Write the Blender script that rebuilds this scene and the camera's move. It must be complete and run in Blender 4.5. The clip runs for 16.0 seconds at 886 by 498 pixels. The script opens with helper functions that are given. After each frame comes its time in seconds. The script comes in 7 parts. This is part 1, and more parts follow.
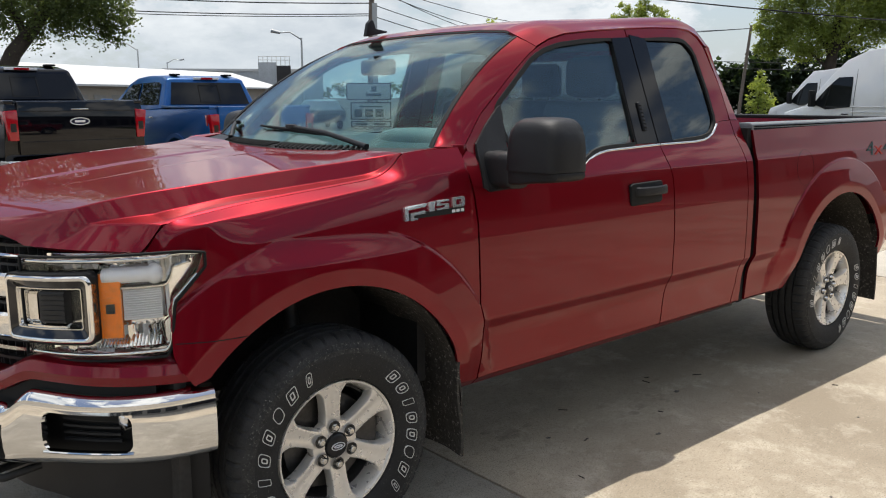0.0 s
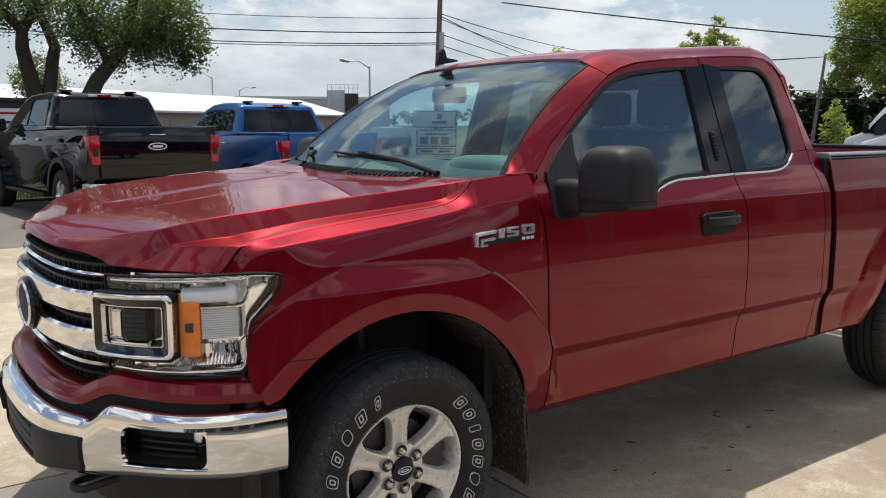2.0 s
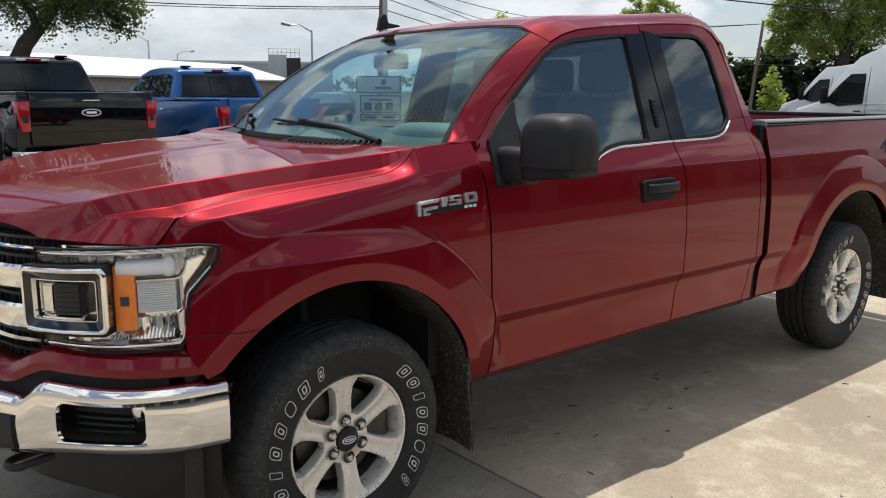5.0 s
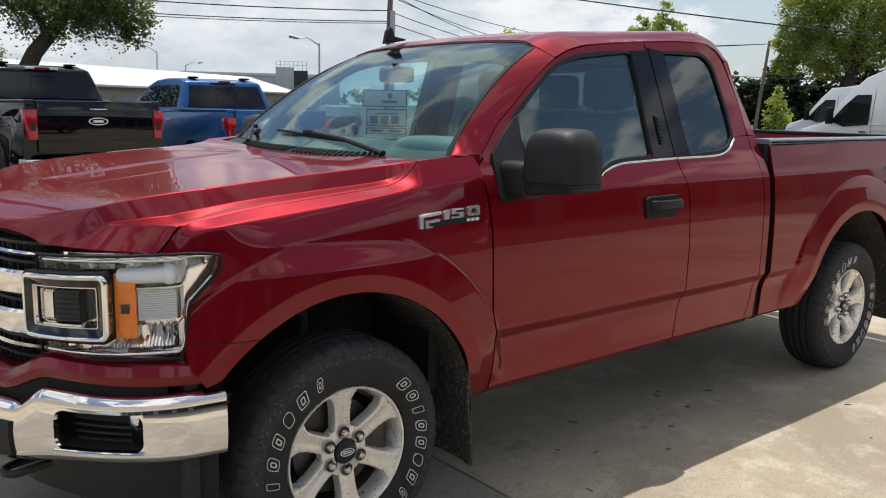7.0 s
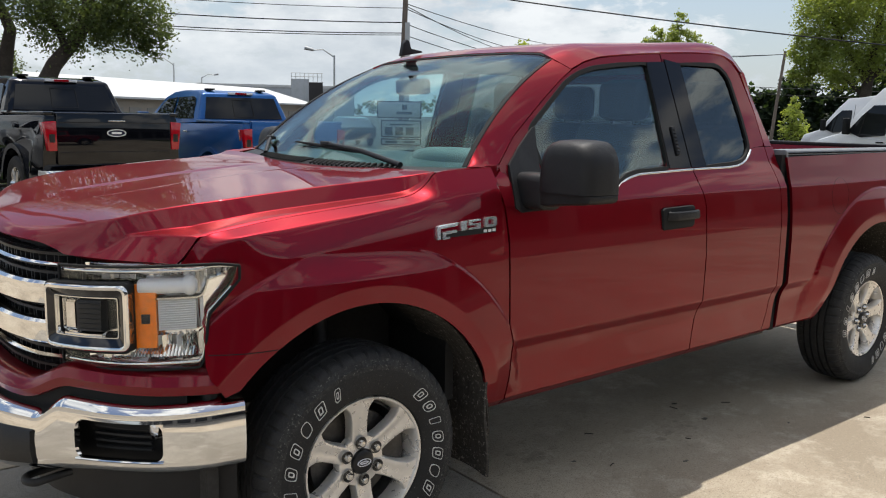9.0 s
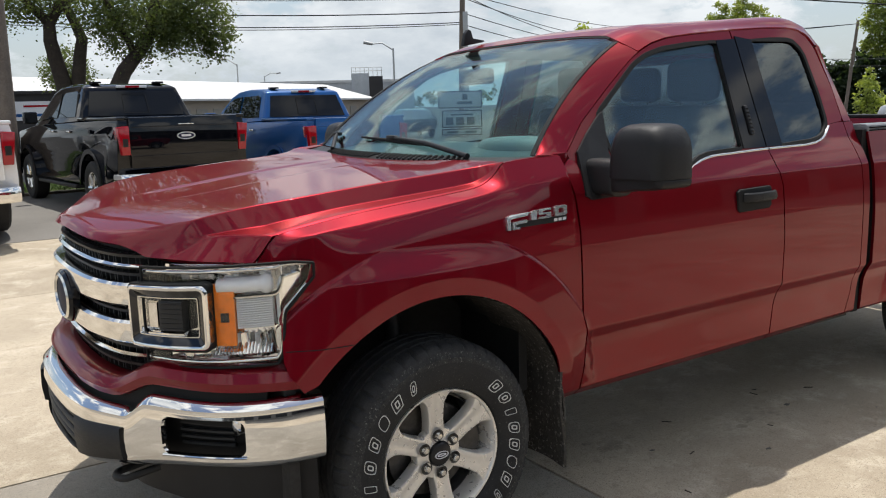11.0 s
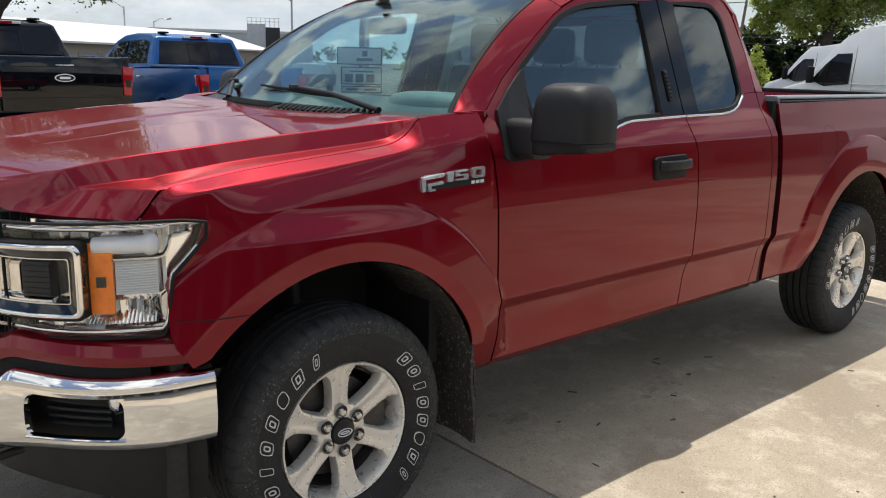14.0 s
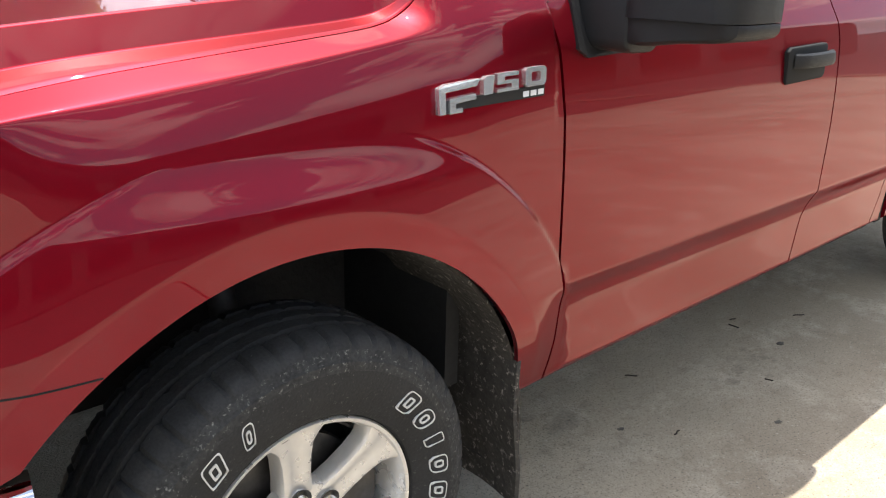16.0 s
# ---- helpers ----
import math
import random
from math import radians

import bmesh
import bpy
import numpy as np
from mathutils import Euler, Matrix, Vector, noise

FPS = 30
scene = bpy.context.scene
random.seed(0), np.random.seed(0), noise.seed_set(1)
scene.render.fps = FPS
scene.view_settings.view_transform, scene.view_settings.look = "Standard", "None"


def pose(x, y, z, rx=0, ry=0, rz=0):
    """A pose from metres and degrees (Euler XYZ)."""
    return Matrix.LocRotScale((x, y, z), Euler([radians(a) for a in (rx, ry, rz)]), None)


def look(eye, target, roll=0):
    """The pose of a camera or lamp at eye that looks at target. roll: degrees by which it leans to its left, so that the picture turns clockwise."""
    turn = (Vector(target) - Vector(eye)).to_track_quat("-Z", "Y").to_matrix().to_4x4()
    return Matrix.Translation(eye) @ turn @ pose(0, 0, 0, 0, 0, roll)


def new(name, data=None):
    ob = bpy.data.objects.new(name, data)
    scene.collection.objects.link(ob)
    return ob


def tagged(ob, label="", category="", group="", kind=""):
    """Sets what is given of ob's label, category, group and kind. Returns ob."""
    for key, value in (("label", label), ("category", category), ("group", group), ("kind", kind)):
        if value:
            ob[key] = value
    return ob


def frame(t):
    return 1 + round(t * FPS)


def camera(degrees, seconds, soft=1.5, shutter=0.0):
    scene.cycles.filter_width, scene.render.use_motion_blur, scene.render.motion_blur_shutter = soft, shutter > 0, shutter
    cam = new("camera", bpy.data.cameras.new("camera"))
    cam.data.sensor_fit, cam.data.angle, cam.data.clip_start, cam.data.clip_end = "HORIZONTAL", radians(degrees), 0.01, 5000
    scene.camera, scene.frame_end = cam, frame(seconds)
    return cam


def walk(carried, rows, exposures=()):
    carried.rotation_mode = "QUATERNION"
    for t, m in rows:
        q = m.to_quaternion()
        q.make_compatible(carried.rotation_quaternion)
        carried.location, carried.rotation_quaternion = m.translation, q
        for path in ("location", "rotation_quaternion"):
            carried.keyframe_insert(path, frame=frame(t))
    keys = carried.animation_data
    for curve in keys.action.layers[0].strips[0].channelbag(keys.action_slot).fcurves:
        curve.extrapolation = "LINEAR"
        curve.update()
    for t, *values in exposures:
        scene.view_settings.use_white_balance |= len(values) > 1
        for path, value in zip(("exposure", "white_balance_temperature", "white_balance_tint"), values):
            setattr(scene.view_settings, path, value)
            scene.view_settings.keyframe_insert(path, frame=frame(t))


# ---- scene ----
cam = camera(56.2, 16.0, 1.1)
PATH = [
    (0, (-1.476, -2.233, 1.586), (-0.197, -0.738, 1.225), -0.1),
    (0.5, (-1.483, -2.226, 1.591), (-0.23, -0.708, 1.239), -0.1),
    (1, (-1.494, -2.218, 1.598), (-0.276, -0.669, 1.255), -0.2),
    (1.5, (-1.502, -2.215, 1.586), (-0.321, -0.631, 1.273), -0.4),
    (2, (-1.506, -2.229, 1.586), (-0.338, -0.632, 1.289), 0.2),
    (2.5, (-1.501, -2.23, 1.598), (-0.312, -0.656, 1.268), 0.6),
    (3, (-1.5, -2.222, 1.593), (-0.281, -0.684, 1.209), 0.3),
    (3.5, (-1.487, -2.237, 1.59), (-0.246, -0.72, 1.19), -0.1),
    (4, (-1.489, -2.229, 1.595), (-0.221, -0.732, 1.208), -0.0),
    (4.2, (-1.488, -2.224, 1.595), (-0.212, -0.732, 1.212), 0.1),
    (6.3, (-1.488, -2.225, 1.586), (-0.255, -0.693, 1.225), 0.8),
    (6.5, (-1.485, -2.224, 1.586), (-0.241, -0.698, 1.23), 0.9),
    (7, (-1.482, -2.228, 1.587), (-0.223, -0.712, 1.245), 1.2),
    (7.5, (-1.479, -2.227, 1.59), (-0.219, -0.708, 1.266), 1.3),
    (8, (-1.486, -2.231, 1.591), (-0.23, -0.706, 1.279), 1.3),
    (8.5, (-1.492, -2.232, 1.591), (-0.247, -0.697, 1.288), 1.4),
    (9, (-1.497, -2.23, 1.589), (-0.262, -0.689, 1.272), 1.1),
    (9.5, (-1.498, -2.224, 1.588), (-0.304, -0.655, 1.251), 0.0),
    (10, (-1.506, -2.208, 1.586), (-0.383, -0.59, 1.241), -1.2),
    (10.2, (-1.508, -2.206, 1.588), (-0.401, -0.576, 1.241), -1.5),
    (12.3, (-1.504, -2.212, 1.597), (-0.378, -0.592, 1.267), -0.9),
    (12.5, (-1.51, -2.209, 1.596), (-0.366, -0.602, 1.268), -0.1),
    (13, (-1.502, -2.207, 1.592), (-0.346, -0.608, 1.262), 0.5),
    (13.5, (-1.475, -2.179, 1.584), (-0.305, -0.599, 1.22), 0.9),
    (14, (-1.416, -2.0, 1.563), (-0.121, -0.539, 1.128), 1.4),
    (14.5, (-1.318, -1.783, 1.553), (0.095, -0.462, 1.046), 1.2),
    (15, (-1.119, -1.576, 1.524), (0.281, -0.23, 1.046), 1.0),
    (15.5, (-0.908, -1.345, 1.481), (0.429, 0.047, 0.955), 0.6),
    (16, (-0.69, -1.052, 1.436), (0.583, 0.331, 0.754), 1.4),
]
walk(cam, [(t, look(eye, target, roll)) for t, eye, target, roll in PATH],
     [(0, 0.05), (1.0, 0.08), (2.0, -0.05), (3.0, 0.04), (13.5, 0.02), (14.0, 0.14), (14.5, 0.17), (15.0, 0.40), (15.5, 0.74), (16.0, 1.12)])

# ---- world, sun, light ----
SUN_DIR = Vector((0.20, 0.225, 1.0)).normalized()      # towards the sun
world = bpy.data.worlds.new("sky")
scene.world = world
world.use_nodes = True


def build_sky():
    nt = world.node_tree
    nt.nodes.clear()
    n, l = nt.nodes.new, nt.links.new
    out, bg = n("ShaderNodeOutputWorld"), n("ShaderNodeBackground")
    sky = n("ShaderNodeTexSky")
    sky.sky_type, sky.sun_disc = "NISHITA", False
    sky.sun_elevation = math.asin(SUN_DIR.z)
    sky.sun_rotation = math.atan2(SUN_DIR.x, SUN_DIR.y)
    sky.air_density, sky.dust_density, sky.ozone_density = 1.0, 1.5, 1.0
    bg.inputs["Strength"].default_value = 0.13
    co, mp = n("ShaderNodeTexCoord"), n("ShaderNodeMapping")
    mp.inputs["Scale"].default_value = (1.0, 1.0, 2.3)
    mp.inputs["Location"].default_value = (0.35, 0.1, 0.2)
    l(co.outputs["Generated"], mp.inputs["Vector"])
    # heaped clouds: a mask, and the same field shifted upwards to shade their undersides
    big, low = n("ShaderNodeTexNoise"), n("ShaderNodeTexNoise")
    shift = n("ShaderNodeVectorMath")
    shift.operation = "ADD"
    shift.inputs[1].default_value = (0.02, 0.02, 0.11)
    l(mp.outputs["Vector"], shift.inputs[0])
    for t in (big, low):
        t.inputs["Scale"].default_value, t.inputs["Detail"].default_value = 3.6, 11.0
        t.inputs["Roughness"].default_value = 0.60
    l(mp.outputs["Vector"], big.inputs["Vector"])
    l(shift.outputs["Vector"], low.inputs["Vector"])
    ramp = n("ShaderNodeValToRGB")
    ramp.color_ramp.elements[0].position, ramp.color_ramp.elements[1].position = 0.486, 0.532
    l(big.outputs["Fac"], ramp.inputs["Fac"])
    lit = n("ShaderNodeMath")
    lit.operation = "SUBTRACT"
    l(big.outputs["Fac"], lit.inputs[0])
    l(low.outputs["Fac"], lit.inputs[1])
    cloud = n("ShaderNodeMapRange")
    cloud.inputs["From Min"].default_value, cloud.inputs["From Max"].default_value = -0.10, 0.12
    l(lit.outputs[0], cloud.inputs["Value"])
    tone = n("ShaderNodeMixRGB")
    tone.inputs["Color1"].default_value, tone.inputs["Color2"].default_value = (4.4, 4.8, 5.3, 1), (8.8, 8.9, 8.9, 1)
    l(cloud.outputs["Result"], tone.inputs["Fac"])
    mix = n("ShaderNodeMixRGB")
    l(ramp.outputs["Color"], mix.inputs["Fac"])
    l(sky.outputs["Color"], mix.inputs["Color1"])
    l(tone.outputs["Color"], mix.inputs["Color2"])
    # pale haze towards the horizon
    sx, hz, hm = n("ShaderNodeSeparateXYZ"), n("ShaderNodeMapRange"), n("ShaderNodeMixRGB")
    l(co.outputs["Generated"], sx.inputs["Vector"])
    l(sx.outputs["Z"], hz.inputs["Value"])
    hz.inputs["From Min"].default_value, hz.inputs["From Max"].default_value = 0.0, 0.26
    hz.inputs["To Min"].default_value, hz.inputs["To Max"].default_value = 0.80, 0.0
    hm.inputs["Color2"].default_value = (4.35, 4.9, 5.35, 1)
    l(hz.outputs["Result"], hm.inputs["Fac"])
    l(mix.outputs["Color"], hm.inputs["Color1"])
    l(hm.outputs["Color"], bg.inputs["Color"])
    l(bg.outputs["Background"], out.inputs["Surface"])


build_sky()
sun = new("sun", bpy.data.lights.new("sun", "SUN"))
sun.data.energy, sun.data.angle, sun.data.color = 4.3, radians(0.55), (1.0, 0.955, 0.89)
sun.matrix_world = look(SUN_DIR * 60, (0, 0, 0))
scene.view_settings.exposure = 0.0

# ---- materials ----


def mat(name, color, rough=0.5, metal=0.0, coat=0.0, spec=0.5, var=0.0, scale=8.0, bump=0.0, bscale=60.0, dirt=None, dirt_at=0.6, trans=0.0, ior=1.45, coat_rough=0.03, rvar=0.0, dscale=5.0):
    """A procedural surface: colour with coarse and fine variation, gloss variation, relief and dirt."""
    m = bpy.data.materials.new(name)
    m.use_nodes = True
    nt = m.node_tree
    n, l = nt.nodes.new, nt.links.new
    b = nt.nodes["Principled BSDF"]
    b.inputs["Base Color"].default_value = (*color, 1)
    b.inputs["Roughness"].default_value, b.inputs["Metallic"].default_value = rough, metal
    b.inputs["Coat Weight"].default_value, b.inputs["Coat Roughness"].default_value = coat, coat_rough
    b.inputs["Specular IOR Level"].default_value, b.inputs["IOR"].default_value = spec, ior
    b.inputs["Transmission Weight"].default_value = trans
    if not (var or bump or dirt or rvar):
        return m
    co = n("ShaderNodeTexCoord")
    a, f = n("ShaderNodeTexNoise"), n("ShaderNodeTexNoise")
    a.inputs["Scale"].default_value, a.inputs["Detail"].default_value = scale, 6.0
    f.inputs["Scale"].default_value, f.inputs["Detail"].default_value = bscale, 8.0
    l(co.outputs["Object"], a.inputs["Vector"])
    l(co.outputs["Object"], f.inputs["Vector"])
    last = None
    if var:
        add = n("ShaderNodeMath")
        add.operation = "ADD"
        l(a.outputs["Fac"], add.inputs[0])
        l(f.outputs["Fac"], add.inputs[1])
        r = n("ShaderNodeMapRange")
        r.inputs["From Min"].default_value, r.inputs["From Max"].default_value = 0.7, 1.3
        r.inputs["To Min"].default_value, r.inputs["To Max"].default_value = 1 - var, 1 + var
        l(add.outputs[0], r.inputs["Value"])
        h = n("ShaderNodeVectorMath")
        h.operation = "SCALE"
        h.inputs[0].default_value = color
        l(r.outputs["Result"], h.inputs["Scale"])
        last = h.outputs["Vector"]
    if dirt:
        d = n("ShaderNodeTexNoise")
        d.inputs["Scale"].default_value, d.inputs["Detail"].default_value = dscale, 10.0
        d.inputs["Roughness"].default_value = 0.7
        l(co.outputs["Object"], d.inputs["Vector"])
        dr = n("ShaderNodeMapRange")
        dr.inputs["From Min"].default_value, dr.inputs["From Max"].default_value = dirt_at, dirt_at + 0.12
        l(d.outputs["Fac"], dr.inputs["Value"])
        mx = n("ShaderNodeMixRGB")
        mx.inputs["Color1"].default_value, mx.inputs["Color2"].default_value = (*color, 1), (*dirt, 1)
        l(dr.outputs["Result"], mx.inputs["Fac"])
        if last:
            l(last, mx.inputs["Color1"])
        last = mx.outputs["Color"]
    if last:
        l(last, b.inputs["Base Color"])
    if rvar:
        r2 = n("ShaderNodeMapRange")
        r2.inputs["From Min"].default_value, r2.inputs["From Max"].default_value = 0.3, 0.7
        r2.inputs["To Min"].default_value, r2.inputs["To Max"].default_value = max(rough - rvar, 0.02), rough + rvar
        l(a.outputs["Fac"], r2.inputs["Value"])
        l(r2.outputs["Result"], b.inputs["Roughness"])
    if bump:
        bp = n("ShaderNodeBump")
        bp.inputs["Strength"].default_value, bp.inputs["Distance"].default_value = 1.0, bump
        l(f.outputs["Fac"], bp.inputs["Height"])
        l(bp.outputs["Normal"], b.inputs["Normal"])
    return m


RED = mat("ruby_metallic_paint", (0.182, 0.0026, 0.0100), 0.40, 0.66, coat=0.68, var=0.10, scale=2.0, bscale=900, coat_rough=0.012)
RED.node_tree.nodes["Principled BSDF"].inputs["Specular Tint"].default_value = (0.85, 0.10, 0.13, 1)
CHROME = mat("chrome", (0.80, 0.79, 0.77), 0.06, 1.0, rvar=0.03, scale=12)
CHROME_DULL = mat("dusty_chrome", (0.66, 0.65, 0.62), 0.16, 1.0, rvar=0.06, scale=20)
PLASTIC = mat("black_grained_plastic", (0.015, 0.015, 0.016), 0.48, spec=0.35, var=0.2, scale=14, bump=0.0006, bscale=900)
GLOSSBLACK = mat("gloss_black", (0.006, 0.006, 0.007), 0.06, spec=0.28)
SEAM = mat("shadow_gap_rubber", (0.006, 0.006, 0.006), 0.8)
RUBBER = mat("tyre_rubber", (0.018, 0.0178, 0.0175), 0.72, var=0.34, scale=12, bump=0.0012, bscale=190, dirt=(0.15, 0.142, 0.126), dirt_at=0.60, dscale=120)
SCUFF = mat("scuffed_tyre_shoulder", (0.032, 0.0315, 0.030), 0.82, var=0.50, scale=30, bump=0.0016, bscale=170, dirt=(0.24, 0.23, 0.21), dirt_at=0.57, dscale=120)
TREAD = mat("worn_tread_rubber", (0.026, 0.0258, 0.0255), 0.74, var=0.40, scale=20, bump=0.001, bscale=180, dirt=(0.20, 0.19, 0.17), dirt_at=0.66, dscale=70)
LETTER = mat("raised_white_rubber", (0.62, 0.61, 0.58), 0.6, var=0.15, scale=30)
ALLOY = mat("silver_alloy", (0.82, 0.79, 0.74), 0.30, 0.62, var=0.06, scale=20, rvar=0.07)
ALLOY_DARK = mat("dark_grey_alloy", (0.13, 0.125, 0.12), 0.5, 0.6, var=0.3, scale=14)
STEEL = mat("dark_steel", (0.09, 0.085, 0.08), 0.5, 0.8, var=0.3, scale=20)
MUD = mat("muddy_liner", (0.045, 0.040, 0.034), 0.85, var=0.35, scale=16, bump=0.006, bscale=60, dirt=(0.34, 0.31, 0.27), dirt_at=0.56, dscale=70)
LINER = mat("black_wheelhouse_liner", (0.026, 0.025, 0.024), 0.7, var=0.3, scale=10, bump=0.003, bscale=60)
FRAME = mat("black_chassis", (0.018, 0.018, 0.018), 0.6, var=0.3)
TINT = mat("privacy_glass", (0.012, 0.013, 0.015), 0.02, spec=0.35)
AMBER = mat("amber_lens", (1.0, 0.24, 0.004), 0.35, coat=0.15, var=0.15, scale=40)
LENSRED = mat("red_lens", (0.33, 0.003, 0.010), 0.12, coat=0.5, var=0.1, scale=30)
LENSWHITE = mat("white_lens", (0.75, 0.75, 0.76), 0.2, coat=0.6)
RAIL = mat("grey_bed_rail_cap", (0.20, 0.21, 0.22), 0.38, var=0.15, scale=20, bump=0.0004, bscale=600)
SEAT = mat("grey_seat_cloth", (0.045, 0.046, 0.048), 0.85, var=0.2, scale=20)
DASH = mat("grey_dashboard", (0.045, 0.047, 0.046), 0.6, var=0.08, scale=20, bump=0.0004, bscale=500)
BLUEOVAL = mat("dark_blue_enamel", (0.010, 0.013, 0.035), 0.5, spec=0.1)
BADGEMETAL = mat("satin_bright_badge", (0.86, 0.86, 0.87), 0.20, 0.80)
BADGEBLK = mat("badge_backing", (0.012, 0.012, 0.013), 0.35)
DECALG = mat("dark_grey_decal", (0.040, 0.065, 0.065), 0.6, spec=0.2)
DECALR = mat("red_decal", (0.42, 0.03, 0.02), 0.6, spec=0.2)


def thin_glass(name, tint, gloss=0.9, f0=0.045):
    """A thin pane: clear where seen square on, mirror-like at a slant."""
    m = bpy.data.materials.new(name)
    m.use_nodes = True
    nt = m.node_tree
    nt.nodes.clear()
    n, l = nt.nodes.new, nt.links.new
    out, mx = n("ShaderNodeOutputMaterial"), n("ShaderNodeMixShader")
    t, g, lw = n("ShaderNodeBsdfTransparent"), n("ShaderNodeBsdfGlossy"), n("ShaderNodeLayerWeight")
    t.inputs["Color"].default_value = (*tint, 1)
    g.inputs["Roughness"].default_value = 0.0
    g.inputs["Color"].default_value = (gloss * 0.93, gloss, gloss * 0.985, 1)
    lw.inputs["Blend"].default_value = 0.5
    pw, mr = n("ShaderNodeMath"), n("ShaderNodeMapRange")
    pw.operation = "POWER"
    pw.inputs[1].default_value = 5.0
    mr.inputs["To Min"].default_value, mr.inputs["To Max"].default_value = f0, 1.0
    l(lw.outputs["Facing"], pw.inputs[0])
    l(pw.outputs[0], mr.inputs["Value"])
    l(mr.outputs["Result"], mx.inputs["Fac"])
    l(t.outputs["BSDF"], mx.inputs[1])
    l(g.outputs["BSDF"], mx.inputs[2])
    l(mx.outputs["Shader"], out.inputs["Surface"])
    return m


WINDSCREEN = thin_glass("laminated_windscreen", (0.80, 0.955, 0.960), 0.80, 0.028)
SIDEGLASS = thin_glass("tinted_side_glass", (0.84, 0.92, 0.92), 0.95, 0.075)
DARKGLASS = thin_glass("dark_privacy_glass", (0.34, 0.38, 0.40), 0.95, 0.090)

# ---- mesh helpers ----


def link_mesh(name, verts, faces, material, parent=None, label="", smooth=True):
    me = bpy.data.meshes.new(name)
    me.from_pydata([tuple(map(float, v)) for v in verts], [], faces)
    me.validate()
    me.materials.append(material)
    if smooth:
        me.polygons.foreach_set("use_smooth", [True] * len(me.polygons))
    ob = new(name, me)
    if parent:
        ob.parent = parent
        ob.matrix_parent_inverse = Matrix()
    if label:
        tagged(ob, label)
    return ob


def part(name, bm, material, parent, label="", smooth=False):
    me = bpy.data.meshes.new(name)
    bm.normal_update()
    bm.to_mesh(me)
    bm.free()
    me.materials.append(material)
    if smooth:
        me.polygons.foreach_set("use_smooth", [True] * len(me.polygons))
    ob = new(name, me)
    ob.parent = parent
    if label:
        tagged(ob, label)
    return ob


def thing(name, label, category, group="", kind="", at=None):
    ob = new(name)
    ob.empty_display_size = 0.2
    if at is not None:
        ob.matrix_world = at
    return tagged(ob, label, category, group, kind)


def curve1(xs, ys):
    """Smooth monotone curve through the knots, as a function."""
    xs, ys = np.array(xs, float), np.array(ys, float)
    d = np.diff(ys) / np.diff(xs)
    m = np.zeros(len(xs))
    m[1:-1] = np.where(d[:-1] * d[1:] > 0, 2 * d[:-1] * d[1:] / np.where(d[:-1] + d[1:] == 0, 1, d[:-1] + d[1:]), 0)
    m[0], m[-1] = d[0], d[-1]

    def f(x):
        x = np.clip(np.asarray(x, float), xs[0], xs[-1])
        i = np.clip(np.searchsorted(xs, x) - 1, 0, len(xs) - 2)
        h = xs[i + 1] - xs[i]
        t = (x - xs[i]) / h
        return (2 * t**3 - 3 * t**2 + 1) * ys[i] + (t**3 - 2 * t**2 + t) * h * m[i] + (3 * t**2 - 2 * t**3) * ys[i + 1] + (t**3 - t**2) * h * m[i + 1]
    return f


def smooth01(t):
    t = np.clip(t, 0, 1)
    return t * t * (3 - 2 * t)


def resample(poly, n):
    p = np.array(poly, float)
    s = np.concatenate([[0], np.cumsum(np.linalg.norm(np.diff(p, axis=0), axis=1))])
    t = np.linspace(0, s[-1], n)
    return np.stack([np.interp(t, s, p[:, k]) for k in range(p.shape[1])], 1)


def coons(bottom, top, left, right, nu, nv):
    """A grid of points between four border lines."""
    b, t, lf, r = resample(bottom, nu), resample(top, nu), resample(left, nv), resample(right, nv)
    u, v = np.linspace(0, 1, nu)[None, :, None], np.linspace(0, 1, nv)[:, None, None]
    g = (1 - v) * b[None] + v * t[None] + (1 - u) * lf[:, None] + u * r[:, None]
    return g - ((1 - u) * (1 - v) * b[0] + u * (1 - v) * b[-1] + (1 - u) * v * t[0] + u * v * t[-1])


def shell(name, P, material, parent, inside, t=0.012, label=""):
    """A sheet of thickness t over a grid of points P[v][u]; its back lies towards the point inside."""
    P = np.asarray(P, float)
    nv, nu, _ = P.shape
    du, dv = np.gradient(P, axis=1), np.gradient(P, axis=0)
    nrm = np.cross(du, dv)
    nrm /= np.maximum(np.linalg.norm(nrm, axis=2, keepdims=True), 1e-9)
    flip = np.sum((P - np.array(inside)) * nrm) < 0
    if flip:
        nrm = -nrm
    Q = P - t * nrm
    A, B = P.reshape(-1, 3), Q.reshape(-1, 3)
    verts = list(A) + list(B)
    faces = []
    off = nv * nu
    for j in range(nv - 1):
        for i in range(nu - 1):
            a, b, c, d = j * nu + i, j * nu + i + 1, (j + 1) * nu + i + 1, (j + 1) * nu + i
            faces.append((a, d, c, b) if flip else (a, b, c, d))
            faces.append((off + a, off + b, off + c, off + d) if flip else (off + a, off + d, off + c, off + b))
    ring = [i for i in range(nu)] + [j * nu + nu - 1 for j in range(1, nv)] + [(nv - 1) * nu + i for i in range(nu - 2, -1, -1)] + [j * nu for j in range(nv - 2, 0, -1)]
    base = len(verts)
    for r in ring:
        verts += [A[r], B[r]]
    k = len(ring)
    for q in range(k):
        a, b = base + 2 * q, base + 2 * ((q + 1) % k)
        faces.append((a, a + 1, b + 1, b) if not flip else (a, b, b + 1, a + 1))
    return link_mesh(name, verts, faces, material, parent, label)


def mirror_y(P, c=1.015):
    Q = np.array(P, float)
    Q[..., 1] = 2 * c - Q[..., 1]
    return Q


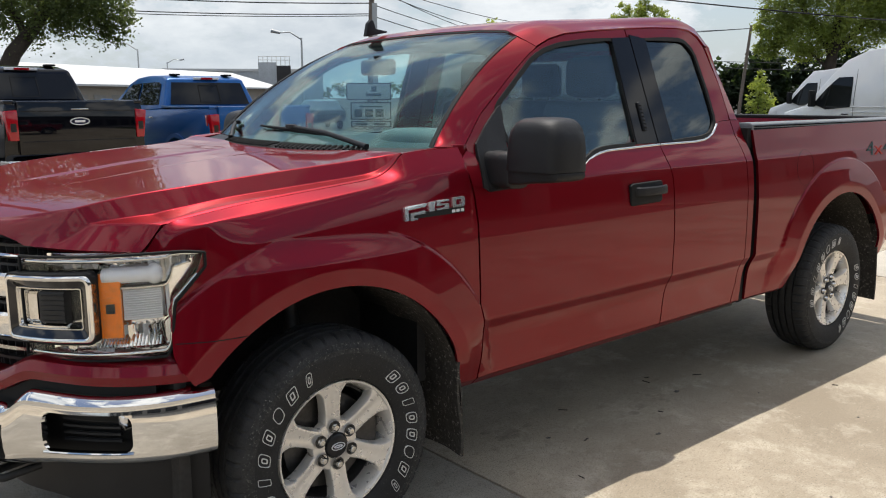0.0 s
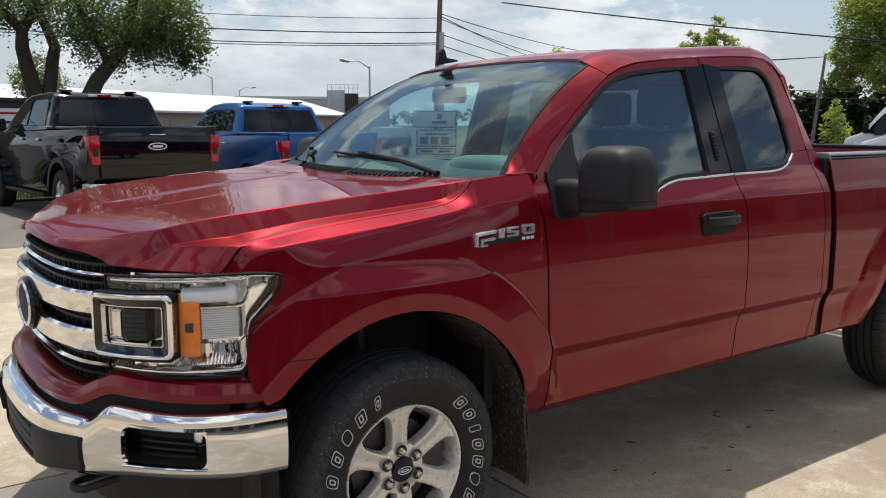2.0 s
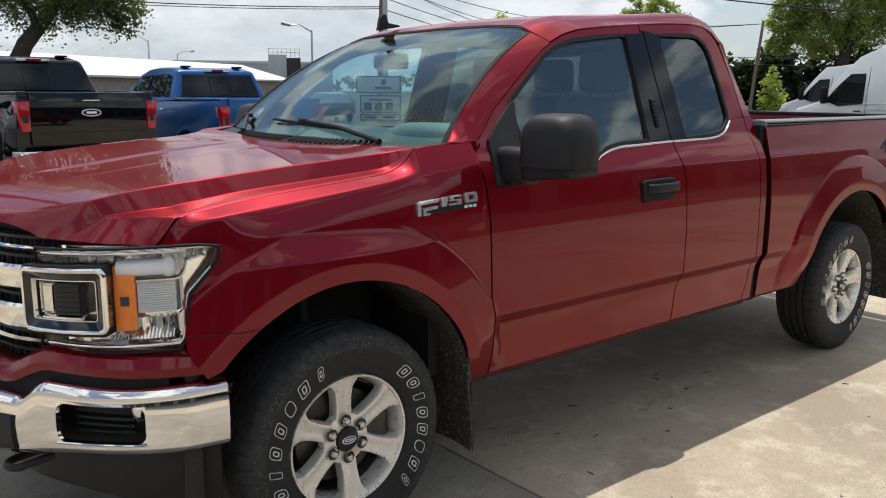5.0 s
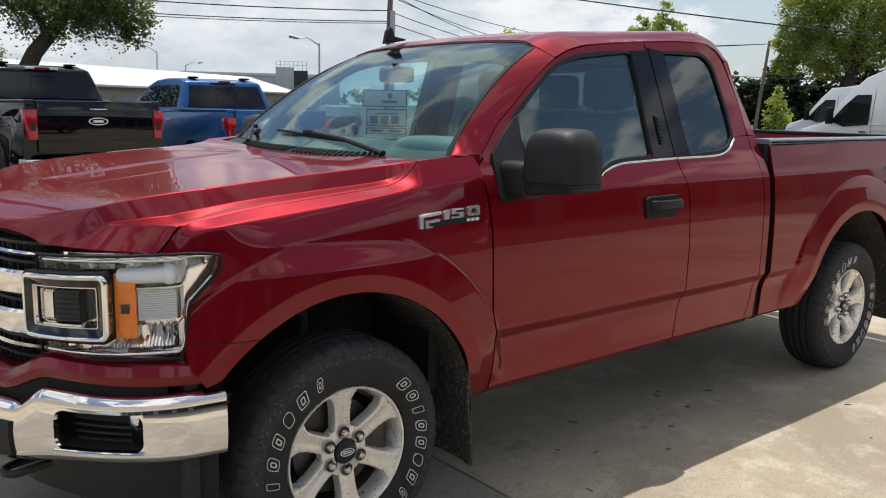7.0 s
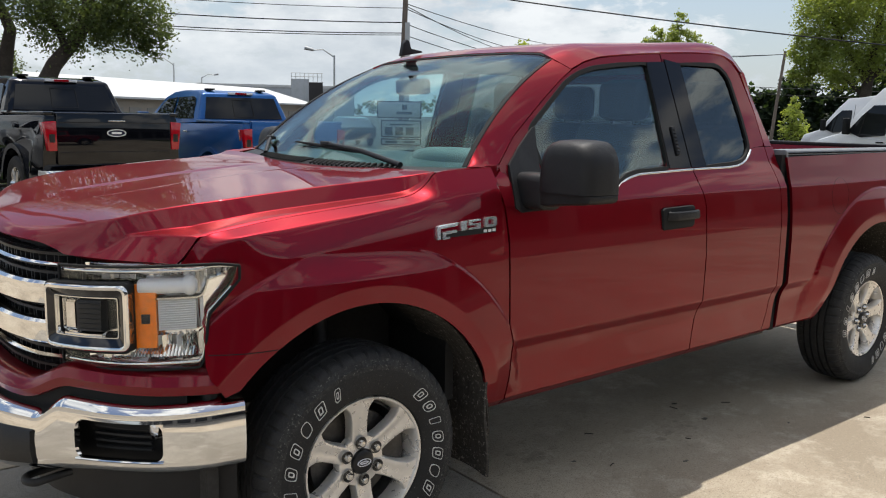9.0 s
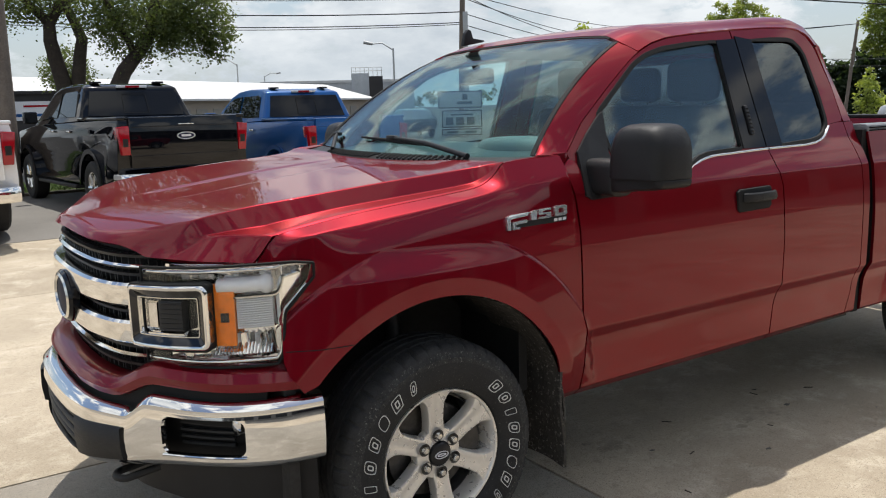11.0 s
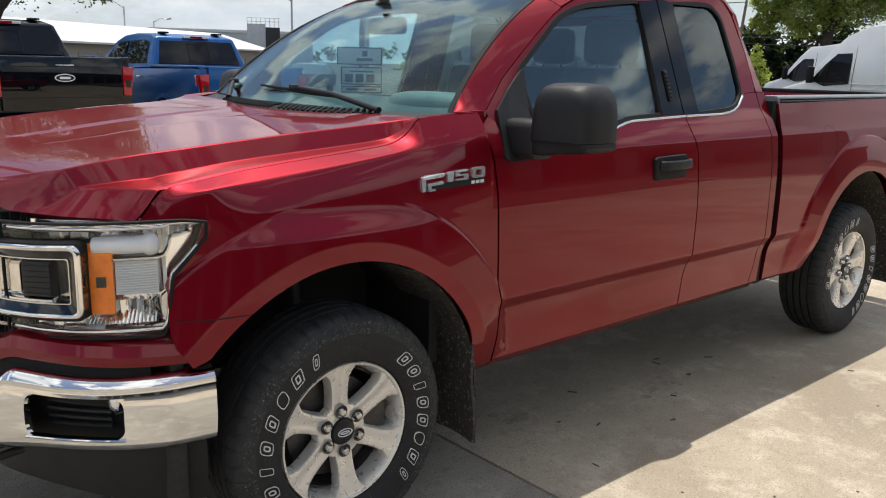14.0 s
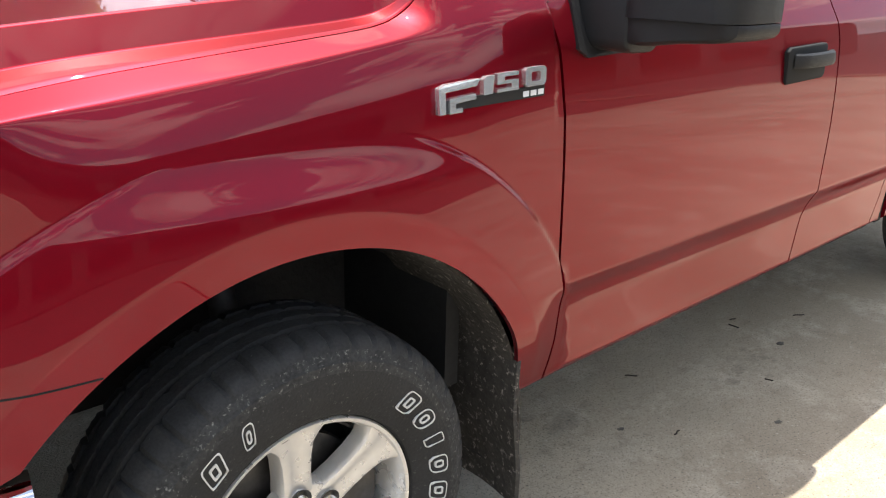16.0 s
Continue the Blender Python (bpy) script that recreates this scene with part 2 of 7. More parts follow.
def sweep(name, plan, profile, material, parent, label="", smooth=True, closed=True, left=False):
    """Carries a profile of (outward, height) along a plan line of (x, y); outward is to the line's right-hand side, or its left."""
    p = np.array(plan, float)
    tg = np.gradient(p, axis=0)
    tg /= np.linalg.norm(tg, axis=1, keepdims=True)
    sg = -1 if left else 1
    nx, ny = sg * tg[:, 1], -sg * tg[:, 0]
    pr = profile if callable(profile) else (lambda s: profile)
    n = len(p)
    verts, faces, k = [], [], None
    for i in range(n):
        q = pr(i / (n - 1))
        k = len(q)
        for d, z in q:
            verts.append((p[i, 0] + nx[i] * d, p[i, 1] + ny[i] * d, z))
    for i in range(n - 1):
        for j in range(k if closed else k - 1):
            a, b = i * k + j, i * k + (j + 1) % k
            faces.append((a, b, b + k, a + k))
    if closed:
        faces.append(tuple(range(k - 1, -1, -1)))
        faces.append(tuple((n - 1) * k + j for j in range(k)))
    ob = link_mesh(name, verts, faces, material, parent, label, smooth=False)
    fix_normals(ob)
    if smooth:
        auto_smooth(ob, 35)
    return ob


def fix_normals(ob):
    bm = bmesh.new()
    bm.from_mesh(ob.data)
    bmesh.ops.recalc_face_normals(bm, faces=bm.faces)
    bm.to_mesh(ob.data)
    bm.free()


def auto_smooth(ob, deg=35):
    """Smooth faces with sharp edges past the angle."""
    me = ob.data
    bm = bmesh.new()
    bm.from_mesh(me)
    for f in bm.faces:
        f.smooth = True
    lim = radians(deg)
    for e in bm.edges:
        e.smooth = len(e.link_faces) == 2 and e.calc_face_angle(0) < lim
    bm.to_mesh(me)
    bm.free()


def box_bm(x0, x1, y0, y1, z0, z1, bevel=0.0, segs=2):
    bm = bmesh.new()
    bmesh.ops.create_cube(bm, size=1.0)
    for v in bm.verts:
        v.co = Vector(((x0 + x1) / 2 + v.co.x * (x1 - x0), (y0 + y1) / 2 + v.co.y * (y1 - y0), (z0 + z1) / 2 + v.co.z * (z1 - z0)))
    if bevel:
        bmesh.ops.bevel(bm, geom=list(bm.edges), offset=bevel, segments=segs, affect="EDGES", profile=0.5)
    return bm


def box(name, x0, x1, y0, y1, z0, z1, material, parent, label="", bevel=0.0, segs=2):
    ob = part(name, box_bm(x0, x1, y0, y1, z0, z1, bevel, segs), material, parent, label)
    if bevel:
        auto_smooth(ob, 40)
    return ob


def prism(name, outline, axis, a, b, material, parent, label="", bevel=0.0, smooth=40):
    """An outline of 2D points extruded along an axis from a to b. axis y: points are (x, z); x: (y, z); z: (x, y)."""
    def at(p, d):
        return {"y": (p[0], d, p[1]), "x": (d, p[0], p[1]), "z": (p[0], p[1], d)}[axis]
    n = len(outline)
    verts = [at(p, a) for p in outline] + [at(p, b) for p in outline]
    faces = [tuple(range(n)), tuple(range(2 * n - 1, n - 1, -1))] + [(i, (i + 1) % n, n + (i + 1) % n, n + i) for i in range(n)]
    ob = link_mesh(name, verts, faces, material, parent, label, smooth=False)
    bm = bmesh.new()
    bm.from_mesh(ob.data)
    bmesh.ops.recalc_face_normals(bm, faces=bm.faces)
    if bevel:
        bmesh.ops.bevel(bm, geom=list(bm.edges), offset=bevel, segments=2, affect="EDGES", profile=0.5, clamp_overlap=True)
    bm.to_mesh(ob.data)
    bm.free()
    if bevel or smooth:
        auto_smooth(ob, smooth)
    return ob


def lathe(name, profile, material, parent, centre, axis="y", n=64, label="", closed=False, deg=35):
    """Turns a profile of (radius, along) round an axis through centre."""
    verts, faces, k = [], [], len(profile)
    for i in range(n):
        a = 2 * math.pi * i / n
        for r, d in profile:
            c, s = r * math.cos(a), r * math.sin(a)
            v = {"y": (c, d, s), "x": (d, c, s), "z": (c, s, d)}[axis]
            verts.append((v[0] + centre[0], v[1] + centre[1], v[2] + centre[2]))
    for i in range(n):
        for j in range(k if closed else k - 1):
            a, b = i * k + j, i * k + (j + 1) % k
            c, d = ((i + 1) % n) * k + (j + 1) % k, ((i + 1) % n) * k + j
            faces.append((a, b, c, d))
    ob = link_mesh(name, verts, faces, material, parent, label, smooth=False)
    bm = bmesh.new()
    bm.from_mesh(ob.data)
    bmesh.ops.remove_doubles(bm, verts=bm.verts, dist=1e-5)
    bmesh.ops.recalc_face_normals(bm, faces=bm.faces)
    bm.to_mesh(ob.data)
    bm.free()
    auto_smooth(ob, deg)
    return ob


def tube(name, pts, radius, material, parent, label="", n=8):
    """A round bar along 3D points; radius may be one number or one for each point."""
    p = [Vector(q) for q in pts]
    rs = radius if isinstance(radius, (list, tuple)) else [radius] * len(p)
    verts, faces, side = [], [], None
    for i, q in enumerate(p):
        d = (p[min(i + 1, len(p) - 1)] - p[max(i - 1, 0)]).normalized()
        if side is None:
            side = d.cross(Vector((0, 0, 1)) if abs(d.z) < 0.9 else Vector((1, 0, 0)))
        side = (side - d * side.dot(d)).normalized()
        u = side.cross(d)
        for j in range(n):
            a = 2 * math.pi * j / n
            verts.append(q + rs[i] * (math.cos(a) * side + math.sin(a) * u))
    for i in range(len(p) - 1):
        for j in range(n):
            a, b = i * n + j, i * n + (j + 1) % n
            faces.append((a, b, b + n, a + n))
    faces += [tuple(range(n - 1, -1, -1)), tuple((len(p) - 1) * n + j for j in range(n))]
    ob = link_mesh(name, verts, faces, material, parent, label)
    auto_smooth(ob, 50)
    return ob


def framed(name, outer, inner, ysurf, t, material, parent, label=""):
    """A flat frame between two closed (x, z) outlines with equal numbers of points, laid on the side y = ysurf(x, z)."""
    n = len(outer)
    verts, faces = [], []
    for d in (0.0, t):
        for loop in (outer, inner):
            for x, z in loop:
                verts.append((x, ysurf(x, z) + d, z))
    for i in range(n):
        j = (i + 1) % n
        faces += [(i, j, n + j, n + i), (2 * n + i, 3 * n + i, 3 * n + j, 2 * n + j), (i, 2 * n + i, 2 * n + j, j), (n + i, n + j, 3 * n + j, 3 * n + i)]
    ob = link_mesh(name, verts, faces, material, parent, label, smooth=False)
    fix_normals(ob)
    auto_smooth(ob, 30)
    return ob


def arc(cx, cz, r, a0, a1, n, rz=None):
    return [(cx + r * math.cos(radians(a)), cz + (rz or r) * math.sin(radians(a))) for a in np.linspace(a0, a1, n)]

# ---- the red pickup: x runs from nose to tail, y from the driver's side across, hubs at 0.40 ----
CY = 1.015
ZSEAM = curve1([-0.66, -0.602, -0.580, -0.557, -0.536, -0.52, -0.43, -0.29, -0.12, 0.06, 0.20, 0.24, 0.27, 0.30, 0.345, 0.40, 0.60], [1.126, 1.143, 1.168, 1.195, 1.218, 1.2235, 1.238, 1.257, 1.274, 1.290, 1.304, 1.312, 1.324, 1.343, 1.386, 1.394, 1.401])
SEAMY = curve1([-0.66, -0.59, -0.52, -0.40, 0.34, 0.45, 0.60], [0.140, 0.117, 0.120, 0.122, 0.122, 0.113, 0.104])
CABSIDE = curve1([0.40, 0.45, 0.475, 0.495, 0.503, 0.53, 0.58, 0.64, 0.69, 0.738, 0.744, 0.85, 1.0, 1.10, 1.18, 1.256, 1.264, 1.33, 1.385], [0.14, 0.104, 0.085, 0.066, 0.066, 0.064, 0.061, 0.056, 0.043, 0.0185, 0.0165, 0.0165, 0.018, 0.0215, 0.0275, 0.036, 0.039, 0.070, 0.102])
BEDSIDE = curve1([0.40, 0.45, 0.475, 0.495, 0.503, 0.53, 0.58, 0.64, 0.69, 0.738, 0.744, 0.85, 1.0, 1.10, 1.18, 1.256, 1.264, 1.36, 1.46], [0.14, 0.104, 0.085, 0.066, 0.066, 0.064, 0.061, 0.056, 0.043, 0.0185, 0.0165, 0.0165, 0.018, 0.0215, 0.0275, 0.036, 0.039, 0.058, 0.076])
ARCHES = ((-0.02, 0.40, 0.575, 0.634, 0.765), (3.675, 0.41, 0.60, 0.662, 0.80))


ZRISE = curve1([-0.66, -0.43, 0.20, 0.60], [1.190, 1.238, 1.304, 1.372])


ZCREASE = curve1([-0.66, -0.60, -0.52, -0.45, -0.25, -0.04, 0.18, 0.28, 0.45, 0.60], [1.100, 1.118, 1.197, 1.216, 1.236, 1.257, 1.283, 1.297, 1.312, 1.318])


def shoulder(x, z):
    """The section of cab and fender; on the fender it is squeezed under the falling hood line."""
    if x < 0.60 and z > 1.05:
        z = 1.05 + (z - 1.05) * 0.335 / (float(ZRISE(x)) - 1.05)
        return float(CABSIDE(min(z, 1.385))) + 0.45 * max(z - 1.385, 0.0)
    return float(CABSIDE(min(z, 1.385)))


def side_y(x, z, bed=False):
    """The driver's-side skin of the lower body."""
    if bed:
        y = float(BEDSIDE(z))
    else:
        y = shoulder(x, z)
        if x > 0.60 and z > 1.385:
            y += (z - 1.385) * 0.36
    if x < -0.25:
        y += 0.85 * (-0.25 - x) ** 2
    if x > 4.35:
        y += 0.35 * (x - 4.35) ** 2
    for cx, cz, r0, r1, r2 in ARCHES:
        r = math.hypot(x - cx, z - cz)
        if r < r2 + 0.03:
            w = float(smooth01((z - 0.42) / 0.30))
            flat = -0.010 + (0.85 * (-0.25 - x) ** 2 * 0.6 if x < -0.25 else 0)
            t = (r - r1) / (r2 - r1)
            t = 0.5 * (t + math.sqrt(t * t + 0.0008))
            k = 1 - 0.74 * t if r < r2 else max(0.26 * (1 - (r - r2) / 0.008), 0.0)
            y += (min(flat, y) - y) * k * w
    if not bed and x < 0.60 and z > 1.05:
        zc, zs = float(ZCREASE(x)), float(ZSEAM(x))
        bow = 0.85 * (-0.25 - x) ** 2 if x < -0.25 else 0.0
        ys, yl = float(SEAMY(x)) - 0.002, 0.020 + bow
        yc = min(max(ys - 0.058, yl + 0.012), ys - 0.004)
        t = (z - 1.05) / (zc - 1.05)
        low = yl + (yc - yl) * max(t, 0.0) ** 2.2
        high = yc + (ys - yc) * (z - zc) / max(zs - zc, 0.004)
        d = high - low
        edge = low + 0.5 * (d + math.sqrt(d * d + 0.00003))
        top = float(smooth01((z - 1.05) / 0.10))
        y += (edge - y) * top
    return y


def upper_y(x, z):
    """The flat slant of the door frames above the belt."""
    return 0.102 + (z - 1.385) * 0.36


def on_side(G, bed=False):
    G = np.asarray(G)
    return np.array([[(p[0], side_y(p[0], p[1], bed), p[1]) for p in row] for row in G])


truck = thing("pickup_truck", "ruby red metallic extended-cab pickup parked on concrete", "pickup truck")
INSIDE = (1.0, CY, 0.9)


# front fenders
ARCH_F = arc(-0.02, 0.40, 0.575, 141, 21, 40)
FENDER_B = [(-0.512, 0.744), (-0.49, 0.752)] + ARCH_F + [(0.535, 0.55), (0.548, 0.46), (0.655, 0.46)]
FENDER_L = [(-0.512, 0.744), (-0.548, 0.80), (-0.557, 0.84), (-0.550, 0.97), (-0.536, 1.008), (-0.466, 1.085), (-0.450, 1.135), (-0.52, 1.141), (-0.602, 1.143)]
FENDER_T = [(x, float(ZSEAM(x))) for x in np.linspace(-0.602, 0.36, 60)] + [(0.40, 1.394), (0.594, 1.401)]
FENDER_R = [(0.655, 0.46), (0.658, 0.60), (0.652, 0.72), (0.634, 0.79), (0.624, 1.12), (0.606, 1.27), (0.594, 1.400)]
fg = on_side(coons(FENDER_B, FENDER_T, FENDER_L, FENDER_R, 190, 130))
fender = shell("front_fender", fg, RED, truck, INSIDE)
tube("fender_seam", [(x, side_y(x, 0.873) - 0.0002, 0.873) for x in np.linspace(-0.548, -0.350, 16)], 0.0016, SEAM, truck, n=5)
shell("front_fender", mirror_y(fg), RED, truck, INSIDE)

# doors: lower skins
DOOR_L = [(x + 0.008, z) for x, z in FENDER_R[:-1]] + [(0.605, 1.36), (0.640, 1.385)]
DOOR_R = [(1.884, 0.462), (1.890, 0.60), (1.900, 0.95), (1.888, 1.20), (1.856, 1.30), (1.846, 1.362)]
DOOR_T = [(0.640, 1.385), (0.668, 1.375), (0.70, 1.255), (1.20, 1.262), (1.26, 1.285), (1.31, 1.318), (1.37, 1.341), (1.44, 1.351), (1.846, 1.362)]
dg = on_side(coons([(0.663, 0.462), (1.884, 0.462)], DOOR_T, DOOR_L, DOOR_R, 70, 150))
DOOR2_L = [(x + 0.007, z) for x, z in DOOR_R]
DOOR2_R = [(2.520, 0.475), (2.555, 0.60), (2.560, 1.10), (2.548, 1.25), (2.522, 1.462)]
DOOR2_T = [(1.853, 1.362), (2.20, 1.369), (2.29, 1.385), (2.36, 1.428), (2.385, 1.452), (2.45, 1.460), (2.522, 1.462)]
eg = on_side(coons([(1.891, 0.462), (2.520, 0.475)], DOOR2_T, DOOR2_L, DOOR2_R, 50, 150))
front_door = shell("front_door", dg, RED, truck, INSIDE, 0.02)
rear_door = shell("rear_door", eg, RED, truck, INSIDE, 0.02)
front_door_far = shell("front_door", mirror_y(dg), RED, truck, INSIDE, 0.02)
rear_door_far = shell("rear_door", mirror_y(eg), RED, truck, INSIDE, 0.02)
cg = on_side(coons([(2.526, 0.475), (2.612, 0.478)], [(2.528, 1.462), (2.606, 1.462)], [(x + 0.006, z) for x, z in DOOR2_R], [(2.612, 0.478), (2.620, 1.1), (2.606, 1.462)], 10, 150))
shell("cab_corner", cg, RED, truck, INSIDE, 0.02)
shell("cab_corner", mirror_y(cg), RED, truck, INSIDE, 0.02)

# door frames and glass, above the belt
ROOFLINE = [(0.640, 1.405), (0.657, 1.421), (0.751, 1.514), (0.955, 1.657), (1.10, 1.752), (1.168, 1.789), (1.26, 1.826), (1.371, 1.853), (1.55, 1.874), (1.809, 1.897)]
F_OUT = ROOFLINE + [(1.826, 1.70), (1.846, 1.366), (1.44, 1.353), (1.36, 1.340), (1.30, 1.312), (1.24, 1.272), (0.80, 1.250), (0.668, 1.270)]
F_GLASS = [(0.845, 1.52), (0.852, 1.546), (1.114, 1.733), (1.165, 1.758), (1.217, 1.779), (1.317, 1.805), (1.50, 1.828), (1.695, 1.846), (1.685, 1.60), (1.677, 1.376), (1.45, 1.366), (1.375, 1.352), (1.315, 1.325), (1.25, 1.285), (0.905, 1.278)]
R_OUT = [(1.817, 1.897), (2.065, 1.915), (2.25, 1.921), (2.345, 1.913), (2.405, 1.885), (2.448, 1.835), (2.505, 1.64), (2.522, 1.466), (2.45, 1.462), (2.388, 1.454), (2.33, 1.405), (2.25, 1.374), (2.15, 1.367), (1.853, 1.366), (1.834, 1.70)]
R_GLASS = [(1.947, 1.856), (2.12, 1.862), (2.245, 1.864), (2.285, 1.855), (2.325, 1.825), (2.345, 1.79), (2.372, 1.60), (2.376, 1.48), (2.366, 1.452), (2.335, 1.420), (2.29, 1.398), (2.215, 1.386), (2.10, 1.381), (1.967, 1.376), (1.955, 1.60)]


def loop(pts, n):
    return [tuple(p) for p in resample(list(pts) + [pts[0]], n + 1)[:-1]]


def inset_loop(pts, d):
    """The closed outline moved inwards by d (outwards: minus)."""
    p = np.array(pts)
    a, b = np.roll(p, 1, 0), np.roll(p, -1, 0)
    t = b - a
    t /= np.maximum(np.linalg.norm(t, axis=1, keepdims=True), 1e-9)
    area = 0.5 * np.sum(p[:, 0] * b[:, 1] - b[:, 0] * p[:, 1])
    nrm = np.stack([-t[:, 1], t[:, 0]], 1) * (1 if area > 0 else -1)
    return [tuple(q) for q in p + nrm * d]


def matched(outer, inner, n):
    """Pairs each point of a dense inner outline with the outer outline in the same direction from its centre."""
    o, i = np.array(loop(outer, n)), np.array(loop(inner, n))
    k = int(np.argmin(np.linalg.norm(o - i[0], axis=1)))
    return [tuple(q) for q in np.roll(o, -k, 0)], [tuple(q) for q in i]


def side_frames(door, door2, m):
    def ys(off):
        return (lambda x, z: upper_y(x, z) + off) if m > 0 else (lambda x, z: 2 * CY - upper_y(x, z) - off)
    for d, out, gl, pane in ((door, F_OUT, F_GLASS, SIDEGLASS), (door2, R_OUT, R_GLASS, DARKGLASS)):
        o, i = matched(out, inset_loop(gl, -0.012), 80)
        framed("window_frame", o, i, ys(0.0), 0.03 * m, RED, d)
        i1, i2 = loop(inset_loop(gl, -0.014), 80), loop(inset_loop(gl, 0.006), 80)
        framed("weatherstrip", i1, i2, ys(-0.003), 0.02 * m, SEAM, d, "black rubber window seal")
        g = loop(gl, 60)
        n = len(g)
        ob = link_mesh("window_glass", [(x, ys(0.008)(x, z), z) for x, z in g] + [(x, ys(0.012)(x, z), z) for x, z in g], [tuple(range(n)), tuple(range(2 * n - 1, n - 1, -1))] + [(a, (a + 1) % n, n + (a + 1) % n, n + a) for a in range(n)], pane, d, "tinted window glass", smooth=False)
        fix_normals(ob)
    for a, b, d in (((1.690, 1.852), (1.824, 1.874), door), ((1.832, 1.874), (1.948, 1.872), door2)):
        lo = (1.682, 1.842) if d is door else (1.850, 1.966)
        q = [(a[0], a[1]), (b[0], b[1] - 0.012), (lo[1], 1.372), (lo[0], 1.372)]
        verts = [(x, ys(-0.006)(x, z), z) for x, z in q] + [(x, ys(0.004)(x, z), z) for x, z in q]
        ob = link_mesh("pillar_trim", verts, [(0, 1, 2, 3), (7, 6, 5, 4), (0, 4, 5, 1), (1, 5, 6, 2), (2, 6, 7, 3), (3, 7, 4, 0)], GLOSSBLACK, d, "gloss black pillar cover", smooth=False)
        fix_normals(ob)
    belt = [(1.285, 1.294), (1.32, 1.318), (1.38, 1.340), (1.46, 1.352), (1.848, 1.363)]
    belt2 = [(1.856, 1.363), (2.15, 1.366), (2.25, 1.374), (2.32, 1.400), (2.375, 1.446)]
    for q, d in ((belt, door), (belt2, door2)):
        tube("belt_moulding", [(x, ys(-0.007)(x, z), z) for x, z in resample(q, 14)], 0.0065, CHROME, d, "bright belt moulding", n=8)


side_frames(front_door, rear_door, 1)
side_frames(front_door_far, rear_door_far, -1)
vent = part("pillar_vent", box_bm(1.752, 1.776, -0.016, 0.002, 1.43, 1.56, 0.004), PLASTIC, front_door)
for v in vent.data.vertices:
    v.co.y += upper_y(0, v.co.z)
for k in range(7):
    z = 1.442 + k * 0.0165
    part("fin", box_bm(1.755, 1.774, upper_y(0, z) - 0.0175, upper_y(0, z), z, z + 0.007, 0.002), GLOSSBLACK, vent)

# door handle: recessed cup, body-black grip
cup = prism("handle_cup", [(1.555, 1.112), (1.563, 1.102), (1.775, 1.106), (1.790, 1.116), (1.785, 1.196), (1.775, 1.206), (1.566, 1.202), (1.550, 1.192)], "y", 0.014, 0.05, SEAM, front_door, "black recessed handle cup", bevel=0.004)
grip = sweep("handle", [(1.590, 0.018), (1.60, 0.006), (1.63, -0.002), (1.69, -0.005), (1.76, -0.002), (1.792, 0.004), (1.802, 0.014)], [(-0.008, 1.150), (0.010, 1.146), (0.013, 1.158), (0.010, 1.180), (0.004, 1.186), (-0.008, 1.182)], PLASTIC, front_door, "black pull handle")

# roof, pillars, windscreen
WS_TOP = [(1.128, 0.322, 1.836), (1.160, 0.42, 1.866), (1.190, 0.62, 1.880), (1.210, CY, 1.888), (1.190, 1.41, 1.880), (1.160, 1.61, 1.866), (1.128, 1.708, 1.836)]
WS_BOT = [(0.508, 0.140, 1.400), (0.490, 0.25, 1.397), (0.440, 0.42, 1.394), (0.405, 0.68, 1.392), (0.392, CY, 1.392), (0.405, 1.35, 1.392), (0.440, 1.61, 1.394), (0.490, 1.78, 1.397), (0.508, 1.890, 1.400)]


def ruled(c0, c1, n, nv, bulge=0.0, bdir=(0, 0, 1)):
    a, b = resample(c0, n), resample(c1, n)
    v = np.linspace(0, 1, nv)[:, None, None]
    return a[None] * (1 - v) + b[None] * v + np.array(bdir)[None, None] * bulge * 4 * v * (1 - v)


screen = ruled(WS_BOT, WS_TOP, 40, 24, 0.045, (-0.7, 0, 0.7))
shell("windscreen", screen, WINDSCREEN, truck, (1.5, CY, 1.0), 0.005, "clear windscreen")
edge_in = screen[:, 0]
band = np.array([[p * (1 - k) + (p + np.array([0, 0.024, 0])) * k for k in (0, 1)] for p in screen[:, 0]]) + np.array([-0.003, 0, 0.003])
for m in (0, 1):
    P = band if not m else mirror_y(band)
    shell("windscreen_border", P, SEAM, truck, (1.5, CY, 1.0), 0.003, "black ceramic screen border")
P = np.array([[p, p + np.array([-0.007, 0, -0.007])] for p in screen[-1][2:-2]]) + np.array([-0.004, 0, 0.004])
shell("windscreen_border", P, SEAM, truck, (1.5, CY, 1.0), 0.003, "black ceramic screen border")

def smooth_line(poly, n):
    p = np.array(poly, float)
    s = np.concatenate([[0], np.cumsum(np.linalg.norm(np.diff(p, axis=0), axis=1))])
    fs = [curve1(s, p[:, k] + np.arange(len(s)) * 1e-9) for k in range(p.shape[1])]
    t = np.linspace(0, s[-1], n)
    return np.stack([f(t) for f in fs], 1)


ROOF_SIDE = [(1.10, 1.758), (1.168, 1.794), (1.26, 1.831), (1.371, 1.858), (1.55, 1.879), (1.81, 1.902), (2.065, 1.919), (2.25, 1.925), (2.350, 1.920), (2.420, 1.896), (2.468, 1.842)]
for m in (0, 1):
    out = [(x, upper_y(x, z) + 0.002, z + 0.004) for x, z in resample([(0.505, 1.401), (0.590, 1.397)] + ROOFLINE[:6], 24)]
    P = ruled(out, edge_in[:, :], 24, 8, 0.003, (-0.7, -0.5, 0.5)) if not m else mirror_y(ruled(out, edge_in, 24, 8, 0.003, (-0.7, -0.5, 0.5)))
    shell("windscreen_pillar", P, RED, truck, INSIDE, 0.015)


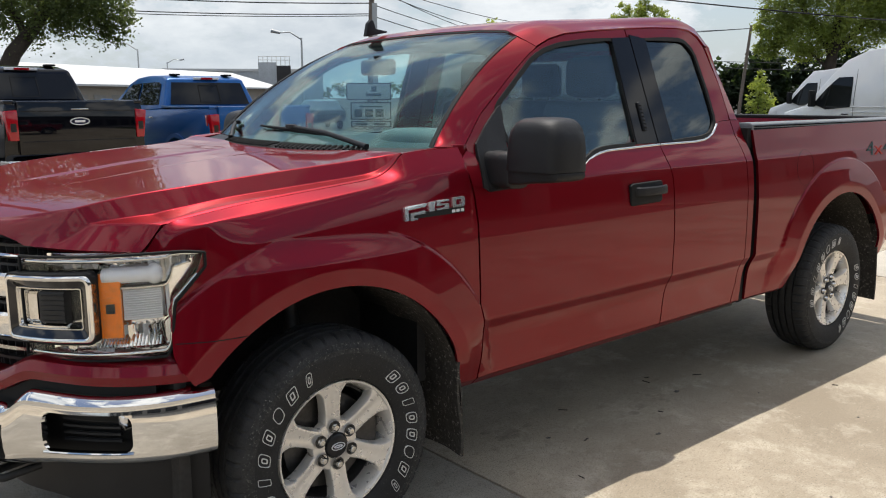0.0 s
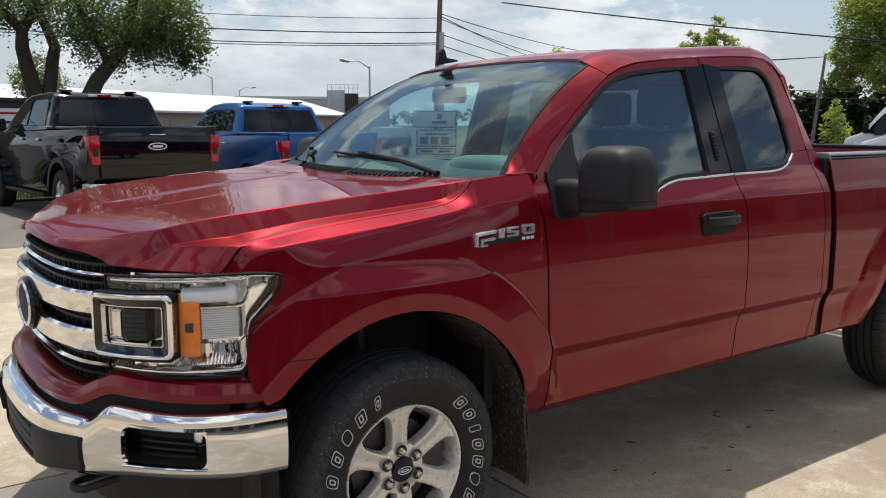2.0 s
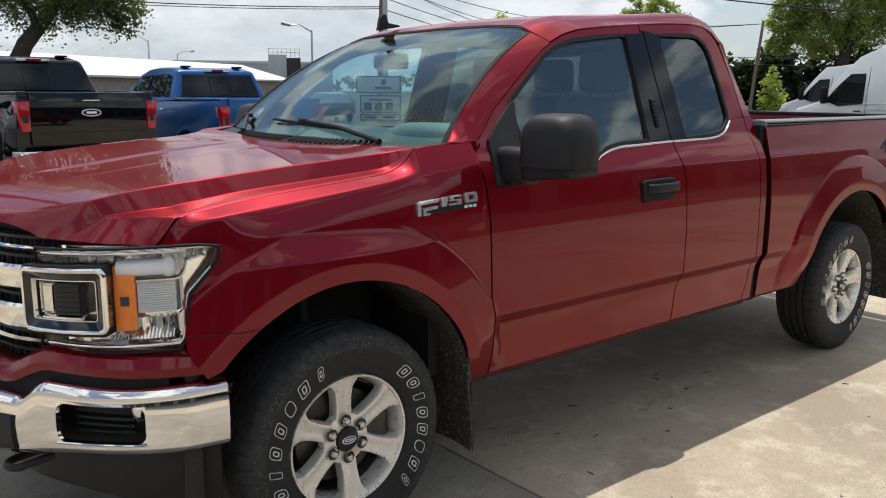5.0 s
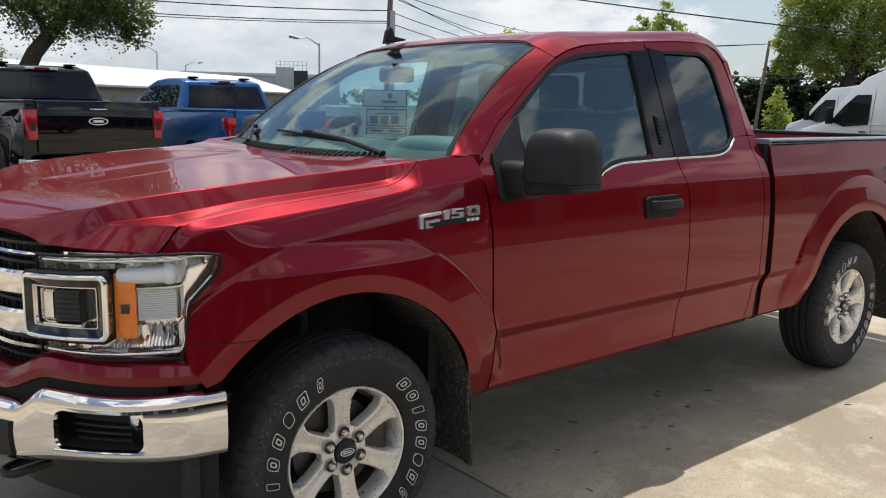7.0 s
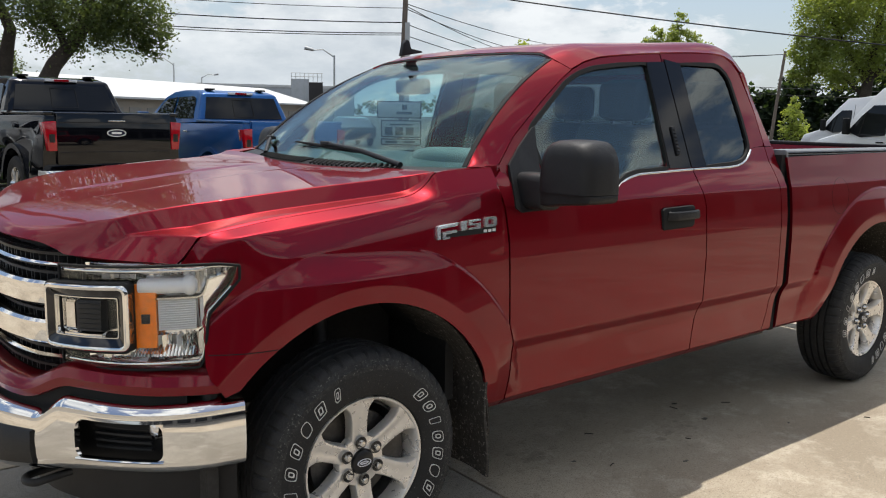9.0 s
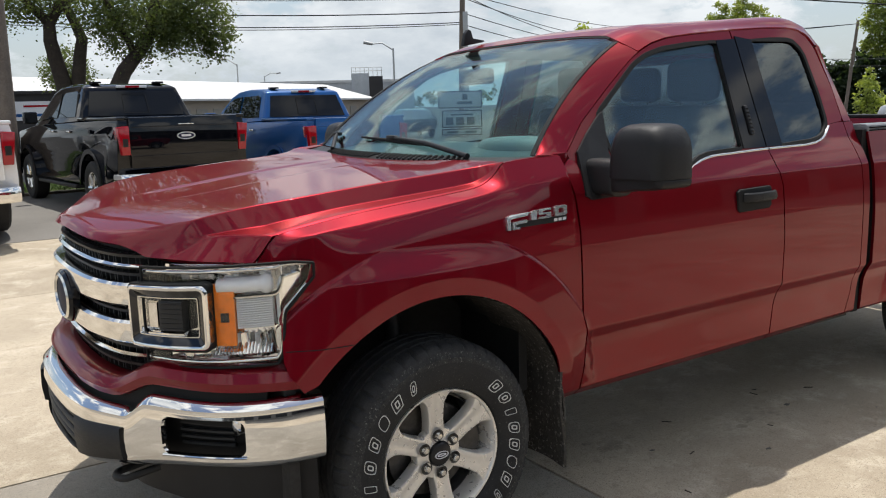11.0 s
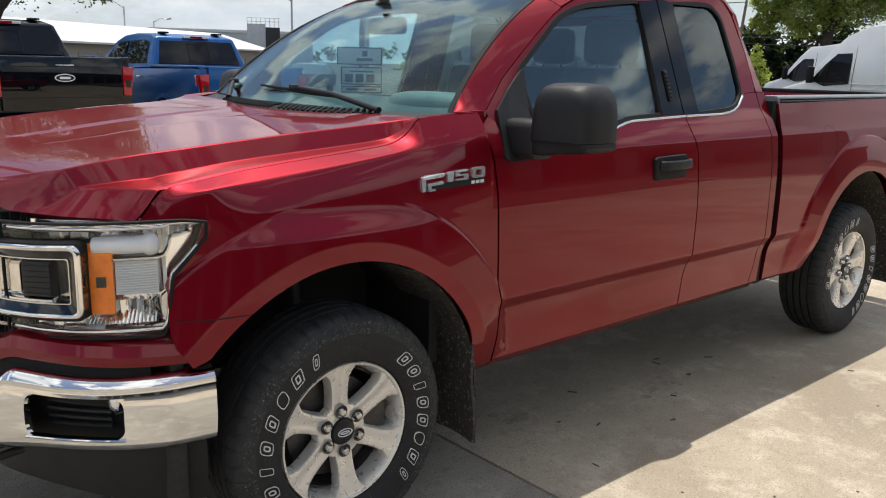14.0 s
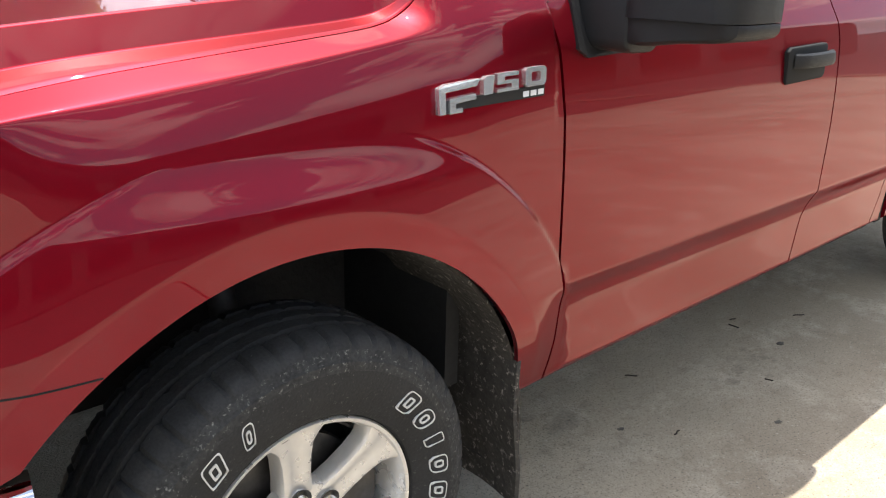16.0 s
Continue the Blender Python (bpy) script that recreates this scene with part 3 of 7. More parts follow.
def roof_grid():
    side = [(x, upper_y(x, z) + 0.001, z + 0.003) for x, z in ROOF_SIDE[1:]]
    front = [side[0]] + [(x - 0.004, y, z + 0.006) for x, y, z in WS_TOP] + [tuple(mirror_y(np.array(side[0])))]
    back = [side[-1], (2.540, 0.300, 1.852), (2.546, 0.345, 1.898), (2.546, 0.43, 1.925), (2.548, CY, 1.940), (2.546, 2 * CY - 0.43, 1.925), (2.546, 2 * CY - 0.345, 1.898), (2.540, 2 * CY - 0.300, 1.852), tuple(mirror_y(np.array(side[-1])))]
    G = coons(resample(front, 61), smooth_line(back, 61), side, mirror_y(np.array(side)), 61, 40)
    v = np.linspace(0, 1, 40)[:, None]
    w = np.linspace(-1, 1, 61)[None, :]
    G[..., 2] -= 0.030 * np.sin(math.pi * v) * (1 - w**4)
    return G


shell("roof", roof_grid(), RED, truck, INSIDE, 0.02)

for m in (0, 1):
    P = ruled([(0.348, 0.120, 1.387), (0.45, 0.111, 1.397), (0.596, 0.102, 1.401)], [(0.36, 0.19, 1.380), (0.45, 0.160, 1.392), (0.520, 0.142, 1.399)], 12, 4, 0.004)
    shell("fender_top", P if not m else mirror_y(P), RED, truck, INSIDE, 0.012)

for m in (0, 1):
    y0, y1 = (0.108, 0.150) if not m else (2 * CY - 0.150, 2 * CY - 0.108)
    box("pillar_base", 0.57, 0.655, y0, y1, 1.22, 1.410, RED, truck, bevel=0.006)

# rear pillars and back of the cab
CBACK = [(2.468, 1.838), (2.512, 1.64), (2.530, 1.466)]
cp = [[(x, upper_y(x, z) + 0.001, z) for x, z in resample(CBACK, 16)], [(2.535 + 0.077 * t, upper_y(0, 1.835 - 0.37 * t) + 0.030 - 0.02 * t, 1.835 - 0.37 * t) for t in np.linspace(0, 1, 16)]]
for m in (0, 1):
    P = np.array(cp)
    shell("rear_pillar", P if not m else mirror_y(P), RED, truck, INSIDE, 0.02)
back_top = [(2.545, 0.29, 1.840), (2.550, 0.345, 1.892), (2.550, 0.5, 1.922), (2.550, 1.53, 1.922), (2.550, 2 * CY - 0.345, 1.892), (2.545, 1.74, 1.840)]
back_mid = [(2.545, 0.24, 1.72), (2.54, 0.30, 1.80), (2.53, 0.5, 1.80), (2.53, 1.53, 1.80), (2.54, 1.73, 1.80), (2.545, 1.79, 1.72)]
back_low = [(2.605, 0.13, 1.44), (2.605, 0.30, 1.44), (2.605, 0.5, 1.44), (2.605, 1.53, 1.44), (2.605, 1.73, 1.44), (2.605, 1.90, 1.44)]
back_bot = [(q[0], q[1] - (0.04 if q[1] < 1 else -0.04), 0.5) for q in back_low]
shell("cab_back_panel", ruled(back_top, back_mid, 30, 6), RED, truck, INSIDE, 0.02)
shell("cab_back_panel", ruled(back_low, back_bot, 30, 6), RED, truck, INSIDE, 0.02)
shell("rear_window", ruled(back_mid, back_low, 30, 6), DARKGLASS, truck, INSIDE, 0.005, "tinted rear window")

# hood
def nose(P):
    """Pushes the middle of a front outline forward into the blunt nose."""
    return [(x - 0.06 * float(smooth01((min(y, 2 * CY - y) - 0.30) / 0.40)), y) for x, y in P]


HALF = nose([(-0.445, 0.05), (-0.56, 0.085), (-0.66, 0.145), (-0.74, 0.225), (-0.80, 0.32), (-0.85, 0.44), (-0.885, 0.60), (-0.905, 0.78), (-0.912, CY)])
PLAN = HALF + [(x, 2 * CY - y) for x, y in HALF[-2::-1]]
FRONT_X = curve1([q[1] for q in HALF], [q[0] for q in HALF])
HOOD_MID = curve1([-1.0, -0.955, -0.90, -0.84, -0.75, -0.5, -0.2, 0.1, 0.45], [1.196, 1.207, 1.222, 1.236, 1.250, 1.280, 1.318, 1.346, 1.364])


FOOT_Y = curve1([-0.90, -0.80, -0.70, -0.57, -0.39, -0.09, 0.19, 0.28, 0.36], [0.44, 0.35, 0.285, 0.222, 0.186, 0.178, 0.170, 0.155, 0.126])
FOOT_UP = curve1([-0.90, -0.80, -0.70, -0.57, -0.39, -0.09, 0.19, 0.28, 0.36], [-0.046, -0.014, 0.006, 0.016, 0.017, 0.012, 0.008, 0.006, 0.001])
RIDGE_Y = curve1([-0.96, -0.90, -0.85, -0.80, -0.74, -0.57, -0.37, -0.09, 0.19, 0.28, 0.36], [0.57, 0.505, 0.450, 0.390, 0.330, 0.258, 0.222, 0.214, 0.203, 0.180, 0.130])
RIDGE_Z = curve1([-0.96, -0.90, -0.85, -0.80, -0.74, -0.57, -0.37, -0.09, 0.19, 0.28, 0.36], [1.190, 1.200, 1.214, 1.234, 1.256, 1.294, 1.317, 1.341, 1.362, 1.372, 1.388])
DEEP = curve1([0.10, 0.28, 0.36, 0.45, 0.53, 0.70, 1.015], [0.068, 0.066, 0.062, 0.046, 0.044, 0.046, 0.048])
LIP = curve1([0.10, 0.16, 0.30, 0.40, 0.45, 0.53, 0.70, 1.015], [1.143, 1.150, 1.150, 1.148, 1.164, 1.181, 1.190, 1.199])
REAR_X = curve1([0.12, 0.30, 0.50, 0.66, 0.80, 1.015], [0.350, 0.372, 0.362, 0.325, 0.305, 0.296])


def hood_at(x, v):
    """Across the hood at x; v runs 0 seam, 1 foot of the dome, 2 its ridge, 3 the middle."""
    lo = float(ZSEAM(min(x, 0.345))) if x > -0.52 else 1.222 + (x + 0.52) * 0.07
    y0 = float(SEAMY(min(x, 0.34))) + 0.0015
    y1, y2 = float(FOOT_Y(x)), float(RIDGE_Y(x))
    z1, z2 = lo + float(FOOT_UP(x)), float(RIDGE_Z(x))
    if v <= 1:
        return y0 + (y1 - y0) * v, lo + (z1 - lo) * v + 0.003 * min(v * 8, 1)
    if v <= 2:
        return y1 + (y2 - y1) * (v - 1), z1 + 0.003 + (z2 - z1) * (v - 1)
    k = v - 2
    mid = float(HOOD_MID(x)) + 0.012
    y = y2 + (CY - y2) * k
    z = z2 + 0.003 + (mid - z2) * (0.35 * k + 0.65 * math.sin(k * math.pi / 2))
    groove = float(smooth01((y - 0.845) / 0.014)) * float(smooth01((x + 0.72) / 0.25)) * float(smooth01((0.28 - x) / 0.25))
    return y, z - 0.004 * groove


def hood_grid():
    vs = np.concatenate([np.linspace(0, 1, 16)[:-1], np.linspace(1, 2, 16)[:-1], np.linspace(2, 3, 50)])
    vs = np.concatenate([vs, -vs[-2:0:-1], [-1e-9]])
    us = np.concatenate([np.linspace(-1, 0, 12)[:-1], np.linspace(0, 1, 80) ** 1.3])
    rows = []
    for u in us:
        row = []
        for v in vs:
            x = -0.5
            for _ in range(7):
                y, z = hood_at(x, abs(v))
                xf = float(FRONT_X(max(y - 0.006, 0.05))) + 0.004
                deep, xr = float(DEEP(y)), float(REAR_X(y))
                xe = xf + deep
                x = 0.5 * x + 0.5 * (xe + (u * deep if u < 0 else (xr - xe) * u))
            y, z = hood_at(x, abs(v))
            if u < 0:
                ye, ze = hood_at(xe, abs(v))
                z = ze - (ze - float(LIP(ye))) * (-u) ** (1 + 1.2 * float(smooth01((ye - 0.30) / 0.3)))
            row.append((x, y if v >= 0 else 2 * CY - y, z))
        rows.append(row)
    return np.array(rows)


shell("hood", hood_grid(), RED, truck, INSIDE, 0.016)

# cowl, wipers, antenna
cow_f = [(float(REAR_X(min(y, 2 * CY - y))) + 0.004, y, hood_at(float(REAR_X(min(y, 2 * CY - y))), 2.6)[1] - 0.010) for y in np.linspace(0.17, 2 * CY - 0.17, 41)]
cow_b = [(x - 0.004, y, z - 0.004) for x, y, z in WS_BOT]
cowl_grid = ruled(cow_f, cow_b, 60, 7)
cowl = shell("cowl_panel", cowl_grid, PLASTIC, truck, INSIDE, 0.01, "black plastic cowl panel with slots")
for k in range(34):
    y = 0.44 + k * 0.034
    if abs(y - CY) < 0.02:
        continue
    c = int(np.argmin(np.abs(cowl_grid[3, :, 1] - y)))
    a, b = cowl_grid[1, c], cowl_grid[5, c]
    lean = 0.012 if y < CY else -0.012
    tube("louvre", [(a[0], y - lean, a[2] + 0.008), ((a[0] + b[0]) / 2, y, (a[2] + b[2]) / 2 + 0.011), (b[0], y + lean, b[2] + 0.006)], 0.0055, SEAM, cowl, n=6)


def on_glass(y, f, lift=0.012):
    """A point on the windscreen at y, f of its height up, lifted off the glass."""
    row = screen[int(round(f * (len(screen) - 1)))]
    return (float(np.interp(y, row[:, 1], row[:, 0])) - lift * 0.7, y, float(np.interp(y, row[:, 1], row[:, 2])) + lift * 0.7)


def wiper(base, knee, tip0, tip1):
    mid = tuple((a + b) / 2 + (0.012 if i == 2 else 0) for i, (a, b) in enumerate(zip(base, knee)))
    w = tube("wiper_arm", [base, mid, knee], [0.012, 0.011, 0.008], PLASTIC, truck, "black wiper arm")
    m = tuple((a + b) / 2 for a, b in zip(tip0, tip1))
    tube("wiper_blade", [tip0, m, tip1], [0.005, 0.010, 0.005], SEAM, w)
    box("blade_clip", knee[0] - 0.012, knee[0] + 0.012, knee[1] - 0.035, knee[1] + 0.035, knee[2] - 0.010, knee[2] + 0.010, PLASTIC, w, "", bevel=0.005)


wiper((0.405, 0.42, 1.396), on_glass(1.05, 0.085, 0.016), on_glass(0.65, 0.025), on_glass(1.353, 0.066))
wiper((0.390, 1.54, 1.394), on_glass(1.72, 0.10, 0.02), on_glass(1.60, 0.04), on_glass(1.82, 0.09))
fin = prism("roof_antenna", [(x, z) for x, z in ((1.17, 1.902), (1.31, 1.928), (1.31, 1.936), (1.235, 1.945), (1.222, 1.985), (1.205, 1.992), (1.185, 1.97))], "y", 1.485, 1.515, PLASTIC, truck, "black shark-fin roof antenna", bevel=0.008)

# bed
ARCH_R = arc(3.675, 0.41, 0.60, 170, 8, 40)
BED_B = [(2.672, 0.478), (3.05, 0.478)] + ARCH_R + [(4.30, 0.50), (4.36, 0.60), (4.70, 0.62)]
BED_L = [(2.672, 0.478), (2.676, 1.0), (2.664, 1.25), (2.650, 1.41)]
BED_R = [(4.70, 0.62), (4.72, 0.80), (4.715, 1.10), (4.68, 1.428)]
bg_ = on_side(coons(BED_B, [(2.650, 1.41), (4.68, 1.428)], BED_L, BED_R, 150, 150), True)
bed_side = shell("bed_side", bg_, RED, truck, (3.6, CY, 0.9), 0.014)
shell("bed_side", mirror_y(bg_), RED, truck, (3.6, CY, 0.9), 0.014)
for m in (0, 1):
    y0, y1 = (0.072, 0.175) if not m else (2 * CY - 0.175, 2 * CY - 0.072)
    rail = prism("bed_rail_cap", [(y0, 1.405), (y0 + 0.002, 1.438), (y0 + 0.014, 1.446), (y1 - 0.01, 1.446), (y1, 1.440), (y1, 1.40)], "x", 2.655, 4.70, RAIL, truck, "grey plastic bed rail cap", bevel=0.003)
    for k in range(2):
        box("rib", 2.67, 4.69, (y0 - 0.003) if not m else (y1 - 0.004), (y0 + 0.004) if not m else (y1 + 0.003), 1.412 + 0.013 * k, 1.418 + 0.013 * k, GLOSSBLACK, rail)
    yi = 0.165 if not m else 2 * CY - 0.165
    box("bed_inner_wall", 2.70, 4.66, yi - 0.012, yi + 0.012, 1.045, 1.41, RED, truck, bevel=0.004)
# added black filler along the bed's edge, in place of the gap's shade
edge = bg_.reshape(-1, 3)
edge = edge[edge[:, 0] < 2.70]
edge = [(float(edge[np.argmin(abs(edge[:, 2] - z))][1]) + 0.016, z) for z in np.linspace(0.50, 1.40, 12)]
prism("bed_gap_shade_fill", edge + [(0.145, 1.40), (0.145, 0.50)], "x", 2.680, 2.692, SEAM, truck, "black filler standing for the shade behind the cab")
box("bed_front_wall", 2.672, 2.70, 0.14, 2 * CY - 0.14, 0.80, 1.41, RED, truck, bevel=0.005)
box("bed_front_cap", 2.660, 2.712, 0.14, 2 * CY - 0.14, 1.405, 1.440, PLASTIC, truck, "black bed front cap", bevel=0.008)
box("bed_floor", 2.68, 4.68, 0.57, 2 * CY - 0.57, 0.80, 0.84, RED, truck, bevel=0.004)
for y0, y1 in ((0.12, 0.569), (2 * CY - 0.569, 2 * CY - 0.12)):
    box("bed_floor", 2.68, 3.03, y0, y1, 0.80, 0.84, RED, truck, bevel=0.004)
    box("bed_floor", 4.32, 4.68, y0, y1, 0.80, 0.84, RED, truck, bevel=0.004)
    tub = box("wheel_tub", 3.02, 4.33, y0, y1, 1.045, 1.06, RED, truck, bevel=0.004)
    box("tub_side", 3.02, 3.03, y0, y1, 0.84, 1.045, RED, tub)
    box("tub_side", 4.32, 4.33, y0, y1, 0.84, 1.045, RED, tub)
box("tailgate", 4.66, 4.735, 0.16, 2 * CY - 0.16, 0.80, 1.425, RED, truck, bevel=0.012)
box("tailgate_cap", 4.655, 4.745, 0.165, 2 * CY - 0.165, 1.418, 1.446, PLASTIC, truck, "black tailgate top cap", bevel=0.008)
for m in (0, 1):
    yl = (0.055, 0.16) if not m else (2 * CY - 0.16, 2 * CY - 0.055)
    tl = prism("tail_light", [(4.635, 1.285), (4.70, 1.300), (4.748, 1.28), (4.752, 0.90), (4.72, 0.865), (4.655, 0.875), (4.64, 1.05)], "y", yl[0] - 0.004, yl[1], LENSRED, truck, "red tail light", bevel=0.008)
    box("reverse_lens", 4.742, 4.756, yl[0] + 0.01, yl[1] - 0.01, 1.02, 1.10, LENSWHITE, tl, bevel=0.003)
# cab-to-bed gap, its shade drawn as a black panel; rear bumper, fuel door
box("gap_shadow_panel", 2.616, 2.668, 0.078, 2 * CY - 0.078, 0.475, 1.42, SEAM, truck, "black panel standing for the shaded gap behind the cab")
RB = smooth_line([(4.66, 0.060), (4.76, 0.085), (4.84, 0.22), (4.86, 0.5), (4.86, 1.53), (4.84, 1.81), (4.76, 1.945), (4.66, 1.97)], 40)
sweep("rear_bumper", RB, [(0.0, 0.60), (0.012, 0.62), (0.012, 0.79), (0.0, 0.815), (-0.10, 0.815), (-0.10, 0.60)], CHROME_DULL, truck, "chrome rear bumper")
box("bumper_end_cap", 4.60, 4.72, 0.05, 0.12, 0.775, 0.835, PLASTIC, truck, bevel=0.01)
th = [(3.19 + 0.098 * math.cos(a), 1.185 + 0.102 * math.sin(a)) for a in np.linspace(0, 2 * math.pi, 40, endpoint=False)]
framed("fuel_door_gap", th, [(3.19 + (x - 3.19) * 0.985, 1.185 + (z - 1.185) * 0.985) for x, z in th], lambda x, z: side_y(x, z, True) - 0.0006, 0.006, SEAM, truck)

# lower front: fascia, grille, lamps, bumper
LOWF = smooth_line(nose([(-0.43, 0.028), (-0.53, 0.05), (-0.65, 0.105), (-0.75, 0.195), (-0.825, 0.31), (-0.88, 0.45), (-0.925, 0.64), (-0.945, 0.82), (-0.950, CY), (-0.945, 1.21), (-0.925, 1.39), (-0.88, 1.58), (-0.825, 1.72), (-0.75, 1.835), (-0.65, 1.925), (-0.53, 1.98), (-0.43, 2.002)]), 121)


def fascia_profile(s):
    c = 1 - abs(2 * s - 1)                       # 0 at the ends, 1 in the middle
    k = float(smooth01((c - 0.42) / 0.18))
    top, bot = 0.825 - 0.075 * k, 0.744 - 0.064 * k
    return [(-0.03, bot), (0.0, bot + 0.01), (0.012, (top + bot) / 2), (0.0, top - 0.012), (-0.02, top), (-0.08, top), (-0.08, bot)]


sweep("front_fascia", LOWF[4:-4], fascia_profile, RED, truck, left=True)
sweep("fascia_gap", LOWF[9:-9], lambda s: [(-0.10, 0.64), (-0.016, 0.64), (-0.016, fascia_profile(s)[0][1] + 0.012), (-0.10, fascia_profile(s)[0][1] + 0.012)], SEAM, truck, "black gap above the bumper", left=True)
BP = smooth_line(nose([(-0.455, 0.012), (-0.56, 0.030), (-0.68, 0.085), (-0.79, 0.185), (-0.87, 0.31), (-0.93, 0.46), (-0.975, 0.66), (-0.995, 0.84), (-1.00, CY), (-0.995, 1.19), (-0.975, 1.37), (-0.93, 1.57), (-0.87, 1.72), (-0.79, 1.845), (-0.68, 1.945), (-0.56, 2.0), (-0.455, 2.018)]), 161)


def bumper_z(c):
    """Top and bottom of the chrome at c: 0 at the ends, 1 in the middle."""
    k = float(smooth01((c - 0.46) / 0.09))
    top = 0.735 - 0.010 * float(smooth01(c / 0.30)) - 0.060 * k
    bot = 0.512 - 0.085 * float(smooth01((c - 0.25) / 0.6))
    return top, bot


def bumper_at(i, f, extra=0.0):
    c = 1 - abs(2 * i / 160 - 1)
    top, bot = bumper_z(c)
    tg = BP[min(i + 1, 160)] - BP[max(i - 1, 0)]
    tg = tg / np.linalg.norm(tg)
    o = 0.020 * math.sin(math.pi * min(max(f, 0.02), 0.98)) ** 0.7 - 0.012 + extra
    if f < 0.16:
        o -= 0.026 * (1 - f / 0.16) ** 2
    if f > 0.86:
        o += 0.006 - 0.026 * ((f - 0.86) / 0.14) ** 2
    return (BP[i][0] - tg[1] * o, BP[i][1] + tg[0] * o, bot + (top - bot) * f)


def bumper_skin():
    """One pressed skin with two lamp openings and a middle slot, each with a turned-in lip."""
    fs = [0.0, 0.03, 0.06, 0.09, 0.14, 0.20, 0.24, 0.34, 0.45, 0.56, 0.66, 0.72, 0.78, 0.82, 0.86, 0.90, 0.94, 0.97, 1.0]
    verts = [bumper_at(i, f) for f in fs for i in range(161)]
    back = len(verts)
    verts += [bumper_at(i, f, -0.022) for f in fs for i in range(161)]

    def hole(i, j):
        f0, f1 = fs[j], fs[j + 1]
        k = min(i, 159 - i)
        if 15 <= k < 33 and f0 >= 0.235 and f1 <= 0.785:
            return True
        return k >= 44 and f0 >= 0.135 and f1 <= 0.725
    faces = []
    cells = {(i, j) for i in range(160) for j in range(len(fs) - 1) if not hole(i, j)}
    for i, j in cells:
        a, b, c, d = j * 161 + i, j * 161 + i + 1, (j + 1) * 161 + i + 1, (j + 1) * 161 + i
        faces += [(a, b, c, d), (back + a, back + d, back + c, back + b)]
        for (p, q), nb in (((a, b), (i, j - 1)), ((b, c), (i + 1, j)), ((c, d), (i, j + 1)), ((d, a), (i - 1, j))):
            if nb not in cells:
                faces.append((p, back + p, back + q, q))
    ob = link_mesh("front_bumper", verts, faces, CHROME, truck, "chrome front bumper", smooth=False)
    fix_normals(ob)
    auto_smooth(ob, 40)
    return ob


bumper = bumper_skin()
for a, b in ((14, 34), (126, 146)):
    P = np.array([[(bumper_at(i, f)[0] + 0.075, bumper_at(i, f)[1] + (0.035 if i < 80 else -0.035), bumper_at(i, f)[2]) for i in range(a - 5, b + 6)] for f in (0.02, 0.5, 0.97)])
    shell("fog_lamp_pocket", P, SEAM, bumper, (0.0, CY, 0.6), 0.01, "black fog lamp pocket")
    for k in range(5):
        f = 0.30 + 0.10 * k
        tube("pocket_rib", [(q[0] - 0.008, q[1], q[2]) for q in [(bumper_at(i, f)[0] + 0.07, bumper_at(i, f)[1] + (0.035 if i < 80 else -0.035), bumper_at(i, f)[2]) for i in range(a + 6 if a < 80 else a, b if a < 80 else b - 6, 3)]], 0.006, FRAME, bumper, n=5)
    i = 20 if a < 80 else 140
    sg = 1 if a < 80 else -1
    q = bumper_at(i, 0.64)
    lamp = lathe("fog_lamp", [(0.0, -0.014), (0.018, -0.011), (0.030, -0.002), (0.034, 0.010), (0.032, 0.04)], BADGEMETAL, bumper, (q[0] + 0.066, q[1] + 0.030 * sg, q[2]), "x", 28, "clear round fog lamp")
    lathe("fog_bezel", [(0.032, -0.006), (0.040, -0.003), (0.040, 0.03), (0.032, 0.03)], CHROME, bumper, (q[0] + 0.068, q[1] + 0.031 * sg, q[2]), "x", 28, closed=True)
    for i0, di in ((a + 1, 1), (b - 1, -1)):
        for f0, df in ((0.24, 1), (0.78, -1)):
            c, u, w = bumper_at(i0, f0, 0.0005), bumper_at(i0 + 2 * di, f0, 0.0005), bumper_at(i0, f0 + 0.14 * df, 0.0005)
            fan = [c] + [tuple(c[k] + (u[k] - c[k]) * (1 - math.sin(g)) + (w[k] - c[k]) * (1 - math.cos(g)) for k in range(3)) for g in np.linspace(0, math.pi / 2, 7)]
            back = [(p[0] + 0.010, p[1], p[2]) for p in fan]
            m_ = len(fan)
            web = link_mesh("corner_web", fan + back, [tuple(range(m_)), tuple(range(2 * m_ - 1, m_ - 1, -1))] + [(g, (g + 1) % m_, m_ + (g + 1) % m_, m_ + g) for g in range(m_)], CHROME, bumper, smooth=False)
            fix_normals(web)
    lip = [bumper_at(k, 0.235, 0.003) for k in range(a + 1, b)]
    tube("pocket_lip", lip, 0.004, CHROME, bumper, n=6)
P = np.array([[(bumper_at(i, f)[0] + 0.05, bumper_at(i, f)[1], bumper_at(i, f)[2]) for i in range(44, 117)] for f in (0.10, 0.45, 0.76)])
shell("bumper_intake", P, LINER, bumper, (0.0, CY, 0.6), 0.01, "black bumper air intake")
for k in range(4):
    f = 0.22 + 0.14 * k
    tube("intake_bar", [(bumper_at(i, f)[0] + 0.025, bumper_at(i, f)[1], bumper_at(i, f)[2]) for i in range(44, 117, 3)], 0.012, PLASTIC, bumper)
for a, b in ((44, 60), (100, 116)):
    P = np.array([[bumper_at(i, f, 0.010) for i in range(a, b + 1)] for f in (0.12, 0.16, 0.4, 0.70, 0.74)])
    P[0] = P[0] + np.array([0.02, 0, 0])
    P[-1] = P[-1] + np.array([0.02, 0, 0])
    shell("bumper_block", P, PLASTIC, bumper, (0.0, CY, 0.6), 0.04, "black plastic bumper block")
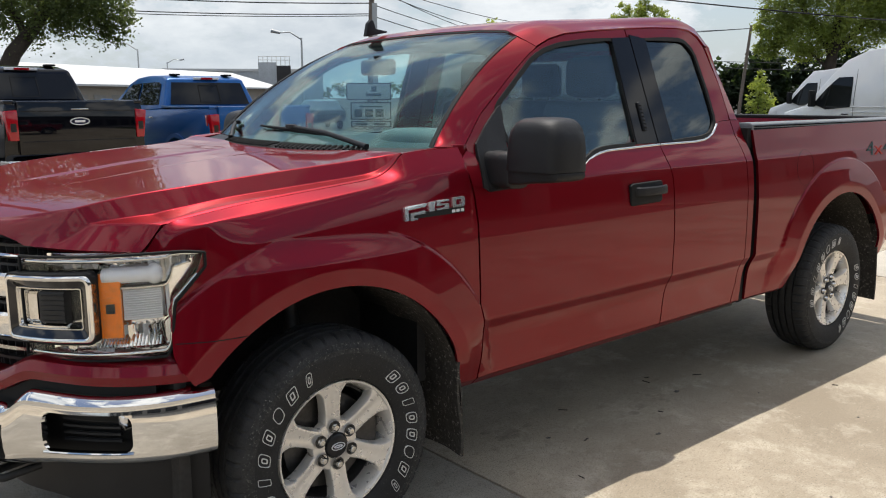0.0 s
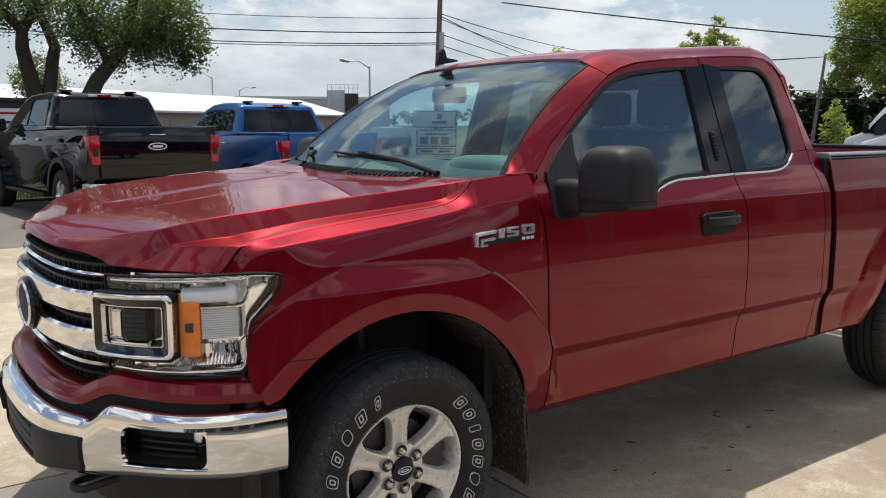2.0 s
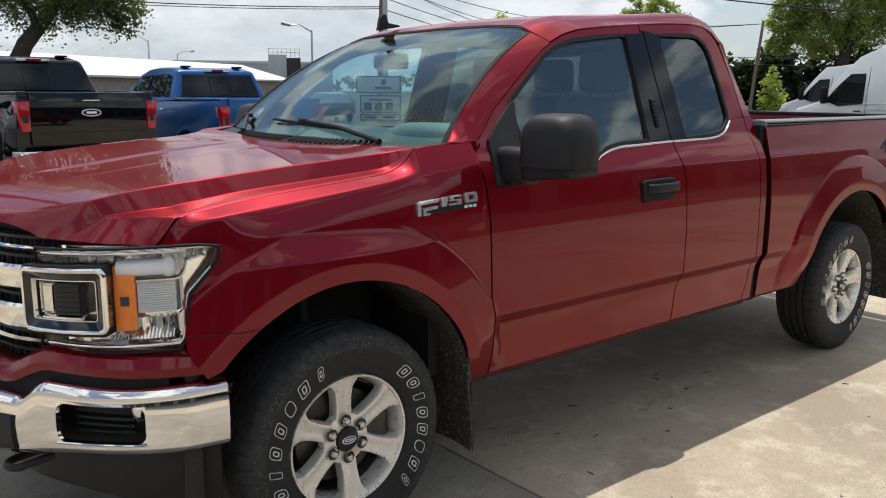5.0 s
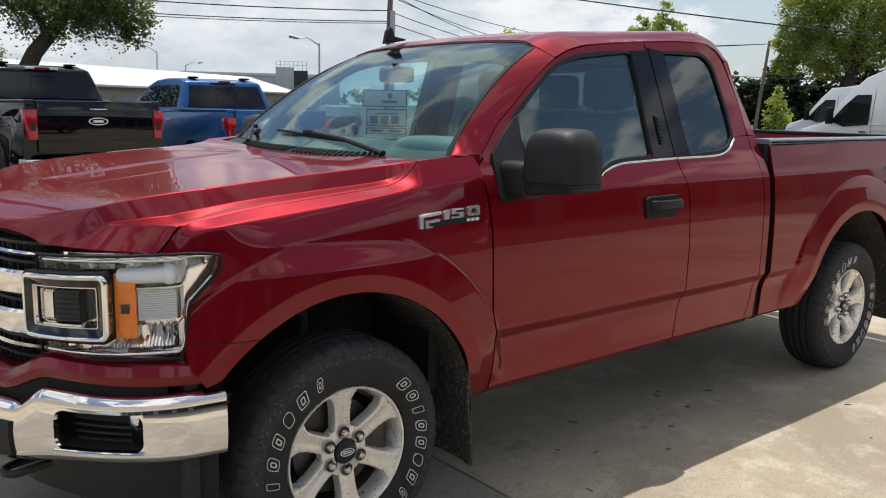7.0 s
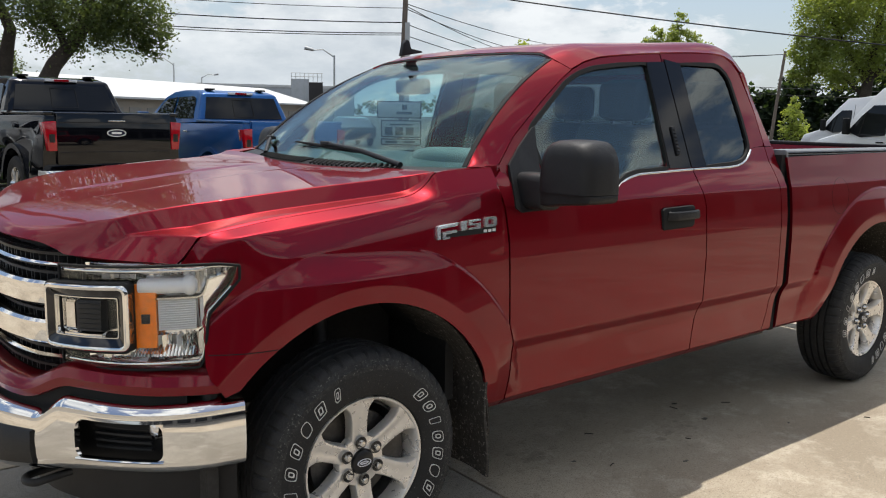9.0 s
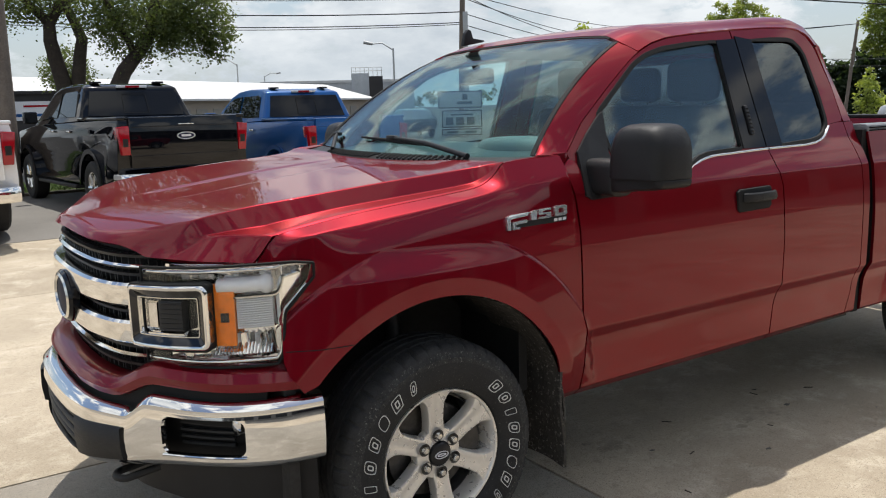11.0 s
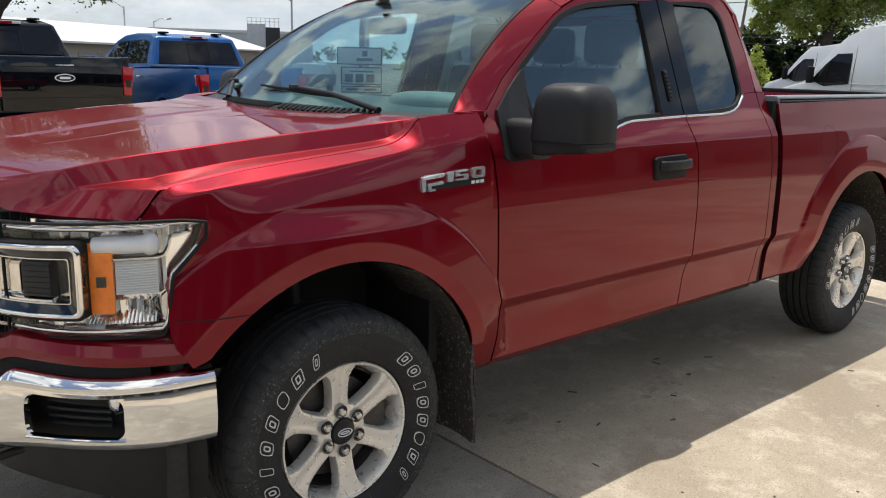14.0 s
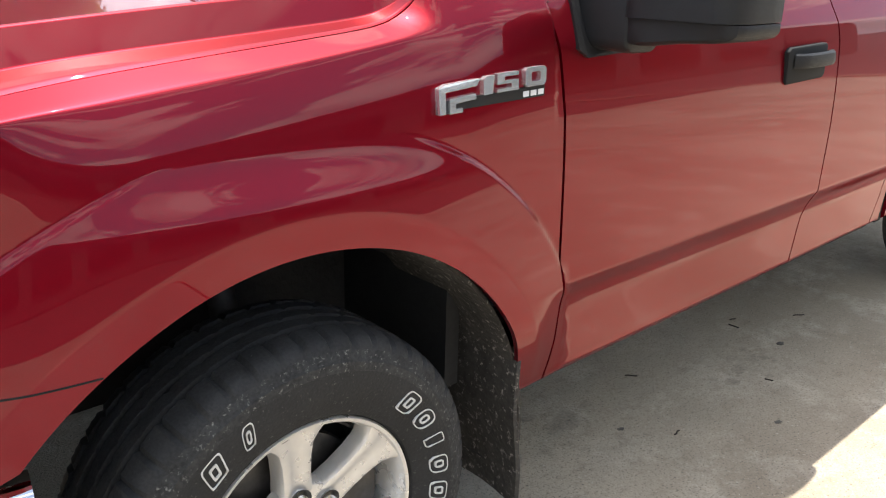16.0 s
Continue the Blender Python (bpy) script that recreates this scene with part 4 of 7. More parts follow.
VAL = BP * np.array([0.86, 0.94]) + np.array([0.02, 0.06])
sweep("front_valance", VAL[6:-6], [(-0.06, 0.30), (-0.012, 0.31), (0.0, 0.42), (0.0, 0.50), (-0.06, 0.50)], PLASTIC, truck, "black plastic air dam", left=True)
for y in (0.52, 1.51):
    hook = tube("tow_hook", [(-0.84, y - 0.040, 0.436)] + [(-0.935 + 0.036 * math.cos(w), y + 0.040 * math.sin(w), 0.424) for w in np.linspace(-1.9, -4.4, 15)] + [(-0.84, y + 0.040, 0.436)], 0.0125, FRAME, truck, "black tow hook", n=10)

# grille: dark mesh behind, two chrome-edged bars, clamp-shaped lamp surrounds
GP = smooth_line(nose([(-0.80, 0.40), (-0.855, 0.47), (-0.895, 0.60), (-0.918, 0.78), (-0.926, CY), (-0.918, 1.25), (-0.895, 1.43), (-0.855, 1.56), (-0.80, 1.63)]), 81) + np.array([0.026, 0.0])
grille = sweep("grille", GP, [(-0.12, 0.745), (-0.065, 0.745), (-0.065, 1.165), (-0.12, 1.165)], FRAME, truck, "black mesh grille with chrome bars", left=True)
for k in range(44):
    i = 3 + k * 75 // 43
    x, y = GP[i]
    part("grille_fin", box_bm(x + 0.030, x + 0.06, y - 0.004, y + 0.004, 0.755, 1.155), PLASTIC, grille)
for z in (0.785, 0.845, 0.962, 1.085, 1.108, 1.145):
    sweep("grille_slat", GP[2:-2], [(-0.05, z - 0.008), (-0.018, z - 0.006), (-0.016, z + 0.004), (-0.05, z + 0.008)], PLASTIC, grille, left=True)


def bar(z0, z1, d, name, material, label="", lo=0, hi=81):
    m = (z0 + z1) / 2
    return sweep(name, GP[lo:hi], [(-0.05, z0), (d - 0.012, z0 + 0.002), (d - 0.002, z0 + 0.010), (d, m), (d - 0.002, z1 - 0.010), (d - 0.012, z1 - 0.002), (-0.05, z1)], material, grille, label, left=True)


bar(0.983, 1.064, 0.022, "chrome_bar", CHROME, "upper chrome bar", 8, 73)
bar(0.862, 0.941, 0.024, "chrome_bar", CHROME, "lower chrome bar", 8, 73)
bar(1.104, 1.120, -0.004, "chrome_strip", CHROME, "", 6, 75)
bar(0.809, 0.826, 0.0, "chrome_strip", CHROME, "", 6, 75)
EX = (-0.984, CY, 0.948)
STRETCH = Matrix.Translation(EX) @ Matrix.Diagonal((1, 1.25, 0.82, 1)) @ Matrix.Translation((-EX[0], -EX[1], -EX[2]))
em = lathe("emblem", [(0.0, -0.016), (0.075, -0.012), (0.090, -0.006), (0.094, 0.004), (0.09, 0.02)], BLUEOVAL, grille, EX, "x", 48, "dark blue oval emblem with silver ring")
em.data.transform(STRETCH)
rg = lathe("emblem_ring", [(0.084, -0.012), (0.090, -0.020), (0.100, -0.014), (0.100, 0.01), (0.084, 0.01)], CHROME_DULL, grille, EX, "x", 48, closed=True)
rg.data.transform(STRETCH)
rg = lathe("emblem_surround", [(0.098, -0.010), (0.106, -0.014), (0.116, -0.004), (0.116, 0.02), (0.098, 0.02)], GLOSSBLACK, grille, EX, "x", 48, closed=True)
rg.data.transform(STRETCH)

LENS = thin_glass("clear_lamp_lens", (0.99, 0.99, 0.99), 0.9, 0.02)
REFL = mat("lamp_reflector", (0.93, 0.93, 0.94), 0.10, 1.0, rvar=0.06, scale=25)
BOWL = mat("dark_chrome_bowl", (0.11, 0.112, 0.12), 0.08, 1.0, rvar=0.04, scale=20)
SMOKED = mat("smoked_chrome", (0.055, 0.056, 0.06), 0.07, 1.0, rvar=0.05, scale=20)
LAMPGREY = mat("lamp_bowl", (0.82, 0.83, 0.84), 0.35, 0.15)


def lamp_plan(d=0.0):
    q = smooth_line([(-0.448, 0.052), (-0.50, 0.064), (-0.56, 0.085), (-0.66, 0.145), (-0.74, 0.225), (-0.80, 0.32), (-0.842, 0.43), (-0.858, 0.49)], 61)
    tg = np.gradient(q, axis=0)
    tg /= np.linalg.norm(tg, axis=1, keepdims=True)
    return q - d * np.stack([tg[:, 1], -tg[:, 0]], 1)


LAMP_TOP = curve1([0, 0.12, 0.5, 1.0], [1.138, 1.146, 1.136, 1.118])
def LAMP_BOT(s):
    return np.interp(s, [0, 0.145, 0.157, 0.168, 0.19, 0.6, 1.0], [1.096, 0.992, 0.90, 0.856, 0.836, 0.822, 0.808])



def lamp_grid(d, s0=0.0, s1=0.93, f0=0.0, f1=1.0, n=50, nz=14):
    q = lamp_plan(d)
    P = []
    for f in np.linspace(f0, f1, nz):
        row = []
        for s in np.linspace(s0, s1, n):
            x, y = [np.interp(s, np.linspace(0, 1, 61), q[:, k]) for k in (0, 1)]
            z0, z1 = float(LAMP_BOT(s)), float(LAMP_TOP(s))
            row.append((x, y, z0 + (z1 - z0) * f))
        P.append(row)
    return np.array(P)


def head_lamp(m):
    def fl(P):
        return P if m > 0 else mirror_y(P)
    hl = shell("head_lamp", fl(lamp_grid(-0.055, n=110)), REFL, truck, INSIDE, 0.01, "clear head lamp with amber reflector")
    shell("lamp_lens", fl(lamp_grid(0.004, n=110)), LENS, hl, INSIDE, 0.004, "clear lamp lens")
    rim = lamp_grid(0.008, n=140)
    for line in (rim[0], rim[-1], rim[:, 0], rim[:, -1]):
        tube("lamp_seal", fl(np.array(line)), 0.0045, SEAM, hl)
    tube("lamp_bezel", fl(lamp_grid(-0.004, 0.03, 0.93, 0.95, 0.95, 40, 1)[0]), 0.007, CHROME, hl)
    tube("lamp_bezel", fl(lamp_grid(-0.004, 0.035, 0.93, 0.05, 0.05, 120, 1)[0]), 0.006, CHROME, hl)
    shell("amber_reflector", fl(lamp_grid(-0.012, 0.385, 0.505, 0.20, 0.82, 8, 8)), AMBER, hl, INSIDE, 0.01, "amber side reflector")
    shell("amber_bulb_window", fl(lamp_grid(-0.008, 0.415, 0.455, 0.44, 0.53, 4, 4)), BADGEBLK, hl, INSIDE, 0.004)
    shell("projector_lens", fl(lamp_grid(-0.022, 0.200, 0.380, 0.36, 0.66, 16, 8)), LENSWHITE, hl, INSIDE, 0.02, "ribbed projector lens")
    for k in range(13):
        f = 0.375 + k * 0.0225
        tube("lens_rib", fl(lamp_grid(-0.018, 0.204, 0.376, f, f, 16, 1)[0]), 0.0019, LAMPGREY, hl, n=6)
    shell("projector_window", fl(lamp_grid(-0.010, 0.196, 0.384, 0.345, 0.675, 16, 6)), LENS, hl, INSIDE, 0.003)
    tube("upper_bowl", fl(lamp_grid(-0.030, 0.19, 0.47, 0.79, 0.86, 18, 1)[0]), [0.016, 0.028, 0.031, 0.031, 0.024, 0.024, 0.024, 0.024, 0.024, 0.024, 0.024, 0.024, 0.024, 0.024, 0.024, 0.024, 0.024, 0.024], LAMPGREY, hl, "frosted lamp bowl", n=16)
    shell("lamp_shelf", fl(np.array([lamp_grid(-0.052, 0.06, 0.385, 0.69, 0.69, 24, 1)[0], lamp_grid(-0.010, 0.06, 0.385, 0.685, 0.685, 24, 1)[0]])), CHROME_DULL, hl, (-0.5, 0.2, 0.5), 0.005)
    for k in range(18):
        s = 0.215 + k * 0.017
        tube("reflector_rib", fl(np.array([lamp_grid(-0.045, s, s, 0.20, 0.20, 1, 1)[0, 0], lamp_grid(-0.020, s + 0.006, s + 0.006, 0.10, 0.10, 1, 1)[0, 0]])), 0.0042, CHROME, hl, n=6)
    # the clamp-shaped chrome surround over the inner half of the lamp
    q = np.concatenate([lamp_plan(0.022)[29:], [[-0.893, 0.505], [-0.908, 0.535]]])
    n = len(q)

    def clamp(z0, z1, name, material, d0, d1, lo=0, hi=n):
        def prof(s):
            z = 0.027 * (1 - (lo + s * (hi - 1 - lo)) / (n - 1))
            r = min(0.008, (z1 - z0) * 0.3)
            return [(d0, z + z0), (d1 - 0.006, z + z0 + 0.001), (d1, z + z0 + r), (d1, z + z1 - r), (d1 - 0.006, z + z1 - 0.001), (d0, z + z1)]
        return sweep(name, fl(np.c_[q, np.zeros(n)])[lo:hi, :2], prof, material, hl, left=m > 0)
    arc_q = np.concatenate([[0], np.cumsum(np.linalg.norm(np.diff(q, axis=0), axis=1))])
    tq = np.gradient(q, axis=0)
    tq /= np.linalg.norm(tq, axis=1, keepdims=True)

    def ring_loop(inset, d, corner=0.024):
        """A rounded rectangle on the lamp's face, drawn in by inset and standing d proud."""
        a0, a1, z0, z1 = inset, arc_q[-1] - 0.050 - inset, 0.858 + inset, 1.060 - inset
        r = max(corner - inset * 0.6, 0.006)
        pts = []
        for cx, cz, t0 in ((a1 - r, z1 - r, 0), (a0 + r, z1 - r, 90), (a0 + r, z0 + r, 180), (a1 - r, z0 + r, 270)):
            pts += [(cx + r * math.cos(radians(t0 + w)), cz + r * math.sin(radians(t0 + w))) for w in np.linspace(0, 90, 7)]
        out = []
        for a, z in resample(pts + [pts[0]], 121)[:-1]:
            x, y = np.interp(a, arc_q, q[:, 0]), np.interp(a, arc_q, q[:, 1])
            ux, uy = np.interp(a, arc_q, tq[:, 0]), np.interp(a, arc_q, tq[:, 1])
            out.append((x - d * uy, y + d * ux, z + 0.027 * (1 - a / arc_q[-1])))
        return fl(np.array(out))

    def ring(name, prof, material, label="", floor=False):
        loops = [ring_loop(*p) for p in prof]
        k = len(loops[0])
        faces = [(g * k + e, g * k + (e + 1) % k, (g + 1) * k + (e + 1) % k, (g + 1) * k + e) for g in range(len(loops) - 1) for e in range(k)]
        if floor:
            faces.append(tuple((len(loops) - 1) * k + e for e in range(k)))
        ob = link_mesh(name, np.concatenate(loops), faces, material, hl, label, smooth=False)
        fix_normals(ob)
        auto_smooth(ob, 40)
    ring("clamp_gasket", [(-0.006, -0.03), (-0.006, 0.003), (-0.003, 0.006), (0.0, 0.006)], SEAM)
    ring("clamp_frame", [(0.0, -0.02), (0.0, 0.006), (0.002, 0.011), (0.006, 0.0145), (0.011, 0.0145), (0.015, 0.012)], CHROME, "rounded chrome clamp frame")
    ring("clamp_bevel", [(0.015, 0.0115), (0.020, 0.009), (0.040, -0.004)], SMOKED)
    ring("inner_rim", [(0.038, -0.004), (0.039, -0.001), (0.042, -0.001), (0.044, -0.006)], CHROME_DULL)
    ring("lamp_funnel", [(0.045, -0.006), (0.056, -0.030)], CHROME_DULL, "", True)
    clamp(0.899, 0.913, "low_beam_shelf", CHROME, -0.03, -0.004, 9, n - 9)
    clamp(0.913, 1.015, "low_beam", BOWL, -0.03, -0.018, 19, n - 9)
    clamp(0.915, 1.008, "low_beam_plate", CHROME, -0.03, -0.012, n - 14, n - 9)
    clamp(0.915, 1.013, "low_beam_block", FRAME, -0.03, -0.002, 9, 19)
    for k in range(6):
        clamp(0.922 + 0.015 * k, 0.928 + 0.015 * k, "block_rib", PLASTIC, -0.01, 0.001, 9, 18)
    # facets of the reflector
    pick = random.Random(21)
    for s0, s1, f0, f1, count in ((0.03, 0.20, 0.70, 0.93, 7), (0.20, 0.40, 0.88, 0.95, 7), (0.17, 0.40, 0.06, 0.30, 9), (0.165, 0.20, 0.34, 0.68, 2), (0.50, 0.72, 0.86, 0.95, 6), (0.45, 0.75, 0.05, 0.13, 6)):
        for e in range(count):
            sa, sb = s0 + (s1 - s0) * e / count, s0 + (s1 - s0) * (e + 0.94) / count
            da, db = pick.uniform(-0.050, -0.024), pick.uniform(-0.050, -0.024)
            P = np.array([[lamp_grid(da - 0.012 * w, sa, sa, f, f, 1, 1)[0, 0], lamp_grid(db + 0.008 * w, sb, sb, f, f, 1, 1)[0, 0]] for f, w in ((f0, 0), (f1, 1))])
            shell("reflector_facet", fl(P), pick.choice((CHROME, REFL, LAMPGREY, CHROME_DULL)), hl, INSIDE, 0.003)


head_lamp(1)
head_lamp(-1)

# door mirrors


def door_mirror(m, door):
    def y(v):
        return v if m > 0 else 2 * CY - v

    def fy(ob):
        if m < 0:
            ob.data.transform(Matrix(((1, 0, 0, 0), (0, -1, 0, 2 * CY), (0, 0, 1, 0), (0, 0, 0, 1))))
            ob.data.flip_normals()
        return ob
    sail = [(0.662, 1.250), (0.690, 1.232), (0.89, 1.238), (0.862, 1.262), (0.848, 1.40), (0.868, 1.553), (0.851, 1.548), (0.760, 1.476), (0.688, 1.408)]
    verts = [(x, (upper_y(x, z) if z > 1.385 else side_y(x, z)) - 0.010, z) for x, z in sail] + [(x, upper_y(x, max(z, 1.385)) + 0.02, z) for x, z in sail]
    n = len(sail)
    base = fy(link_mesh("door_mirror", verts, [tuple(range(n)), tuple(range(2 * n - 1, n - 1, -1))] + [(i, (i + 1) % n, n + (i + 1) % n, n + i) for i in range(n)], PLASTIC, truck, "black plastic door mirror", smooth=False))
    fix_normals(base)
    arm = fy(prism("mirror_arm", [(0.700, 1.262), (0.705, 1.362), (0.725, 1.382), (0.80, 1.382), (0.815, 1.360), (0.815, 1.255), (0.79, 1.243), (0.72, 1.246)], "y", -0.06, 0.09, PLASTIC, base, "", bevel=0.012))
    # housing and skirt: angular shells, drawn in towards the nose
    def cowling(name, outline, sections):
        o = smooth_line(list(outline) + [outline[0]], 73)[:-1]
        cy, cz = o[:, 0].mean(), 1.3175
        verts, k = [], len(o)
        for x, g in sections:
            verts += [(x + 0.12 * (-0.03 - (cy + (a - cy) * g)), cy + (a - cy) * g, cz + (b - cz) * g) for a, b in o]
        faces = [(r * k + e, r * k + (e + 1) % k, (r + 1) * k + (e + 1) % k, (r + 1) * k + e) for r in range(len(sections) - 1) for e in range(k)]
        faces += [tuple(range(k)), tuple((len(sections) - 1) * k + e for e in range(k))]
        ob = fy(link_mesh(name, verts, faces, PLASTIC, base, "", smooth=False))
        fix_normals(ob)
        auto_smooth(ob, 38)
    cowling("mirror_housing", [(-0.034, 1.3185), (-0.036, 1.36), (-0.041, 1.42), (-0.053, 1.472), (-0.072, 1.500), (-0.098, 1.511), (-0.165, 1.513), (-0.222, 1.508), (-0.250, 1.492), (-0.272, 1.460), (-0.281, 1.42), (-0.284, 1.36), (-0.284, 1.3185), (-0.16, 1.3185)],
            [(0.684, 0.66), (0.690, 0.80), (0.702, 0.90), (0.722, 0.96), (0.750, 0.99), (0.800, 1.0), (0.842, 0.99), (0.848, 0.96)])
    cowling("mirror_skirt", [(-0.040, 1.3165), (-0.16, 1.3165), (-0.283, 1.3165), (-0.284, 1.302), (-0.272, 1.288), (-0.24, 1.281), (-0.15, 1.272), (-0.07, 1.262), (-0.042, 1.266)],
            [(0.698, 0.80), (0.704, 0.92), (0.722, 0.98), (0.800, 1.0), (0.842, 0.99), (0.846, 0.96)])
    fy(box("mirror_glass", 0.838, 0.846, -0.248, -0.06, 1.335, 1.472, CHROME, base, "mirror glass", bevel=0.003))


door_mirror(1, front_door)
door_mirror(-1, front_door_far)

# wheels


def tyre_mesh(parent):
    prof = [(0.236, 0.050), (0.243, 0.034), (0.262, 0.024), (0.300, 0.018), (0.335, 0.017), (0.352, 0.019), (0.356, 0.023), (0.373, 0.029), (0.386, 0.037), (0.394, 0.049), (0.3985, 0.070), (0.400, 0.090), (0.385, 0.088), (0.385, 0.101), (0.4005, 0.102), (0.401, 0.130), (0.385, 0.130), (0.385, 0.143), (0.401, 0.144), (0.401, 0.172), (0.385, 0.173), (0.385, 0.186), (0.401, 0.187), (0.4005, 0.213), (0.386, 0.214), (0.386, 0.225), (0.400, 0.226), (0.398, 0.238), (0.392, 0.256), (0.380, 0.272), (0.350, 0.294), (0.30, 0.298), (0.262, 0.290), (0.236, 0.262)]
    n, k = 288, len(prof)
    verts, faces = [], []
    for i in range(n):
        a = 2 * math.pi * i / n
        for j, (r, d) in enumerate(prof):
            if 7 <= j <= 11 or 26 <= j <= 29:
                r = r - (0.0055 if i % 6 == 0 else 0.0) - (0.0016 if i % 2 == 0 else 0.0)
            if j in (13, 14, 15, 18, 19, 22, 23) and (i + j) % 8 == 0:
                r -= 0.004
            verts.append((r * math.cos(a), d - 0.05, r * math.sin(a)))
    for i in range(n):
        for j in range(k - 1):
            a, b = i * k + j, i * k + j + 1
            c, d = ((i + 1) % n) * k + j + 1, ((i + 1) % n) * k + j
            faces.append((a, b, c, d))
    ob = link_mesh("tyre", verts, faces, RUBBER, parent, "all-terrain tyre with raised white outline lettering", smooth=False)
    ob.data.materials.append(TREAD)
    ob.data.materials.append(SCUFF)
    fix_normals(ob)
    for p in ob.data.polygons:
        c = p.center
        if math.hypot(c.x, c.z) > 0.375:
            p.material_index = 1
        elif math.hypot(c.x, c.z) > 0.342 and c.y < 0.05:
            p.material_index = 2
    auto_smooth(ob, 28)
    return ob


def sidewall_marks(tyre, a0, count, step):
    """Outlined blocks along the sidewall, one for each raised character."""
    for k in range(count):
        a = radians(a0 - k * step)
        sign, w, h = 1, 0.0215, 0.0240
        slant = 0.30
        wi = w * (0.55 if k % 5 == 2 else 1.0)
        def ring(fw, fh, e):
            return [(wi * fw * math.copysign(abs(math.cos(b)) ** e, math.cos(b)), h * fh * math.copysign(abs(math.sin(b)) ** e, math.sin(b))) for b in np.linspace(0, 2 * math.pi, 24, endpoint=False)]
        rr = 0.302
        e = (0.45, 0.75, 0.3, 0.6)[k % 4]
        loops = [(ring(1, 1, e), ring(0.88, 0.90, e))]
        if k % 3 != 2:
            loops.append((ring(0.42, 0.50, e), ring(0.24, 0.34, e)))
        verts, faces = [], []
        for o, i_ in loops:
            b0, n = len(verts), len(o)
            for loop_, yv in ((o, 0), (i_, 0), (o, 1), (i_, 1)):
                for x, y in loop_:
                    x2 = x + slant * y
                    r = rr + y * sign
                    th = a - (x2 / rr) * sign
                    sw = 0.0172 - 0.05 - 0.0016 + 0.004 * yv + (0.0035 if abs(y) > 0.02 else 0) * (1 if y * sign < 0 else 0.3)
                    verts.append((r * math.cos(th), sw, r * math.sin(th)))
            for q in range(n):
                j = (q + 1) % n
                faces += [(b0 + q, b0 + j, b0 + n + j, b0 + n + q), (b0 + q, b0 + 2 * n + q, b0 + 2 * n + j, b0 + j), (b0 + n + q, b0 + n + j, b0 + 3 * n + j, b0 + 3 * n + q)]
        ob = link_mesh("raised_mark", verts, faces, LETTER, tyre, "", smooth=False)


def wheel(x, y, z, steer=0.0, far=False, turn=0.0):
    w = new("wheel")
    w.parent = truck
    w.matrix_local = Matrix.Translation((x, y, z)) @ Euler((0, radians(turn), radians(steer + (180 if far else 0)))).to_matrix().to_4x4()
    tagged(w, "six-spoke silver alloy wheel")
    ty = tyre_mesh(w)
    if not far:
        sidewall_marks(ty, 44, 8, 12.4)
        sidewall_marks(ty, 214, 8, 14.2)
    lathe("rim", [(0.2365, 0.004), (0.238, -0.008), (0.235, -0.014), (0.228, -0.012), (0.223, -0.002), (0.219, 0.012), (0.214, 0.03), (0.207, 0.09), (0.207, 0.20), (0.235, 0.215)], ALLOY, w, (0, 0, 0), "y", 96)
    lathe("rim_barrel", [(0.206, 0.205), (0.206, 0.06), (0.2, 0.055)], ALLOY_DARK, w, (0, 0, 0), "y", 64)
    lathe("brake_disc", [(0.06, 0.075), (0.168, 0.075), (0.172, 0.085), (0.168, 0.10), (0.06, 0.10)], STEEL, w, (0, 0, 0), "y", 64, "grey brake disc")
    lathe("backing_plate", [(0.0, 0.15), (0.205, 0.15), (0.205, 0.16)], FRAME, w, (0, 0, 0), "y", 48)
    prism("brake_caliper", [(0.10, -0.06), (0.185, -0.075), (0.195, 0.0), (0.185, 0.075), (0.10, 0.06)], "y", 0.04, 0.13, STEEL, w, "", bevel=0.008)
    first = None
    for k in range(6):
        a = radians(95 + 60 * k)
        if first is None:
            # one spoke, pointing along +x: rounded top, waisted, flaring into the rim
            secs = [(0.050, 0.030, 0.020), (0.085, 0.034, 0.014), (0.120, 0.032, 0.009), (0.160, 0.034, 0.003), (0.190, 0.040, -0.002), (0.210, 0.050, -0.006), (0.226, 0.064, -0.009)]
            verts, faces = [], []
            for r, hw, y0 in secs:
                for u, dy in ((-1.0, 0.045), (-1.0, 0.010), (-0.90, 0.002), (-0.72, 0.0), (-0.35, 0.0035), (0.0, 0.0045), (0.35, 0.0035), (0.72, 0.0), (0.90, 0.002), (1.0, 0.010), (1.0, 0.045)):
                    rr = math.sqrt(max(r * r - (hw * u) ** 2, 1e-6)) if r > 0.2 else r
                    verts.append((rr, y0 + dy, hw * u))
            for s in range(len(secs) - 1):
                for q in range(10):
                    b0 = s * 11 + q
                    faces.append((b0, b0 + 1, b0 + 12, b0 + 11))
            sp = link_mesh("spoke", verts, faces, ALLOY, w, "", smooth=False)
            fix_normals(sp)
            auto_smooth(sp, 40)
            first = sp
        else:
            sp = new("spoke", first.data)
            sp.parent = w
        sp.matrix_local = Euler((0, -a, 0)).to_matrix().to_4x4()
        nut = lathe("lug_nut", [(0.0, -0.010), (0.009, -0.009), (0.0125, -0.003), (0.0135, 0.006), (0.018, 0.012), (0.018, 0.02)], CHROME_DULL, w, (0.0685 * math.cos(a), 0.004, 0.0685 * math.sin(a)), "y", 12)
        sk = lathe("lug_recess", [(0.0225, 0.0085), (0.018, 0.0165), (0.0, 0.0165)], ALLOY_DARK, w, (0.0685 * math.cos(a), 0.0, 0.0685 * math.sin(a)), "y", 16)
